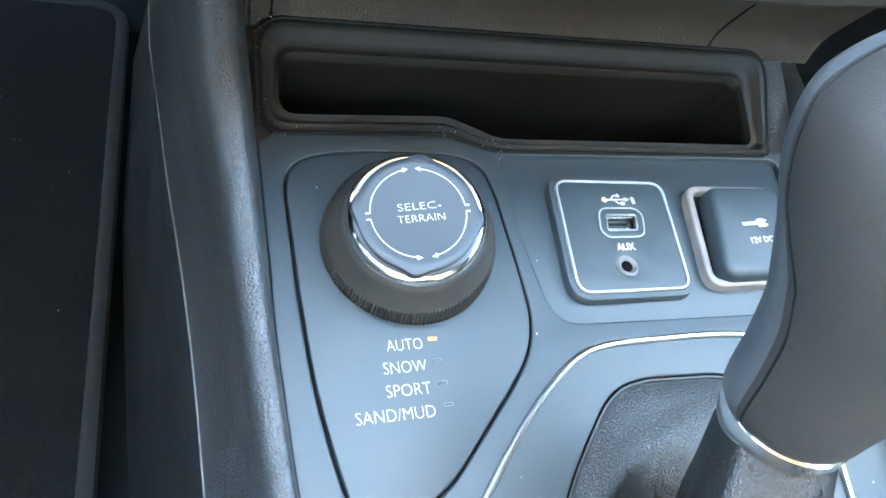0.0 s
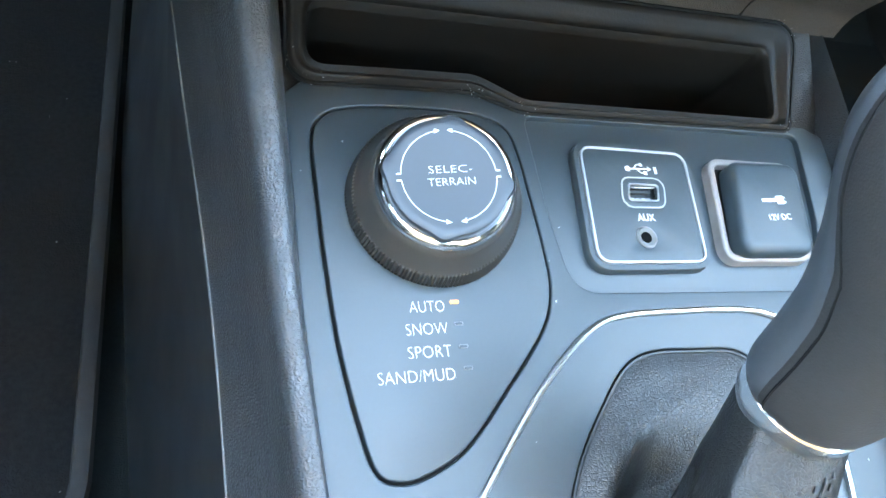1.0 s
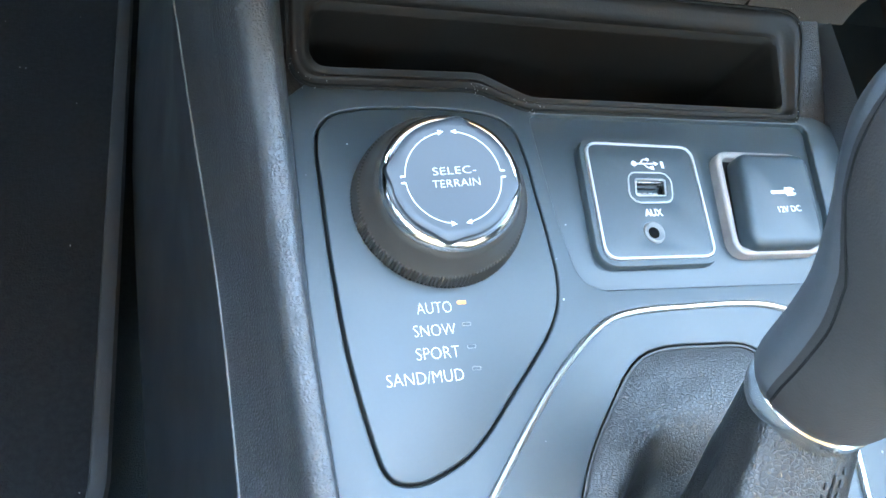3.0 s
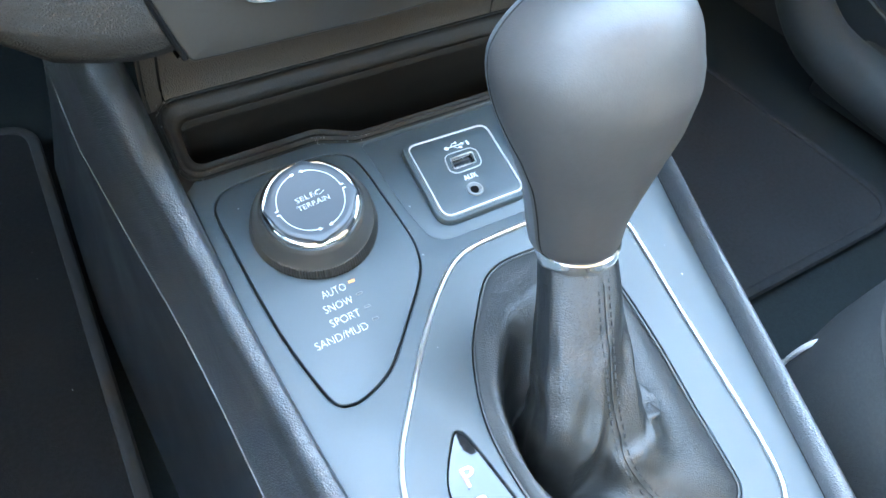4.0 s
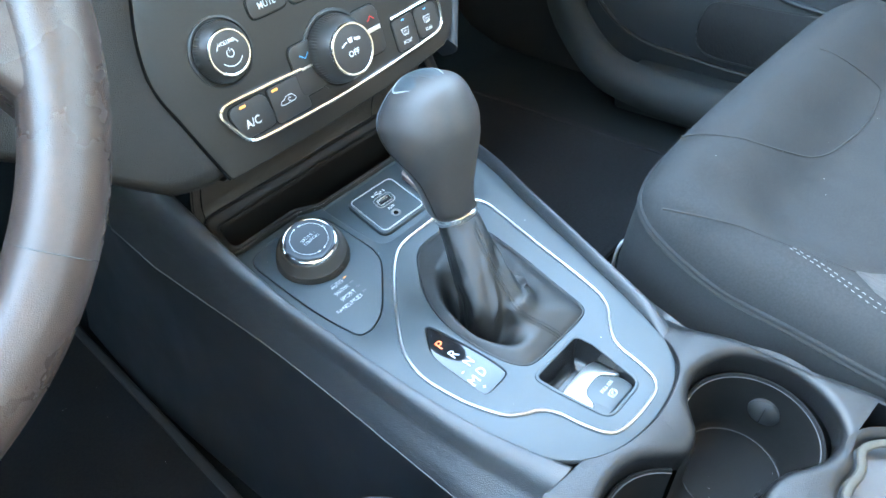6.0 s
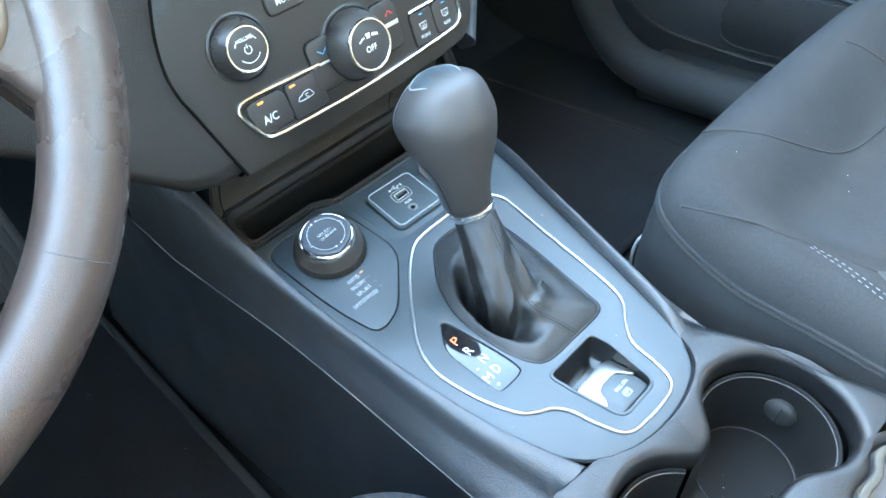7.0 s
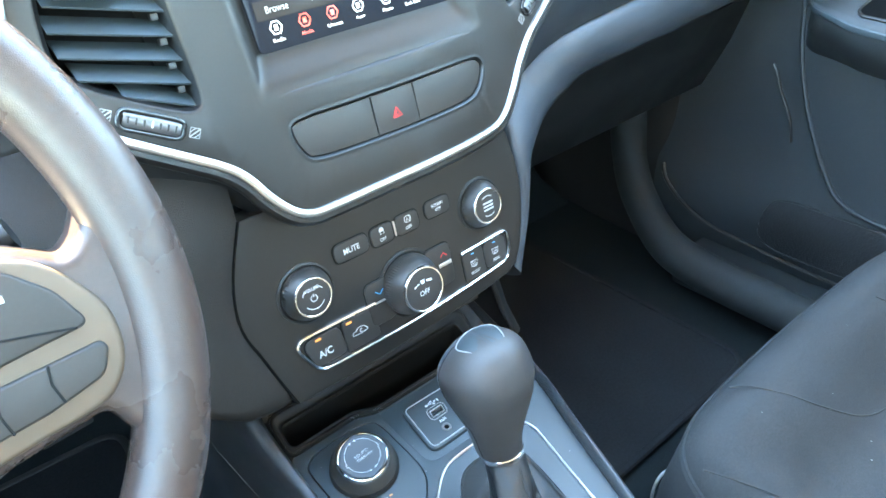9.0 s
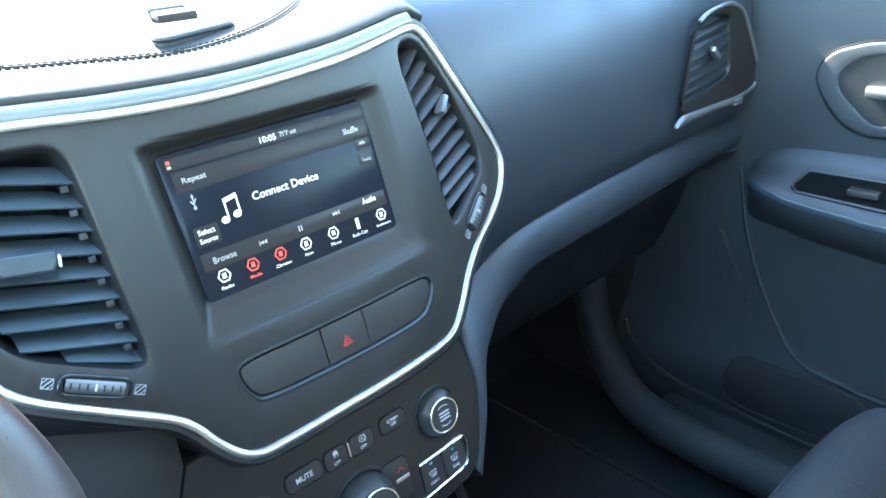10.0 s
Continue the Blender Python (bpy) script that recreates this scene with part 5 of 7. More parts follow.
for x, z, turn, length in ((-0.0728, 0.3120, -27, 0.0170), (0.2522, 0.3165, 40, 0.0140)):
    m = on(upp, x, z, 0.0, turn)
    w = thing("vent_thumbwheel", upp(x, z), "ribbed silver-grey thumbwheel in a black slot", "thumbwheel")
    part("slot", plate(rect(-length - 0.0036, -0.0074, length + 0.0036, 0.0074, 0.0066, 5), [rect(-length, -0.0045, length, 0.0045, 0.003, 5)], 0.0022, 0.003, 0.0010, where=lambda a, b, h: m @ Vector((a, b, h))), GLOSS, w)
    part("wheel", loft([[m @ Vector((a, 0.0043 * math.cos(q), 0.0014 + 0.0026 * math.sin(q) - 3.0 * a * a)) for q in [math.pi * j / 6 for j in range(7)]] for a in [-length * 0.97 + length * 1.94 * i / 14 for i in range(15)]]), WHEELMETAL, w, "ribbed silver-grey wheel", smooth=60)
    for i in range(7):
        a = -length * 0.8 + length * 1.6 * i / 6
        part("rib", block(-0.0005, 0.0005, -0.0020, 0.0020, 0.0025 - 3 * a * a, 0.0042 - 3 * a * a, m=m @ at(a, 0)), WHITE if i == 3 else BLACK, w)
    for s in (-1, 1):
        q = m @ at(s * (length + 0.0085), 0, 0.0005)
        bm = stroke([(-0.003, -0.003), (0.003, -0.003), (0.003, 0.003), (-0.003, 0.003), (-0.003, -0.003)], 0.0006, q)
        stroke([(-0.003, -0.003), (0.003, 0.003)], 0.0008, q, bm)
        stroke([(-0.003, 0.0), (0.0, 0.003)], 0.0006, q, bm)
        stroke([(0.0, -0.003), (0.003, 0.0)], 0.0006, q, bm)
        part("lettering", bm, GREYMARK, w)

# ---- touchscreen ----
screen = thing("touchscreen", upp(0.085, 0.33), "lit touchscreen showing a dark media menu", "touchscreen")
IN = rounded([(0.0088, 0.3342), (0.1662, 0.3345), (0.1640, 0.4266), (0.0052, 0.4242)], 0.004, 5)
bezel_rows = []
for t, h in ((-0.40, 0.0003), (-0.16, 0.0003), (0.02, -0.0003), (0.18, -0.0013), (0.38, -0.0033), (0.60, -0.0060), (0.80, -0.0080), (0.92, -0.0088)):
    bezel_rows.append([upp(*a.lerp(b, t), h) for a, b in zip(RECESS, inset(IN, -0.0016))])
bezel_rows += [[upp(p.x, p.y, -0.0092) for p in inset(IN, -0.0006)], [upp(p.x, p.y, -0.0110) for p in IN]]
part("bezel", loft(bezel_rows, closed=True), DASH, screen, "sloping dark bezel", smooth=60)


def glass(x, z, h=0.0):
    x, z = 0.0052 + 0.9710 * (x - 0.001), 0.3342 + 0.9640 * (z - 0.3325)
    return Vector((x, -0.0058 + 0.403 * z, z)) + UN * (h - 0.0075)


part("glass", plate(rounded([(0.0035, 0.3315), (0.1680, 0.3320), (0.1660, 0.4285), (0.0, 0.4265)], 0.004, 5), (), -0.0004, 0.003, 0.0002, where=glass), SCREENBLUE, screen, "dark glossy display glass")
part("status_bar", plate(rect(0.0045, 0.4165, 0.1630, 0.4240), (), 0.0000, 0.0004, 0.0001, where=glass), SCREENGREY, screen)
part("menu_bar", plate(rect(0.0065, 0.4020, 0.1630, 0.4150), (), 0.0000, 0.0004, 0.0001, where=glass), SCREENGREY, screen)
part("menu_bar", plate(rect(0.0075, 0.3505, 0.1640, 0.3620), (), 0.0000, 0.0004, 0.0001, where=glass), SCREENGREY, screen)
part("menu_key", plate(rect(0.0085, 0.3665, 0.0260, 0.3790, 0.001, 3), (), 0.0000, 0.0004, 0.0001, where=glass), SCREENGREY, screen)
for z in (0.3995, 0.3885):
    part("menu_key", plate(rect(0.1500, z - 0.0045, 0.1625, z + 0.0045, 0.001, 3), (), 0.0000, 0.0004, 0.0001, where=glass), SCREENGREY, screen)
for word, x, z, w, h, mat in (("10:05", 0.0800, 0.4200, 0.0125, 0.0042, SCREENWHITE), ("75\u00b0F out", 0.0965, 0.4205, 0.0135, 0.0034, SCREENDIM), ("Repeat", 0.0205, 0.4085, 0.0165, 0.0048, SCREENDIM), ("Shuffle", 0.1485, 0.4100, 0.0135, 0.0044, SCREENDIM), ("Connect Device", 0.0830, 0.3870, 0.0530, 0.0056, SCREENWHITE), ("Select", 0.0170, 0.3755, 0.0120, 0.0036, SCREENWHITE), ("Source", 0.0170, 0.3700, 0.0125, 0.0032, SCREENWHITE), ("Browse", 0.0235, 0.3562, 0.0165, 0.0044, SCREENDIM), ("Audio", 0.1480, 0.3585, 0.0125, 0.0044, SCREENWHITE), ("Info", 0.1560, 0.3995, 0.0050, 0.0030, SCREENDIM), ("Tracks", 0.1560, 0.3870, 0.0080, 0.0028, SCREENDIM)):
    lettering(word, w, h, on(glass, x, z, 0.0004), mat, screen, 0.01)
part("menu_flag", plate(rect(0.0055, 0.4205, 0.0080, 0.4225), (), 0.0006, 0.0004, 0.0001, where=glass), SCREENRED, screen)
part("menu_flag", plate(rect(0.0055, 0.4178, 0.0080, 0.4195), (), 0.0006, 0.0004, 0.0001, where=glass), SCREENDIM, screen)
ICONS = ((0.0190, "Radio", SCREENWHITE), (0.0410, "Media", SCREENRED), (0.0633, "Climate", SCREENWHITE), (0.0849, "Apps", SCREENWHITE), (0.1094, "Phone", SCREENWHITE), (0.1323, "Back Cam", SCREENWHITE), (0.1555, "Settings", SCREENWHITE))
for x, word, mat in ICONS:
    m = on(glass, x, 0.3450, 0.0004)
    if word == "Back Cam":
        bm = stroke([(0, -0.0042), (0, 0.0042)], 0.0028, m)
    else:
        ring_pts = circle(0, 0, 0.0044, 6) + [circle(0, 0, 0.0044, 6)[0]]
        bm = stroke(ring_pts, 0.0010, m)
        patch([(-0.0014, -0.0018), (0.0014, -0.0018), (0.0014, 0.0018), (-0.0014, 0.0018)], m, bm)
    part("icon", bm, SCREENRED if word == "Climate" else mat, screen)
    lettering(word, 0.0021 * len(word) * 0.75 + 0.001, 0.0023, on(glass, x, 0.3376, 0.0004), mat, screen, 0.01)
m = on(glass, 0.0375, 0.3840, 0.0004)
bm = patch([(p.x, p.y) for p in circle(-0.0050, -0.0060, 0.0030, 16, 0.0024)], m)
patch([(p.x, p.y) for p in circle(0.0040, -0.0045, 0.0030, 16, 0.0024)], m, bm)
stroke([(-0.0026, -0.0060), (-0.0026, 0.0070)], 0.0012, m, bm)
stroke([(0.0064, -0.0045), (0.0064, 0.0085)], 0.0012, m, bm)
stroke([(-0.0032, 0.0062), (0.0070, 0.0080)], 0.0030, m, bm)
part("icon", bm, SCREENWHITE, screen)
for x, z, shape in ((0.0841, 0.3563, "pause"), (0.0536, 0.3563, "prev"), (0.1160, 0.3575, "next"), (0.0150, 0.3950, "plug")):
    m = on(glass, x, z, 0.0004)
    if shape == "pause":
        bm = stroke([(-0.0010, -0.0020), (-0.0010, 0.0020)], 0.0009, m)
        stroke([(0.0010, -0.0020), (0.0010, 0.0020)], 0.0009, m, bm)
    elif shape == "plug":
        bm = stroke([(0, -0.0045), (0, 0.0035)], 0.0008, m)
        patch(circle(0, -0.0040, 0.0012, 10), m, bm)
        stroke([(-0.0020, 0.0010), (-0.0005, -0.0015)], 0.0008, m, bm)
        stroke([(0.0020, 0.0020), (0.0005, -0.0005)], 0.0008, m, bm)
        patch([(-0.0011, 0.0030), (0.0011, 0.0030), (0, 0.0052)], m, bm)
    else:
        s = 1 if shape == "next" else -1
        bm = patch([(-0.0026 * s, -0.0016), (0, 0), (-0.0026 * s, 0.0016)], m)
        patch([(0, -0.0016), (0.0026 * s, 0), (0, 0.0016)], m, bm)
        stroke([(0.0030 * s, -0.0016), (0.0030 * s, 0.0016)], 0.0006, m, bm)
    part("icon", bm, SCREENDIM, screen)

# ---- hazard switch bar ----
bar = thing("hazard_switch_bar", upp(0.095, 0.262), "dark switch bar with a red hazard warning triangle", "switch")
part("slot", loft([[upp(p.x, p.y, 0.0004) for p in inset(SLOT, -0.0030)], [upp(p.x, p.y, 0.0006) for p in inset(SLOT, -0.0010)], [upp(p.x, p.y, -0.0010) for p in inset(SLOT, 0.0004)], [upp(p.x, p.y, -0.0060) for p in inset(SLOT, 0.0012)]], closed=True), BLACK, bar, smooth=50)
S_IN = inset(SLOT, 0.0012)


def bar_piece(x0, x1):
    pts = []
    for p in S_IN:
        q = p.copy()
        q.x = min(max(q.x, x0), x1)
        if not pts or (q - pts[-1]).length > 1e-5:
            pts.append(q)
    return pts if (pts[0] - pts[-1]).length > 1e-5 else pts[:-1]


part("blank_key", plate(bar_piece(0.0, 0.0735), (), -0.0016, 0.005, 0.0004, where=upp), BUTTON, bar)
part("hazard_key", plate(bar_piece(0.0743, 0.1115), (), -0.0014, 0.005, 0.0004, where=upp), BUTTON, bar)
part("blank_key", plate(bar_piece(0.1123, 0.20), (), -0.0016, 0.005, 0.0004, where=upp), BUTTON, bar)
m = on(upp, 0.0930, 0.2745, -0.0011)
bm = stroke([(-0.0040, -0.0031), (0.0040, -0.0031), (0.0, 0.0037), (-0.0040, -0.0031)], 0.0013, m)
stroke([(-0.0017, -0.0017), (0.0017, -0.0017), (0.0, 0.0014), (-0.0017, -0.0017)], 0.0008, m, bm)
part("lettering", bm, REDPRINT, bar)

# ---- climate controls ----
climate = thing("climate_controls", low(0.082, 0.10), "row of black climate buttons framed in chrome", "climate controls")


def onlow(x, z, h=0.0):
    return low(x, z, h)


def key(x0, z0, x1, z1, r=0.004, h=0.0014, skew=0.0, parent=climate, mat=BUTTON, label=""):
    line = rounded([(x0 + skew, z0), (x1 + skew * 0.3, z0), (x1 - skew * 0.2, z1), (x0 - skew * 0.2, z1)], r, 5)
    part("key_gap", plate(inset(line, -0.0011), (), 0.0004, 0.002, 0.0002, where=onlow), PIT, parent)
    return part("key", plate(line, (), h, 0.002, 0.0006, where=onlow), mat, parent, label)


RIM = smooth_line([(0.0455, 0.1315), (0.0120, 0.1325), (-0.0170, 0.1330), (-0.0245, 0.1310), (-0.0260, 0.1260), (-0.0200, 0.1140), (-0.0140, 0.1060), (-0.0040, 0.1030), (0.0300, 0.1020), (0.0800, 0.1018), (0.1300, 0.1040), (0.1720, 0.1070), (0.1850, 0.1090), (0.1905, 0.1145), (0.1925, 0.1260), (0.1905, 0.1330), (0.1840, 0.1345), (0.1600, 0.1340), (0.1380, 0.1335)], 4, False)
part("chrome_frame", tube([low(p.x, p.y, 0.0010) for p in RIM], 0, 8, squash=(0.0016, 0.0018), up=LN), CHROME, climate, "chrome frame line")
key(-0.0215, 0.1065, 0.0115, 0.1295, 0.006, skew=0.006)
key(0.0127, 0.1050, 0.0440, 0.1295, 0.003)
key(0.1385, 0.1075, 0.1620, 0.1315, 0.003)
key(0.1632, 0.1090, 0.1885, 0.1320, 0.005)
key(0.0395, 0.1130, 0.0640, 0.1475, 0.006, 0.0018)
key(0.1010, 0.1155, 0.1275, 0.1500, 0.006, 0.0018)
part("key_dash", plate(rect(0.0460, 0.1300, 0.0580, 0.1316), (), 0.0022, 0.0008, 0.0002, where=low), SILVER, climate)
part("key_dash", plate(rect(0.1130, 0.1315, 0.1265, 0.1345), (), 0.0022, 0.0008, 0.0002, where=low), SILVER, climate)
for x in (-0.0090, 0.0190):
    part("indicator", plate(rect(x - 0.0026, 0.1265, x + 0.0026, 0.1281, 0.0005, 3), (), 0.0018, 0.0006, 0.0001, where=low), AMBER, climate, "lit amber indicator")
for x in (0.1500, 0.1755):
    part("indicator", plate(rect(x - 0.0016, 0.1287, x + 0.0016, 0.1296, 0.0003, 3), (), 0.0018, 0.0006, 0.0001, where=low), BLUEPRINT, climate)
lettering("A/C", 0.0125, 0.0060, on(low, -0.0058, 0.1155, 0.0016), WHITE, climate, 0.01)
lettering("FRONT", 0.0098, 0.0028, on(low, 0.1500, 0.1128, 0.0016), WHITE, climate, 0.01)
lettering("REAR", 0.0078, 0.0028, on(low, 0.1755, 0.1140, 0.0016), WHITE, climate, 0.01)
m = on(low, 0.0270, 0.1170, 0.0016)
bm = stroke(smooth_line([(-0.0070, -0.0015), (-0.0060, 0.0010), (-0.0035, 0.0015), (-0.0015, 0.0032), (0.0035, 0.0032), (0.0055, 0.0012), (0.0065, -0.0012), (0.0, -0.0020)], 3) + [Vector((-0.0070, -0.0015))], 0.0005, m)
stroke(arc(0.001, 0.0003, 0.0013, 30, 300, 10), 0.0005, m, bm)
part("lettering", bm, WHITE, climate)
for x, z in ((0.1500, 0.1205), (0.1755, 0.1215)):
    m = on(low, x, z, 0.0016)
    bm = stroke([(-0.0038, 0.0024), (0.0038, 0.0024), (0.0028, -0.0024), (-0.0028, -0.0024), (-0.0038, 0.0024)], 0.0006, m)
    for q in (-0.0015, 0.0, 0.0015):
        stroke([(q, -0.0036), (q + 0.0005, -0.0012), (q, 0.0012)], 0.0004, m, bm)
    part("lettering", bm, WHITE, climate)
m = on(low, 0.0520, 0.1385, 0.0022)
part("lettering", stroke([(-0.0040, 0.0015), (0, -0.0018), (0.0040, 0.0015)], 0.0009, m), BLUEPRINT, climate)
m = on(low, 0.1195, 0.1410, 0.0022)
part("lettering", stroke([(-0.0035, -0.0015), (0, 0.0018), (0.0035, -0.0015)], 0.0009, m), REDPRINT, climate)

upper_keys = thing("dash_buttons", low(0.08, 0.17), "row of black push buttons with white print", "buttons")
key(0.0235, 0.1725, 0.0545, 0.1865, 0.005, parent=upper_keys)
key(0.0575, 0.1715, 0.0790, 0.1865, 0.005, parent=upper_keys)
key(0.0815, 0.1715, 0.1045, 0.1865, 0.005, parent=upper_keys)
key(0.1120, 0.1735, 0.1375, 0.1868, 0.005, parent=upper_keys)
part("key_dash", plate(rect(0.0794, 0.1735, 0.0808, 0.1850), (), 0.0022, 0.0010, 0.0002, where=low), SILVER, upper_keys)
lettering("MUTE", 0.0145, 0.0046, on(low, 0.0390, 0.1795, 0.0016), WHITE, upper_keys, 0.01)
lettering("OFF", 0.0060, 0.0028, on(low, 0.0680, 0.1755, 0.0016), WHITE, upper_keys, 0.01)
lettering("OFF", 0.0060, 0.0028, on(low, 0.0935, 0.1755, 0.0016), WHITE, upper_keys, 0.01)
lettering("SCREEN", 0.0115, 0.0027, on(low, 0.1248, 0.1822, 0.0016), WHITE, upper_keys, 0.01)
lettering("OFF", 0.0060, 0.0027, on(low, 0.1248, 0.1785, 0.0016), WHITE, upper_keys, 0.01)
m = on(low, 0.0935, 0.1818, 0.0016)
bm = stroke(arc(0, 0, 0.0027, 0, 360, 22), 0.0005, m)
stroke(arc(0, 0, 0.0036, -60, 60, 8), 0.0005, m, bm)
part("lettering", bm, WHITE, upper_keys)
lettering("A", 0.0024, 0.0027, m, WHITE, upper_keys, 0.01)
m = on(low, 0.0680, 0.1820, 0.0016)
bm = patch([(-0.0022, -0.0005), (0.0022, -0.0005), (0.0022, 0.0014), (0.0012, 0.0030), (-0.0012, 0.0030), (-0.0022, 0.0014)], m)
stroke([(-0.0015, -0.0010), (-0.0005, -0.0018), (-0.0018, -0.0026)], 0.0005, m, bm)
stroke([(0.0015, -0.0010), (0.0025, -0.0018), (0.0012, -0.0026)], 0.0005, m, bm)
part("lettering", bm, WHITE, upper_keys)


def knob(name, x, z, r, tall, label):
    ob = thing(name, low(x, z), label, "knob")
    m = on(low, x, z, 0.0)
    part("surround", lathe([(r * 1.16, 0.0), (r * 1.16, 0.0008), (r * 1.08, 0.0012), (r * 1.04, 0.0002)], m, 56), BLACK, ob)
    part("skirt", lathe([(r * 0.99, 0.0), (r, 0.0015), (r * 0.97, tall * 0.30), (r * 0.90, tall * 0.52), (r * 0.80, tall * 0.80), (r * 0.74, tall * 0.90)], m, 144, wobble=lambda a, h: 1 + (0.022 if int(a / (2 * math.pi) * 144 + 0.5) % 2 and 0.001 < h < tall * 0.6 else 0)), SATIN, ob, "finely ribbed skirt", smooth=30)
    part("chrome_ring", lathe([(r * 0.755, tall * 0.86), (r * 0.765, tall * 0.90), (r * 0.755, tall * 0.96), (r * 0.73, tall * 1.0), (r * 0.695, tall * 1.0), (r * 0.68, tall * 0.98), (r * 0.675, tall * 0.95)], m, 56), CHROME, ob, "chrome ring")
    part("face", lathe([(r * 0.70, tall * 0.93), (r * 0.695, tall * 0.965), (r * 0.68, tall * 0.97), (0.0001, tall * 0.97)], m, 48), BUTTON, ob)
    return ob, m @ at(0, 0, tall * 0.97 + 0.0002)


vol, m = knob("volume_knob", -0.0062, 0.1635, 0.0205, 0.0125, "black volume knob with chrome ring")
lettering("VOLUME", 0.0125, 0.0026, m @ at(0, 0.0068), WHITE, vol, 0.01)
bm = stroke(arc(0, -0.0005, 0.0026, 120, 420, 18), 0.0006, m)
stroke([(0, 0.0006), (0, 0.0030)], 0.0006, m, bm)
stroke(arc(0, 0, 0.0090, 215, 325, 14), 0.0006, m, bm)
stroke(arc(0, 0, 0.0092, 130, 155, 5), 0.0006, m, bm)
stroke(arc(0, 0, 0.0092, 25, 50, 5), 0.0006, m, bm)
part("lettering", bm, WHITE, vol)
fan, m = knob("fan_knob", 0.0812, 0.1325, 0.0255, 0.0225, "large black fan knob with chrome ring")
lettering("OFF", 0.0100, 0.0044, m @ at(0, -0.0026), WHITE, fan, 0.01)
bm = patch([(-0.0015, 0.0050), (0.0015, 0.0050), (0.0022, 0.0085), (-0.0022, 0.0085)], m)
stroke([(-0.0090, 0.0042), (-0.0060, 0.0058), (-0.0035, 0.0064)], 0.0011, m, bm)
stroke([(0.0035, 0.0064), (0.0090, 0.0052)], 0.0020, m, bm)
part("lettering", bm, WHITE, fan)
tune, m = knob("tuning_knob", 0.1690, 0.1660, 0.0205, 0.0125, "black tuning knob with chrome ring")
bm = bmesh.new()
for y in (0.0030, 0.0, -0.0030):
    stroke([(-0.0055, y), (0.0055, y)], 0.0016, m, bm)
stroke(arc(0, 0, 0.0090, 55, 125, 10), 0.0010, m, bm)
stroke(arc(0, 0, 0.0090, 235, 305, 10), 0.0010, m, bm)
part("lettering", bm, PRINT, tune)

# ---- side air vent by the door ----
svent = thing("side_air_vent", (0.71, 0.17, 0.27), "side air vent with satin silver surround near the door", "air vent")


def svm(x, z, h=0.0):
    return Vector((x, 0.105 + 0.15 * z, z)) + Vector((0, -1, 0.15)).normalized() * h


SV = smooth_line([(0.6165, 0.318), (0.6225, 0.352), (0.6375, 0.4018), (0.6547, 0.4181), (0.690, 0.4245), (0.7203, 0.4248), (0.7511, 0.4117), (0.780, 0.375), (0.8016, 0.3415), (0.8064, 0.328), (0.7914, 0.3103), (0.7387, 0.3041), (0.681, 0.3058), (0.640, 0.3070)], 5)
SVI = smooth_line([(0.6215, 0.3265), (0.627, 0.352), (0.642, 0.396), (0.657, 0.408), (0.690, 0.4155), (0.7225, 0.4102), (0.728, 0.393), (0.731, 0.375), (0.7345, 0.355), (0.7335, 0.343), (0.720, 0.336), (0.6986, 0.3321), (0.672, 0.3285), (0.645, 0.3262)], 5)
part("surround", tube([svm(p.x, p.y, 0.004) for p in SV[13:52]], 0, 8, squash=(0.0024, 0.003), up=(0, -1, 0.15)), BROW, svent, "satin silver surround")
part("face", loft([[svm(p.x, p.y, 0.003) for p in SV], [svm(p.x, p.y, 0.004) for p in inset(SV, 0.004)], [svm(p.x, p.y, 0.000) for p in SVI]], closed=True), DASH, svent, "dark satin face plate", smooth=60)
part("duct", loft([[svm(p.x, p.y, h) for p in inset(SVI, d)] for d, h in ((0, 0.0005), (0.003, -0.004), (0.005, -0.03))], closed=True), BLACK, svent, smooth=60)
part("rear_grille", plate(inset(SVI, 0.003), (), -0.028, 0.002, 0.0003, where=svm), PIT, svent)
for i in range(7):
    z = 0.3245 + 0.0122 * i
    x0 = cubic(z, [(0.32, 0.6225), (0.35, 0.628), (0.395, 0.643), (0.41, 0.66)])
    x1 = cubic(z + 0.008, [(0.325, 0.690), (0.345, 0.733), (0.38, 0.730), (0.41, 0.722)])
    part("slat", loft([[svm(x0 + (x1 - x0) * t, z + 0.008 * t + dz - 0.004, h + 0.003) for dz, h in BLADE] for t in (0, 0.5, 1)], closed=True, caps=True), BLACK, svent)
part("slider_tab", block(-0.012, 0.012, -0.003, 0.003, -0.004, 0.005, 0.001, m=Matrix.Translation(svm(0.688, 0.372, 0.002)) @ pose(0, 0, 0, 80, 35, 0)), SILVER, svent)
LEDGE = smooth_line([(0.602, 0.3005, 0.0006), (0.613, 0.3035, 0.0050), (0.6277, 0.3055, 0.0068), (0.650, 0.3062, 0.0058), (0.681, 0.3058, 0.0050), (0.7387, 0.3041, 0.0048), (0.770, 0.306, 0.0040), (0.7914, 0.3103, 0.0022)], 5, False)
part("lower_ledge", loft([[svm(p.x, p.y + p.z * a, h) for a, h in ((1.0, 0.002), (0.8, 0.0058), (0.3, 0.0072), (-0.4, 0.0070), (-0.85, 0.0052), (-1.0, 0.002))] for p in LEDGE], caps=True), BROW, svent, "tapered satin lower trim", smooth=60)
part("thumbwheel", block(-0.009, 0.009, -0.004, 0.004, -0.002, 0.003, 0.001, m=Matrix.Translation(svm(0.752, 0.3010, 0.005)) @ pose(0, 0, 0, 82, 0, 0)), SILVER, svent)

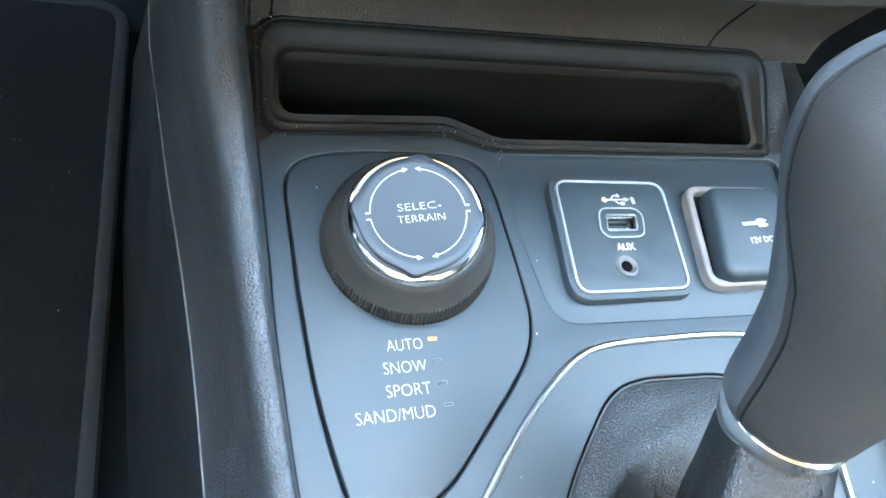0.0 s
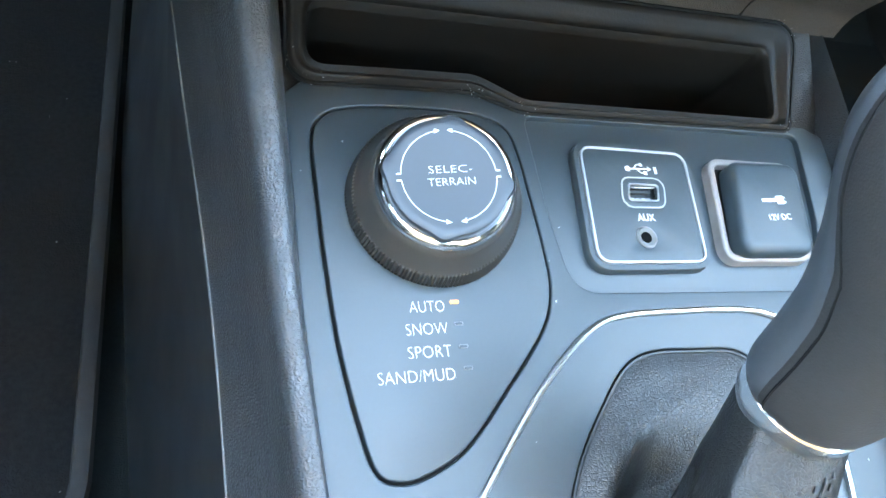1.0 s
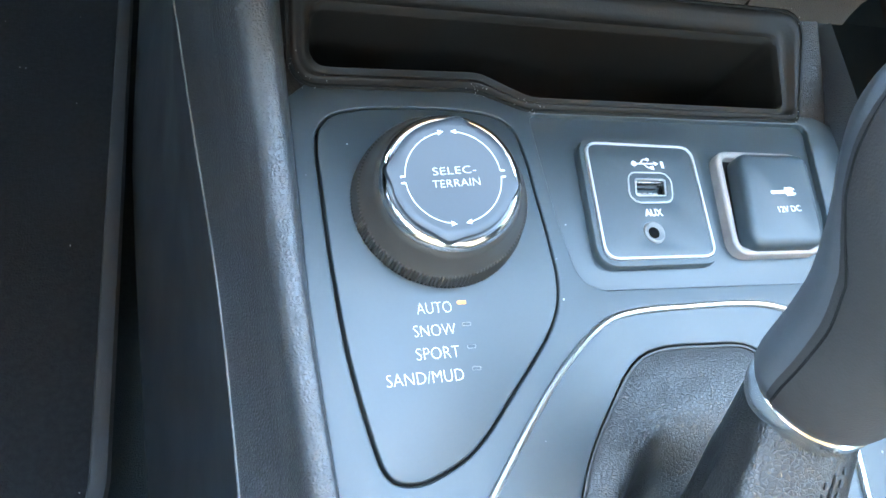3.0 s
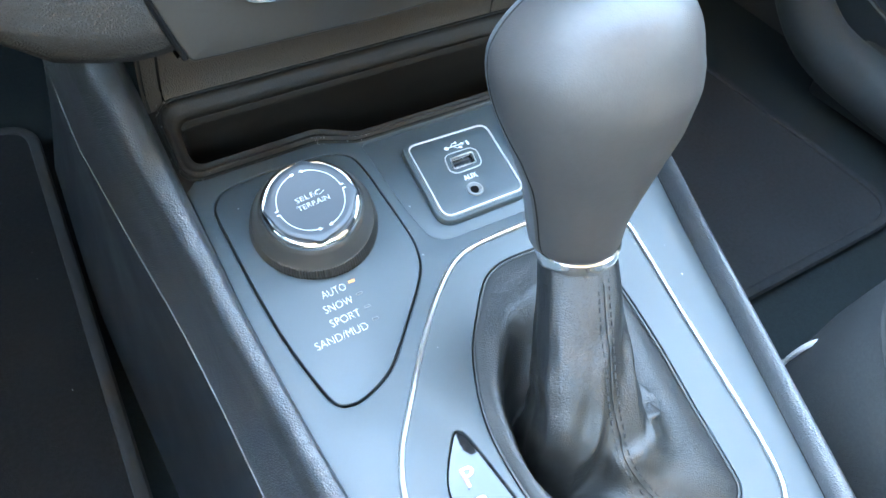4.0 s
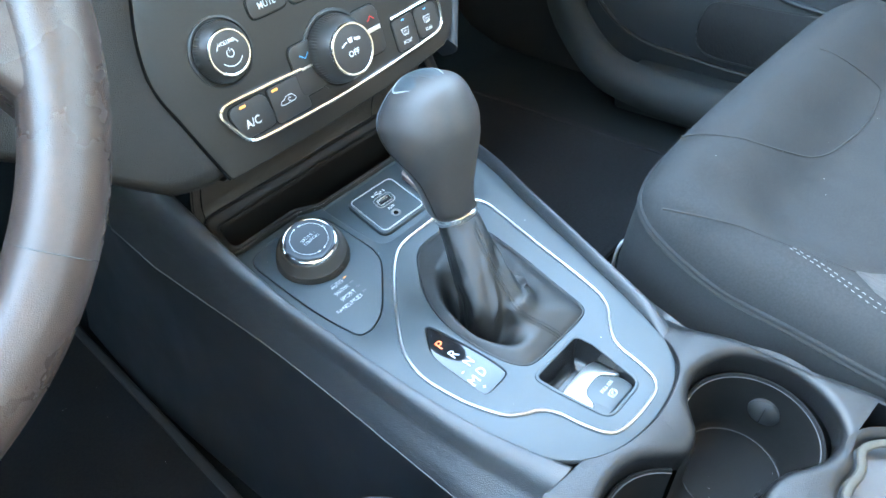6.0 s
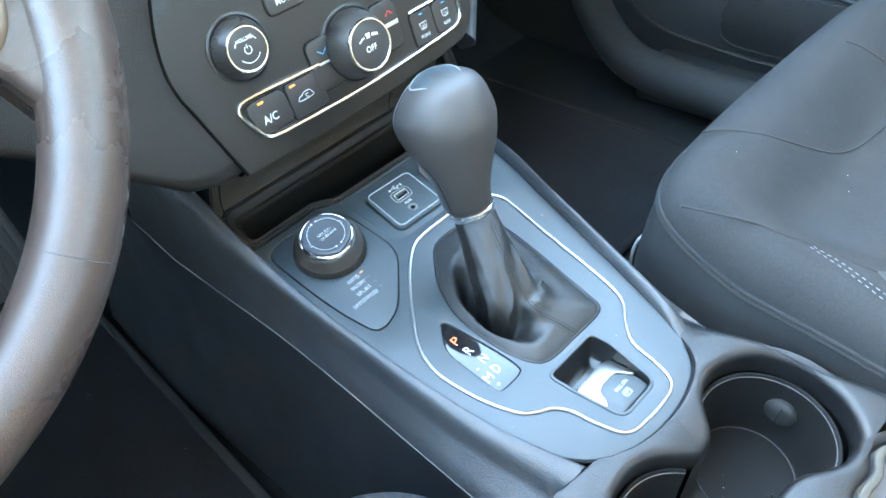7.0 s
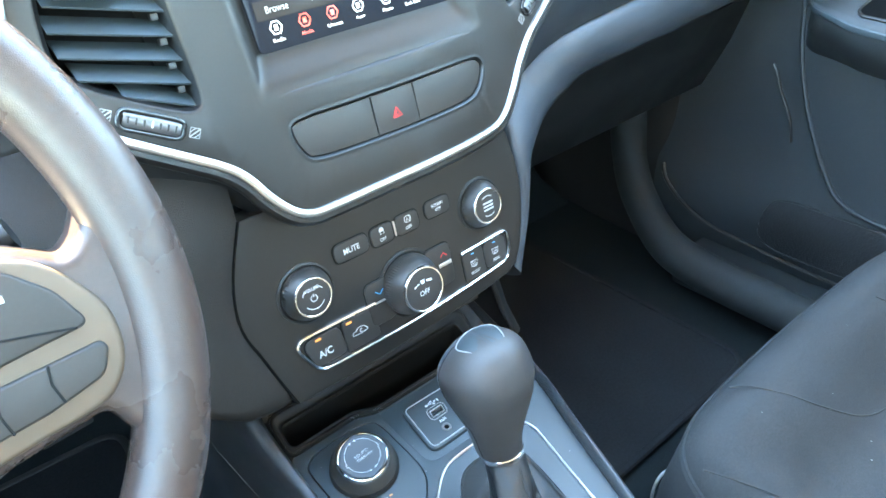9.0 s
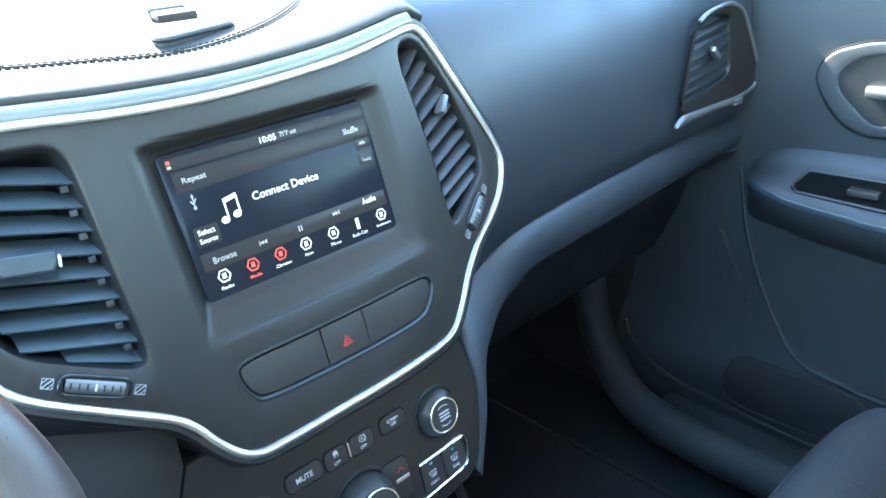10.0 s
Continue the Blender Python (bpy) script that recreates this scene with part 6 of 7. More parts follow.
# ---- sensor vent on the top pad ----
tv = thing("top_speaker_vent", (0.02, 0.29, 0.49), "small dark sensor vent set in the dashboard top", "vent")
TV = Matrix.Translation((0.070, 0.262, pad_z(0.07, 0.262) + 0.0005)) @ pose(0, 0, 0, 4, 0, 0)
TVO = rounded([(-0.034, -0.044), (0.031, -0.030), (0.030, 0.048), (-0.010, 0.036)], 0.008)
TVI = rounded([(-0.018, -0.010), (0.018, -0.012), (0.022, 0.024), (-0.008, 0.024)], 0.005)
part("frame", plate(TVO, [TVI], 0.003, 0.010, 0.0015, where=lambda x, y, h: TV @ Vector((x, y, h))), DASHTOP, tv)
part("joint", tube([TV @ Vector((p.x, p.y, 0.0005)) for p in inset(TVO, -0.0006)], 0.0010, 6, True), PIT, tv)
part("well", plate(TVI, (), -0.001, 0.003, 0.0003, where=lambda x, y, h: TV @ Vector((x, y, h))), HOLE, tv)
for y in (0.001,):
    part("slat", block(-0.013, 0.016, y - 0.0060, y + 0.0060, -0.002, 0.0065, 0.001, m=TV), BUTTON, tv)

# ================= steering wheel =================
ANG = radians(29.77)
WM = Matrix.Translation((-0.3170, 0.0112, 0.3211)) @ Matrix(((1, 0, 0), (0, math.sin(ANG), -math.cos(ANG)), (0, math.cos(ANG), math.sin(ANG)))).to_4x4()
wheel = thing("steering_wheel", (-0.3170, 0.0, 0.30), "grey leather steering wheel with satin silver spoke trim", "steering wheel")
bm = bmesh.new()
rows = []
for i in range(128):
    a = 2 * math.pi * i / 128
    row = []
    for j in range(20):
        b = 2 * math.pi * j / 20
        rr = 0.0168 * (1 + 0.05 * math.cos(2 * b))
        row.append(WM @ Vector(((0.1896 + rr * math.cos(b)) * math.cos(a), (0.1896 + rr * math.cos(b)) * math.sin(a), rr * 1.12 * math.sin(b))))
    rows.append(row)
rows.append(rows[0])
loft(rows, closed=True, bm=bm)
bmesh.ops.remove_doubles(bm, verts=bm.verts[:], dist=1e-6)
part("rim", bm, WHEELSKIN, wheel, "worn grey leather rim", smooth=80)
for deg in (-44.5, 224.5, 42, 138):
    a = radians(deg)
    part("rim_seam", tube([WM @ Vector(((0.1896 + 0.0173 * math.cos(b)) * math.cos(a), (0.1896 + 0.0173 * math.cos(b)) * math.sin(a), 0.0182 * math.sin(b))) for b in [2 * math.pi * j / 20 for j in range(20)]], 0.00035, 5, True), MESHCLOTH, wheel)


def wm(flip):
    return lambda x, y, h: WM @ Vector((x * flip, y, h))


for flip in (1, -1):
    part("spoke", plate(smooth_line([(0.045, 0.045), (0.100, 0.036), (0.138, 0.0215), (0.152, 0.0140), (0.160, 0.0100), (0.168, 0.015), (0.182, 0.028), (0.188, -0.030), (0.184, -0.075), (0.172, -0.100), (0.160, -0.086), (0.1535, -0.070), (0.1480, -0.0612), (0.135, -0.0620), (0.110, -0.0645), (0.045, -0.070)], 4), (), 0.0095, 0.046, 0.0075, where=wm(flip)), WHEELSKIN, wheel, "leather covered spoke", smooth=60)
    part("spoke_trim", plate(smooth_line([(0.060, 0.034), (0.105, 0.030), (0.138, 0.0175), (0.1504, 0.0100), (0.1607, -0.0039), (0.1668, -0.0185), (0.1660, -0.0360), (0.1590, -0.0490), (0.148, -0.0556), (0.126, -0.0578), (0.100, -0.0600), (0.060, -0.062)], 4), (), 0.0125, 0.010, 0.0030, where=wm(flip)), SPOKETRIM, wheel, "satin silver trim frame", smooth=60)
    part("button_pad", plate(rounded([(0.062, 0.029), (0.110, 0.0235), (0.1369, 0.0130), (0.1503, -0.0016), (0.1578, -0.0200), (0.062, -0.0252)], [0.004, 0.02, 0.02, 0.02, 0.0035, 0.003], 5), (), 0.0148, 0.006, 0.0018, where=wm(flip)), BUTTON, wheel, "black upper button pad", smooth=50)
    part("button_pad", plate(rounded([(0.062, -0.0335), (0.118, -0.0292), (0.1580, -0.0285), (0.1600, -0.0325), (0.1545, -0.0432), (0.130, -0.0482), (0.062, -0.0530)], [0.003, 0.01, 0.004, 0.004, 0.008, 0.01, 0.003], 5), (), 0.0146, 0.006, 0.0018, where=wm(flip)), BUTTON, wheel, "black lower button pad", smooth=50)
    part("pad_joint", tube([WM @ Vector((flip * x, y, 0.0150)) for x, y in ((0.072, 0.002), (0.092, 0.003), (0.106, -0.002), (0.118, -0.010), (0.152, -0.0195))], 0.0006, 5), PIT, wheel)
    part("pad_joint", tube([WM @ Vector((flip * x, y, 0.0148)) for x, y in ((0.136, -0.0290), (0.1345, -0.037), (0.1360, -0.0462))], 0.0006, 5), PIT, wheel)
    part("pad_joint", tube([WM @ Vector((flip * x, y, 0.0148)) for x, y in ((0.1155, -0.0296), (0.1135, -0.040), (0.1150, -0.0492))], 0.0006, 5), PIT, wheel)
    m = WM @ pose(flip * 0.128, 0.003, 0.0150)
    part("lettering", stroke([(-0.005, 0), (0.005, 0)], 0.0030, m), PRINT, wheel)
part("hub", lathe([(0.082, -0.012), (0.084, 0.000), (0.080, 0.012), (0.068, 0.022), (0.045, 0.028), (0.0001, 0.030)], WM, 56, wobble=lambda a, h: 1 - 0.10 * math.cos(2 * a) ** 2), GRAIN, wheel, "grained hub cover", smooth=70)
part("lower_spoke", plate(smooth_line([(-0.035, -0.06), (0.035, -0.06), (0.030, -0.12), (0.036, -0.172), (0.0, -0.180), (-0.036, -0.172), (-0.030, -0.12)], 4), (), 0.006, 0.018, 0.005, where=wm(1)), SILVER, wheel, smooth=60)
column = thing("steering_column", (-0.3134, 0.12, 0.25), "grained black steering column shroud with stalk", "steering column")
part("shroud", loft([[WM @ Vector((0.075 * s * math.cos(a), 0.065 * s * math.sin(a) - 0.005, h)) for a in [2 * math.pi * j / 32 for j in range(32)]] for s, h in ((0.8, -0.035), (1.0, -0.05), (1.05, -0.10), (1.1, -0.20), (1.1, -0.30))], closed=True, caps=True), GRAIN, column, smooth=60)
part("stalk", tube([WM @ Vector(p) for p in ((0.07, 0.005, -0.075), (0.11, 0.012, -0.070), (0.150, 0.022, -0.062))], 0, 12, squash=(0.010, 0.008)), BLACK, column, "black wiper stalk")

cluster = thing("instrument_cluster", (-0.31, 0.22, 0.36), "hooded instrument cluster with dark dials", "instrument cluster")
part("hood", loft([[Vector((-0.3134 + r * 0.160 * math.cos(a), y, 0.372 + r * 0.075 * math.sin(a))) for a in [math.pi * j / 24 for j in range(25)]] for r, y in ((1.06, 0.36), (1.05, 0.26), (1.02, 0.215), (0.98, 0.210), (0.94, 0.220), (0.92, 0.26))]), DASHTOP, cluster, "grained sunlit hood", smooth=70)
part("face", plate(smooth_line([(-0.50, 0.385), (-0.45, 0.44), (-0.3134, 0.475), (-0.175, 0.44), (-0.13, 0.385), (-0.20, 0.35), (-0.43, 0.35)], 5), (), 0, 0.004, 0.001, where=lambda x, z, h: Vector((x, 0.235 + 0.25 * (z - 0.4) - h, z))), BLACK, cluster)
for x in (-0.40, -0.225):
    part("dial_ring", tube([(x + 0.040 * math.cos(a), 0.230 + 0.25 * 0.040 * math.sin(a) * 0.9, 0.405 + 0.040 * math.sin(a)) for a in [2 * math.pi * j / 40 for j in range(40)]], 0.003, 6, True), SILVER, cluster)

# ---- accelerator pedal ----
pedal = thing("accelerator_pedal", (-0.165, 0.44, -0.23), "ribbed black accelerator pedal", "pedal")
PM = Matrix.Translation((-0.176, 0.425, -0.115)) @ pose(0, 0, 0, 62, 4, 8)
part("pad", block(-0.030, 0.030, -0.075, 0.075, -0.006, 0.004, 0.004, m=PM), PEDAL, pedal)
for i in range(5):
    x = -0.022 + 0.011 * i
    part("rib", block(x - 0.0035, x + 0.0035, -0.070, 0.070, 0.003, 0.008, 0.0015, m=PM), PEDAL, pedal)
part("arm", tube([PM @ Vector((0, 0.05, -0.006)), (-0.17, 0.53, -0.02), (-0.17, 0.55, 0.12)], 0.008, 8), BLACK, pedal)

# ================= seats =================
SEATLINE = smooth_line([(0.186, -0.30), (0.186, -0.21), (0.190, -0.165), (0.203, -0.138), (0.232, -0.120), (0.290, -0.111), (0.430, -0.109), (0.570, -0.113), (0.640, -0.124), (0.672, -0.150), (0.682, -0.21), (0.684, -0.30), (0.684, -0.56), (0.660, -0.62), (0.435, -0.63), (0.212, -0.62), (0.188, -0.56)], 8)


def ramp(v, a, b):
    k = min(1.0, max(0.0, (v - a) / (b - a)))
    return k * k * (3 - 2 * k)


def cushion_top(x, y, left, right, front, high):
    """Height of the cushion's top: bolsters at the sides, a flat front, a lower middle."""
    e = min(x - left, right - x)
    z = 0.0195 - 0.024 * ramp(e, 0.030, 0.100)
    k = 1 - ramp(front - y, 0.05, 0.125)
    return z + (0.0185 - z) * k + high(y) + 0.0016 * noise.noise(Vector((x * 14, y * 14, 3))) + 0.0007 * noise.noise(Vector((x * 45, y * 45, 8)))


def cushion(line, high):
    """Seat cushion: rings from the skirt in to the middle; high(y) lifts the top."""
    c = Vector((sum(p.x for p in line) / len(line), sum(p.y for p in line) / len(line)))
    left, right, front = min(p.x for p in line), max(p.x for p in line), max(p.y for p in line)
    rows = []
    for d, h in ((0.004, -0.190), (0.0, -0.120), (-0.003, -0.075), (-0.001, -0.045), (0.0015, -0.022), (0.0032, -0.0165), (0.0036, -0.0130), (0.006, -0.006), (0.011, 0.004), (0.022, 0.014)):
        row = []
        for p in inset(line, d):
            lift = high(p.y) * min(1.0, max(0.0, (h + 0.12) / 0.10))
            row.append(Vector((p.x, p.y, h + lift + 0.0016 * noise.noise(Vector((p.x * 14, p.y * 14, h * 20))))))
        rows.append(row)
    rim = inset(line, 0.036)
    for i in range(36):
        ring = [p.lerp(c, i / 36) for p in rim]
        rows.append([Vector((p.x, p.y, cushion_top(p.x, p.y, left, right, front, high))) for p in ring])
    return rows


def seat_high(y):
    return 0.026 - 0.018 * ramp(-y, 0.13, 0.24)


pseat = thing("passenger_seat", (0.435, -0.36, -0.26), "dark grey cloth passenger seat cushion with pale stitching", "seat", "front seats")
PC = cushion(SEATLINE, seat_high)
part("cushion", loft(PC, closed=True, caps=True), FABRIC, pseat, "grey-black cloth cushion", smooth=80)
part("piping_groove", tube([p + Vector((0, 0, -0.0030)) for p in PC[5]], 0.0026, 6, True), DARKTHREAD, pseat)
part("piping", tube([p + Vector((0, 0, 0.0010)) for p in PC[5]], 0.0022, 8, True), FABRIC, pseat, "corded seam round the cushion")


def seat_z(x, y):
    return cushion_top(x, y, min(p.x for p in SEATLINE), max(p.x for p in SEATLINE), max(p.y for p in SEATLINE), seat_high)


for pts in (((0.1875, -0.1600), (0.1930, -0.1670), (0.2077, -0.1870), (0.2220, -0.2094), (0.2313, -0.2298), (0.2380, -0.2500), (0.2440, -0.2750), (0.2482, -0.2927), (0.2600, -0.34), (0.28, -0.45)), ((0.2748, -0.1272), (0.2899, -0.1376), (0.3076, -0.1579), (0.3298, -0.1812), (0.3538, -0.2006), (0.3699, -0.2116), (0.3899, -0.2203), (0.4190, -0.2250), (0.4651, -0.2290), (0.5184, -0.2225), (0.5293, -0.2106), (0.5149, -0.1835), (0.4980, -0.1560))):
    soft = smooth_line([(x, y, 0) for x, y in pts], 5, False)
    line = [(p.x, p.y, seat_z(p.x, p.y) + 0.0001) for p in soft]
    part("seam", tube(line, 0.0009, 6), DARKTHREAD, pseat)
for pts in (((0.2322, -0.2477), (0.2278, -0.2622), (0.2240, -0.2762), (0.2149, -0.3038), (0.2104, -0.3249), (0.206, -0.36), (0.205, -0.42)), ((0.2360, -0.2490), (0.2323, -0.2660), (0.2290, -0.2780), (0.2210, -0.3020), (0.2155, -0.3249), (0.211, -0.36), (0.210, -0.42))):
    soft = smooth_line([(x, y, 0) for x, y in pts], 8, False)
    line = even([Vector((p.x, p.y, seat_z(p.x, p.y) + 0.0004)) for p in soft], 121)
    for i in range(0, 120, 4):
        part("stitch", tube(line[i : i + 3], 0.00034, 5), THREAD, pseat)
mesh_rows = []
for i in range(15):
    y = -0.2935 - 0.009 * i
    x0, x1 = cubic(-y, [(0.293, 0.247), (0.309, 0.228), (0.323, 0.2215), (0.36, 0.216), (0.45, 0.216)]), cubic(-y, [(0.293, 0.249), (0.309, 0.272), (0.323, 0.30), (0.36, 0.36), (0.45, 0.46)])
    mesh_rows.append([Vector((x0 + (x1 - x0) * k, y, seat_z(x0 + (x1 - x0) * k, y) + 0.0010)) for k in [j / 16 for j in range(17)]])
part("mesh_insert", loft(mesh_rows), MESHCLOTH, pseat, "pale mesh cloth insert", smooth=80)
part("pedestal", block(0.24, 0.63, -0.58, -0.20, -0.275, -0.10, 0.02), BLACK, pseat)

dseat = thing("driver_seat", (-0.32, -0.36, -0.26), "dark cloth driver seat cushion edge", "seat", "front seats")
DLINE = smooth_line([(-0.072, -0.40), (-0.0735, -0.26), (-0.0770, -0.205), (-0.0860, -0.165), (-0.1060, -0.136), (-0.1400, -0.116), (-0.2000, -0.104), (-0.3200, -0.100), (-0.4400, -0.104), (-0.5300, -0.13), (-0.566, -0.20), (-0.57, -0.40), (-0.54, -0.60), (-0.32, -0.63), (-0.10, -0.60)], 8)
DC = cushion(list(reversed(DLINE)), lambda y: 0.0)
part("cushion", loft(DC, closed=True, caps=True), FABRIC, dseat, "grey-black cloth cushion", smooth=80)
part("piping", tube([p + Vector((0, 0, 0.0006)) for p in DC[5]], 0.0016, 6, True), FABRIC, dseat)
part("pedestal", block(-0.52, -0.13, -0.58, -0.20, -0.275, -0.10, 0.02), BLACK, dseat)

for ob, x0, x1 in ((pseat, 0.20, 0.67), (dseat, -0.56, -0.09)):
    rows = []
    for z, y, thick, trim in ((0.00, -0.62, 0.055, 0.0), (0.10, -0.645, 0.06, -0.004), (0.25, -0.68, 0.06, 0.0), (0.42, -0.715, 0.055, 0.02), (0.52, -0.735, 0.045, 0.06), (0.56, -0.745, 0.02, 0.10)):
        ring = rounded([(x0 + trim, y + thick), (x1 - trim, y + thick), (x1 - trim, y - thick), (x0 + trim, y - thick)], 0.04, 5)
        rows.append([Vector((p.x, p.y, z)) for p in ring])
    part("backrest", loft(rows, closed=True, caps=True), FABRIC, ob, "grey-black cloth backrest", smooth=70)
    c = (x0 + x1) / 2
    rows = []
    for z, w in ((0.60, 0.09), (0.62, 0.12), (0.70, 0.13), (0.76, 0.12), (0.79, 0.08)):
        rows.append([Vector((p.x, p.y, z)) for p in rounded([(c - w, -0.72), (c + w, -0.72), (c + w, -0.80), (c - w, -0.80)], 0.03, 5)])
    part("headrest", loft(rows, closed=True, caps=True), FABRIC, ob, smooth=70)
    for dx in (-0.06, 0.06):
        part("headrest_post", tube([(c + dx, -0.752, 0.54), (c + dx, -0.758, 0.64)], 0.006, 8), STEEL, ob)

wire = thing("seat_cable", (0.185, -0.09, -0.06), "thin grey cable loop between seat and console", "cable")
part("cable", tube(smooth_line([(0.262, -0.135, -0.085), (0.246, -0.124, -0.058), (0.234, -0.118, -0.054), (0.226, -0.116, -0.062), (0.225, -0.116, -0.085), (0.230, -0.118, -0.12), (0.24, -0.12, -0.24)], 6, False), 0.0016, 7), GREYMARK, wire)

# ================= floor, doors and shell (in the car's own frame) =================
floor = whole("floor", block(-0.735, 0.855, -1.65, 1.0, -0.05, 0.0, 0.004), CARPET, "dark carpeted car floor", "floor", "structure", local=False)
ROOTS_TOE = bmesh.new()
loft([[Vector((x, y, z)) for y, z in ((0.50, 0.001), (0.58, 0.03), (0.68, 0.12), (0.78, 0.26), (0.84, 0.45), (0.86, 0.72))] for x in (-0.70, -0.40, -0.12, 0.25, 0.50, 0.80)], bm=ROOTS_TOE)
whole("toe_board", ROOTS_TOE, CARPET, "dark carpeted toe board under the dashboard", "floor", "structure", local=False, smooth=70)
mat_thing = thing("floor_mat", (-0.33, 0.25, 0.0), "dark carpet floor mat with bound edge", "floor mat", local=False)
MATLINE = rounded([(-0.56, 0.00), (-0.131, 0.00), (-0.124, 0.30), (-0.119, 0.52), (-0.55, 0.54)], 0.03, 6)
part("mat", plate(MATLINE, (), 0.014, 0.012, 0.004, where=flat), MAT, mat_thing)
part("binding", tube([(p.x, p.y, 0.0125) for p in MATLINE], 0, 8, True, squash=(0.006, 0.0045)), RUBBER, mat_thing, "bound black edge")
pmat = thing("floor_mat", (0.45, 0.25, 0.0), "dark carpet floor mat with bound edge", "floor mat", local=False)
PMLINE = rounded([(0.26, 0.00), (0.62, 0.00), (0.62, 0.52), (0.25, 0.54)], 0.04, 6)
part("mat", plate(PMLINE, (), 0.014, 0.012, 0.004), MAT, pmat)
part("binding", tube([(p.x, p.y, 0.0125) for p in PMLINE], 0, 8, True, squash=(0.006, 0.0045)), MAT, pmat, "bound black edge")

door = thing("door_1", (0.78, -0.2, 0.02), "dark grey passenger door panel with armrest and pull handle", "door", kind="structure", local=False)


def door_x(y, z):
    """Inner skin of the door: bulges at the waist, tucked in below."""
    return 0.806 - 0.008 * math.exp(-((z - 0.60) / 0.10) ** 2) - 0.020 * math.exp(-((z - 0.12) / 0.08) ** 2)


part("skin", loft([[Vector((door_x(y, z), y, z)) for z in [0.02 + 0.77 * k / 24 for k in range(25)]] for y in [-1.0 + 1.30 * k / 16 for k in range(17)]]), DOORSKIN, door, "grained door skin", smooth=80)
part("front_post", loft([[Vector((0.82, 0.60, z)), Vector((0.800, 0.42, z)), Vector((0.794, 0.30, z)), Vector((0.812, 0.27, z))] for z in (0.0, 0.2, 0.4, 0.6, 0.80)]), GRAIN, door, smooth=70)
TRIMLINE = [(0.112, 0.475), (0.107, 0.452), (0.096, 0.388), (0.067, 0.306), (0.022, 0.227), (-0.014, 0.198), (-0.069, 0.189), (-0.118, 0.184), (-0.35, 0.18), (-0.7, 0.18)]
TRIMSOFT = smooth_line([(y, z, 0) for y, z in TRIMLINE], 5, False)
part("insert_edge", tube([(door_x(p.x, p.y) - 0.004, p.x, p.y) for p in TRIMSOFT], 0.0036, 7), DOORSKIN, door, "raised edge of the door insert")
part("insert", loft([[Vector((door_x(p.x + (-0.7 - p.x) * t, p.y) - 0.003, p.x + (-0.7 - p.x) * t, p.y)) for t in [k / 10 for k in range(11)]] for p in TRIMSOFT[:30]]), DOORSKIN, door, smooth=70)
SPEAKER = smooth_line([(0.098, 0.118), (0.093, 0.160), (0.070, 0.178), (0.0, 0.180), (-0.08, 0.178), (-0.11, 0.15), (-0.10, 0.11), (-0.04, 0.094), (0.03, 0.092), (0.08, 0.096)], 4)
part("speaker_grille", plate(SPEAKER, (), 0.005, 0.004, 0.0015, where=lambda y, z, h: Vector((door_x(y, z) - h, y, z))), NET, door, "black speaker mesh")
part("speaker_edge", tube([(door_x(p.x, p.y) - 0.004, p.x, p.y) for p in SPEAKER], 0.0018, 7, True), BLACK, door)
part("lower_edge", tube([(door_x(p.x, p.y) - 0.004, p.x, p.y) for p in smooth_line([(0.285, 0.17, 0), (0.268, 0.139, 0), (0.200, 0.0955, 0), (0.0995, 0.0812, 0), (-0.0006, 0.0749, 0), (-0.3, 0.070, 0), (-0.9, 0.070, 0)], 5, False)], 0.0034, 7), DASH, door, "pale lower edge of the door panel")
part("pocket_crease", tube([(door_x(p.x, p.y) - 0.001, p.x, p.y) for p in smooth_line([(0.136, 0.372, 0), (0.129, 0.362, 0), (0.118, 0.337, 0), (0.096, 0.296, 0), (0.088, 0.265, 0)], 5, False)], 0, 7, squash=(0.0025, 0.0022)), DASH, door)
ARM = [(0.097, 0.478, 0.472, 0.797), (0.090, 0.488, 0.472, 0.780), (0.078, 0.498, 0.471, 0.757), (0.062, 0.505, 0.470, 0.744), (0.040, 0.510, 0.466, 0.738), (0.012, 0.512, 0.460, 0.735), (-0.056, 0.514, 0.454, 0.735), (-0.098, 0.514, 0.451, 0.735), (-0.3, 0.516, 0.451, 0.735), (-0.9, 0.515, 0.45, 0.735)]
ARMSOFT = smooth_line(ARM, 5, False)
part("armrest", loft([[Vector((0.806, y, top + 0.004)), Vector((0.798, y, top)), Vector((0.790, y, top - 0.010)), Vector((0.782, y, top - 0.017)), Vector((0.776, y, top - 0.020)), Vector((0.780 + (edge_x - 0.780) * 0.5, y, (top - 0.020) * 0.55 + edge * 0.45 + 0.002)), Vector((0.780 + (edge_x - 0.780) * 0.8, y, (top - 0.020) * 0.2 + edge * 0.8 + 0.006)), Vector((edge_x + 0.002, y, edge + 0.007)), Vector((edge_x, y, edge)), Vector((edge_x + 0.002, y, edge - 0.012)), Vector((edge_x + (0.806 - edge_x) * 0.2, y, edge - 0.030)), Vector((edge_x + (0.806 - edge_x) * 0.5, y, edge - 0.052)), Vector((0.806, y, edge - 0.075))] for y, top, edge, edge_x in ARMSOFT]), DOORSKIN, door, "padded armrest", smooth=70)
part("armrest_trim", tube([(ex - 0.0005, y, e + 0.001) for y, top, e, ex in ARMSOFT[6:]], 0, 8, squash=(0.0022, 0.0045)), PANEL, door, "satin armrest edge")


def armtop(x, y, h):
    """The sloping top of the armrest."""
    row = cubic(-y, [(-q[0], q[1]) for q in ARM]), cubic(-y, [(-q[0], q[2]) for q in ARM])
    return Vector((x, y, row[0] - 0.020 + (row[1] + 0.022 - row[0]) * (0.780 - x) / 0.045 + h))


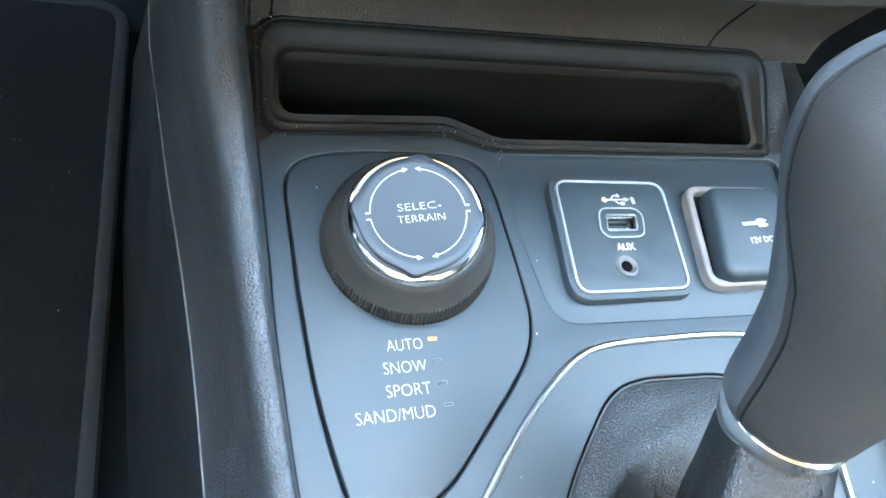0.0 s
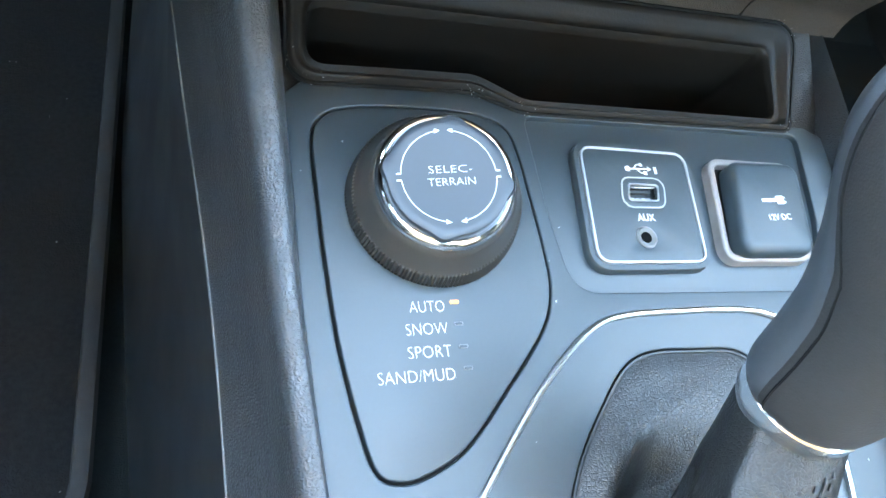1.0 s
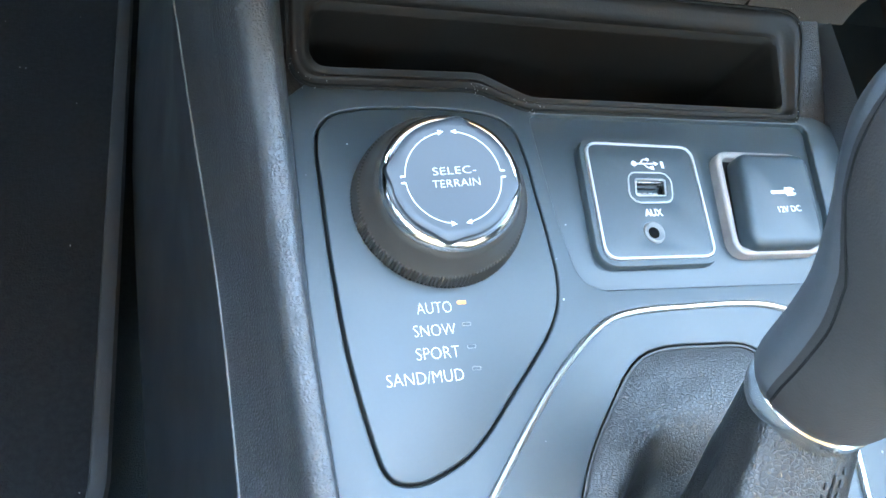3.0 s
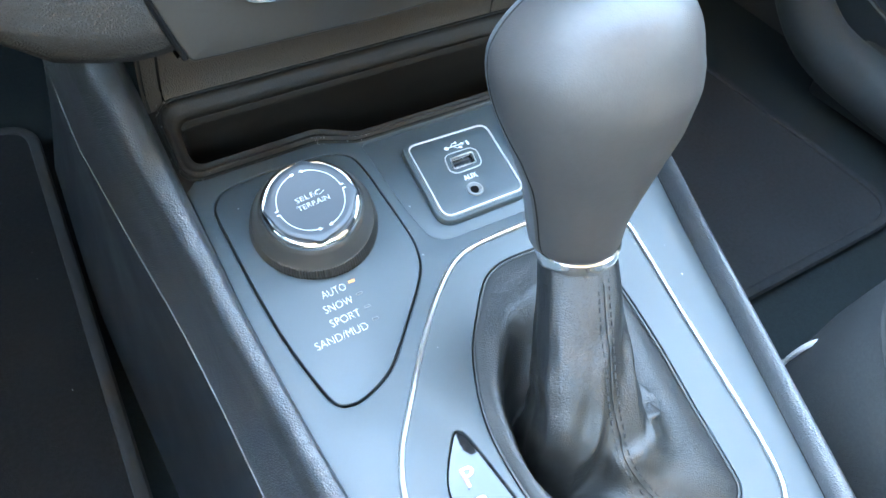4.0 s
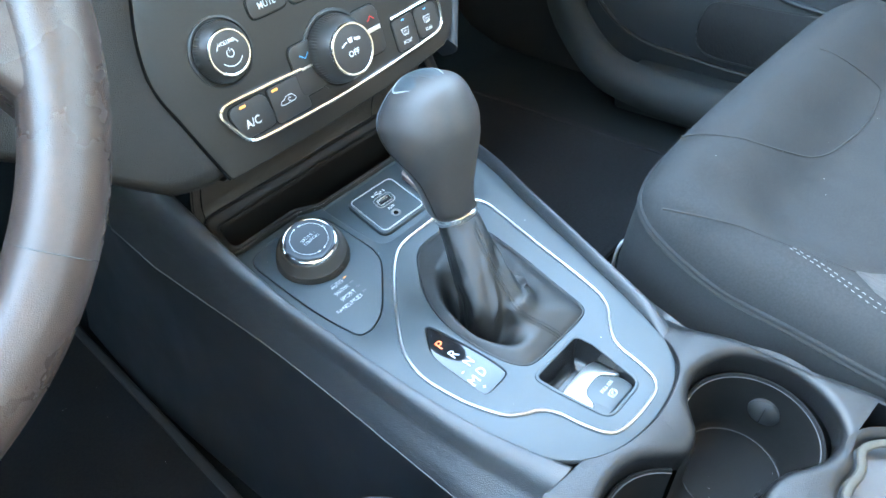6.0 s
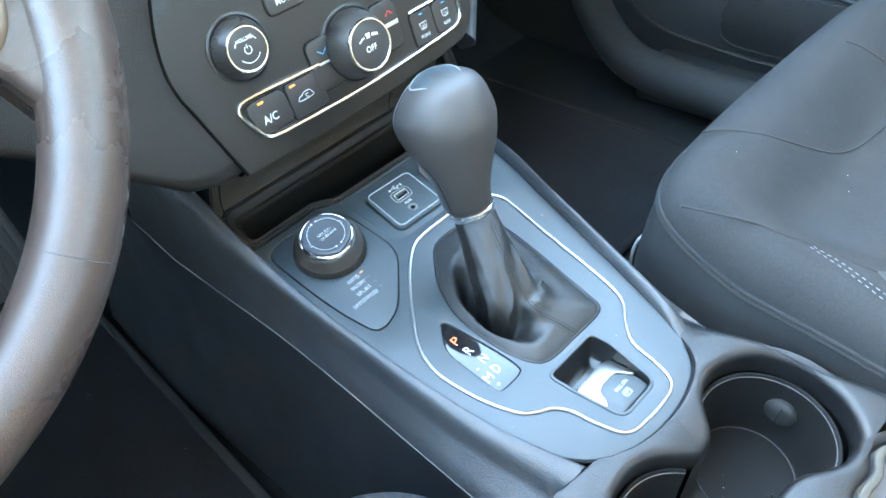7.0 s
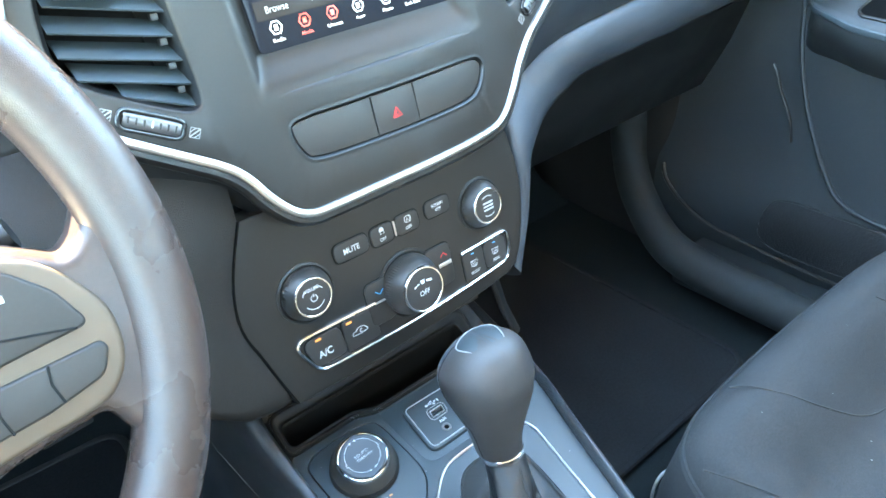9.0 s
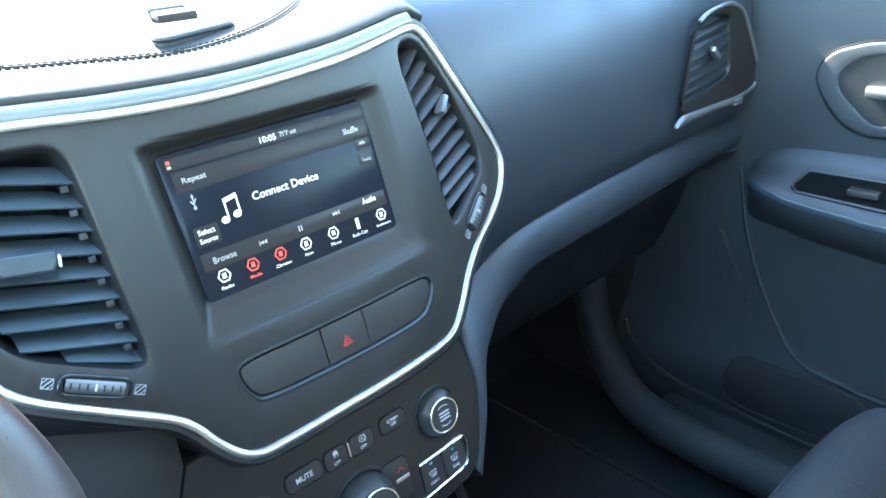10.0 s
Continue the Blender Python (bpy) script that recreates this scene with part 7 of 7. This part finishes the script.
CUP = rounded([(0.747, 0.012), (0.752, 0.020), (0.775, 0.010), (0.775, -0.150), (0.747, -0.150)], 0.005, 4)
part("pull_cup", plate(CUP, (), 0.0060, 0.004, 0.0003, where=armtop), HOLE, door, "dark pull cup")
part("pull_lip", tube([armtop(p.x, p.y, 0.0050) for p in inset(CUP, -0.001)], 0.0022, 6, True), DASH, door)
part("window_switch", block(-0.008, 0.008, -0.018, 0.018, -0.002, 0.007, 0.003, m=Matrix.Translation(armtop(0.758, -0.062, 0.006))), BUTTON, door)
HB = smooth_line([(0.0235, 0.612), (0.010, 0.638), (-0.023, 0.651), (-0.05, 0.655), (-0.10, 0.655), (-0.15, 0.64), (-0.165, 0.605), (-0.14, 0.560), (-0.10, 0.544), (-0.063, 0.542), (-0.037, 0.543), (-0.010, 0.556), (0.014, 0.586)], 5)
HI = smooth_line([(-0.004, 0.606), (-0.010, 0.621), (-0.027, 0.634), (-0.05, 0.638), (-0.10, 0.636), (-0.135, 0.62), (-0.14, 0.60), (-0.10, 0.567), (-0.062, 0.558), (-0.045, 0.560), (-0.026, 0.576), (-0.010, 0.592)], 5)


def hx(y, z, h):
    return Vector((door_x(y, z) - h, y, z))


part("handle_bezel", plate(HB, [HI], 0.006, 0.010, 0.004, where=hx), DOORSKIN, door, "handle bezel", smooth=60)
part("handle_cup", loft([[hx(p.x, p.y, h) for p in inset(HI, d)] for d, h in ((-0.001, 0.005), (0.003, 0.002), (0.006, -0.006), (0.009, -0.011))], closed=True, caps=True), BLACK, door, "dark scooped handle cup", smooth=60)
part("bezel_joint", tube([hx(p.x, p.y, 0.0015) for p in inset(HB, -0.001)], 0.0014, 6, True), PIT, door)
part("door_handle", block(0.782, 0.794, -0.125, -0.036, 0.590, 0.605, 0.005), SILVER, door, "silver inner handle")
bm = tube(smooth_line([(0.792, 0.372, 0.60), (0.792, 0.370, 0.40), (0.790, 0.365, 0.25), (0.786, 0.350, 0.150), (0.765, 0.305, 0.095), (0.722, 0.215, 0.062), (0.706, 0.110, 0.055), (0.703, 0.0, 0.055), (0.703, -0.4, 0.055), (0.703, -1.0, 0.055)], 8, False), 0, 16, squash=(0.030, 0.034))
block(0.715, 0.82, -1.0, 0.20, 0.0, 0.055, 0.01, bm=bm)
sill = whole("door_sill", bm, SILLROLL, "dark rounded sill roll below the door", "sill", "structure", local=False, smooth=60)
door2 = thing("door_2", (-0.68, -0.2, 0.02), "dark grey driver door panel", "door", kind="structure", local=False)
part("skin", block(-0.70, -0.675, -1.0, 0.60, 0.02, 0.66, 0.008), DOORSKIN, door2, "grained door skin")

whole("door_sill", loft([[Vector((x, y, z)) for x, z in ((-0.58, 0.0), (-0.59, 0.05), (-0.61, 0.08), (-0.65, 0.092), (-0.70, 0.088), (-0.72, 0.0))] for y in (-1.0, -0.4, 0.0, 0.3)]), GRAIN, "black grained door sill cover", "sill", "structure", local=False, smooth=80)
roof = whole("ceiling", block(-0.70, 0.82, -1.65, -0.28, 1.18, 1.22, 0.01), HEADLINER, "pale grey cloth headliner of the car roof", "ceiling", "structure", local=False)
shell = thing("body_shell", (0.05, -0.4, 0.0), "car body shell with pillars and window openings", "car body", kind="structure", local=False)
part("rear_wall", block(-0.72, 0.84, -1.70, -1.62, 0.0, 0.92, 0.01), GRAIN, shell)
for x in (-0.70, 0.82):
    s = 1 if x > 0 else -1
    part("windscreen_pillar", tube([(x, 0.96, 0.74), (x - 0.02 * s, 0.40, 0.99), (x - 0.05 * s, -0.295, 1.20)], 0, 8, squash=(0.035, 0.05)), HEADLINER, shell)
    part("middle_pillar", block(min(x, x + 0.05 * s), max(x, x + 0.05 * s), -0.72, -0.60, 0.70, 1.20, 0.01), HEADLINER, shell)
    part("rear_pillar", block(min(x, x + 0.05 * s), max(x, x + 0.05 * s), -1.68, -1.50, 0.70, 1.20, 0.01), HEADLINER, shell)
    part("roof_rail", block(min(x, x + 0.05 * s), max(x, x + 0.05 * s), -1.68, -0.282, 1.14, 1.21, 0.01), HEADLINER, shell)
    for y0, y1 in ((-1.68, 0.98),):
        part("outer_side", block(min(x + 0.03 * s, x + 0.06 * s), max(x + 0.03 * s, x + 0.06 * s), y0, y1, -0.05, 0.79 if s > 0 else 0.66, 0.01), GRAIN, shell)
    part("rear_side", block(min(x, x + 0.03 * s), max(x, x + 0.03 * s), -1.68, -0.98, 0.0, 0.79, 0.01), GRAIN, shell)
part("cowl", block(-0.72, 0.84, 0.80, 1.00, 0.0, 0.785, 0.01), BLACK, shell)
# Unseen plane, added to bounce warm light up into the car.
ground = whole("ground", block(-400, 400, -400, 400, -0.45, -0.35), BOUNCEGROUND, "unseen warm ground plane added to bounce light into the car", "ground", "structure", local=False)

# ---- specks of dust on the console and seat ----
random.seed(4)
bm = bmesh.new()
for i in range(110):
    kind = random.random()
    if kind < 0.55:
        x, y = random.uniform(-0.045, 0.16), random.uniform(-0.24, 0.07)
        z = 0.0004
        if x < 0.012 and -0.04 < y < 0.012 or 0.02 < x < 0.11 and -0.16 < y < -0.02 or 0.05 < x < 0.17 and y > -0.002 or (x + 0.002) ** 2 + (y - 0.034) ** 2 < 0.0009 or 0.022 < x < 0.076 and y < -0.165 or x > 0.12 - 0.0 and y < -0.1 or x < -0.03 and y < -0.1:
            continue
    elif kind < 0.70:
        x, y = random.uniform(0.20, 0.5), random.uniform(-0.33, -0.14)
        z = seat_z(x, y) + 0.0003
    elif kind > 0.93:
        x, y = random.uniform(-0.03, 0.03) + 0.0945, random.uniform(-0.025, 0.025) - 0.2945
        z = -0.0697
    else:
        continue
    r = random.choice((0.00012, 0.00016, 0.0002, 0.00032))
    bmesh.ops.create_icosphere(bm, subdivisions=1, radius=r, matrix=Matrix.Translation((x, y, z)) @ Matrix.Diagonal((1, random.uniform(0.6, 1.8), 0.5, 1)))
to_panel = G.inverted()
for i in range(16):
    x, y = random.uniform(-0.30, -0.135), random.uniform(0.02, 0.48)
    bmesh.ops.create_icosphere(bm, subdivisions=1, radius=random.choice((0.0002, 0.0003, 0.0004)), matrix=to_panel @ Matrix.Translation((x, y, 0.0146)) @ Matrix.Diagonal((1, random.uniform(0.5, 2.2), 0.6, 1)))
for i in range(90):
    p = random.choice(LIP)
    q = tray_at(p.x + random.uniform(-0.003, 0.003), p.y + random.uniform(-0.003, 0.003), 0.0021)
    bmesh.ops.create_icosphere(bm, subdivisions=1, radius=random.choice((0.00010, 0.00014, 0.0002)), matrix=Matrix.Translation(q))
whole("dust", bm, PRINT, "pale specks of dust on console, mat and seat", "dust", "stuff")
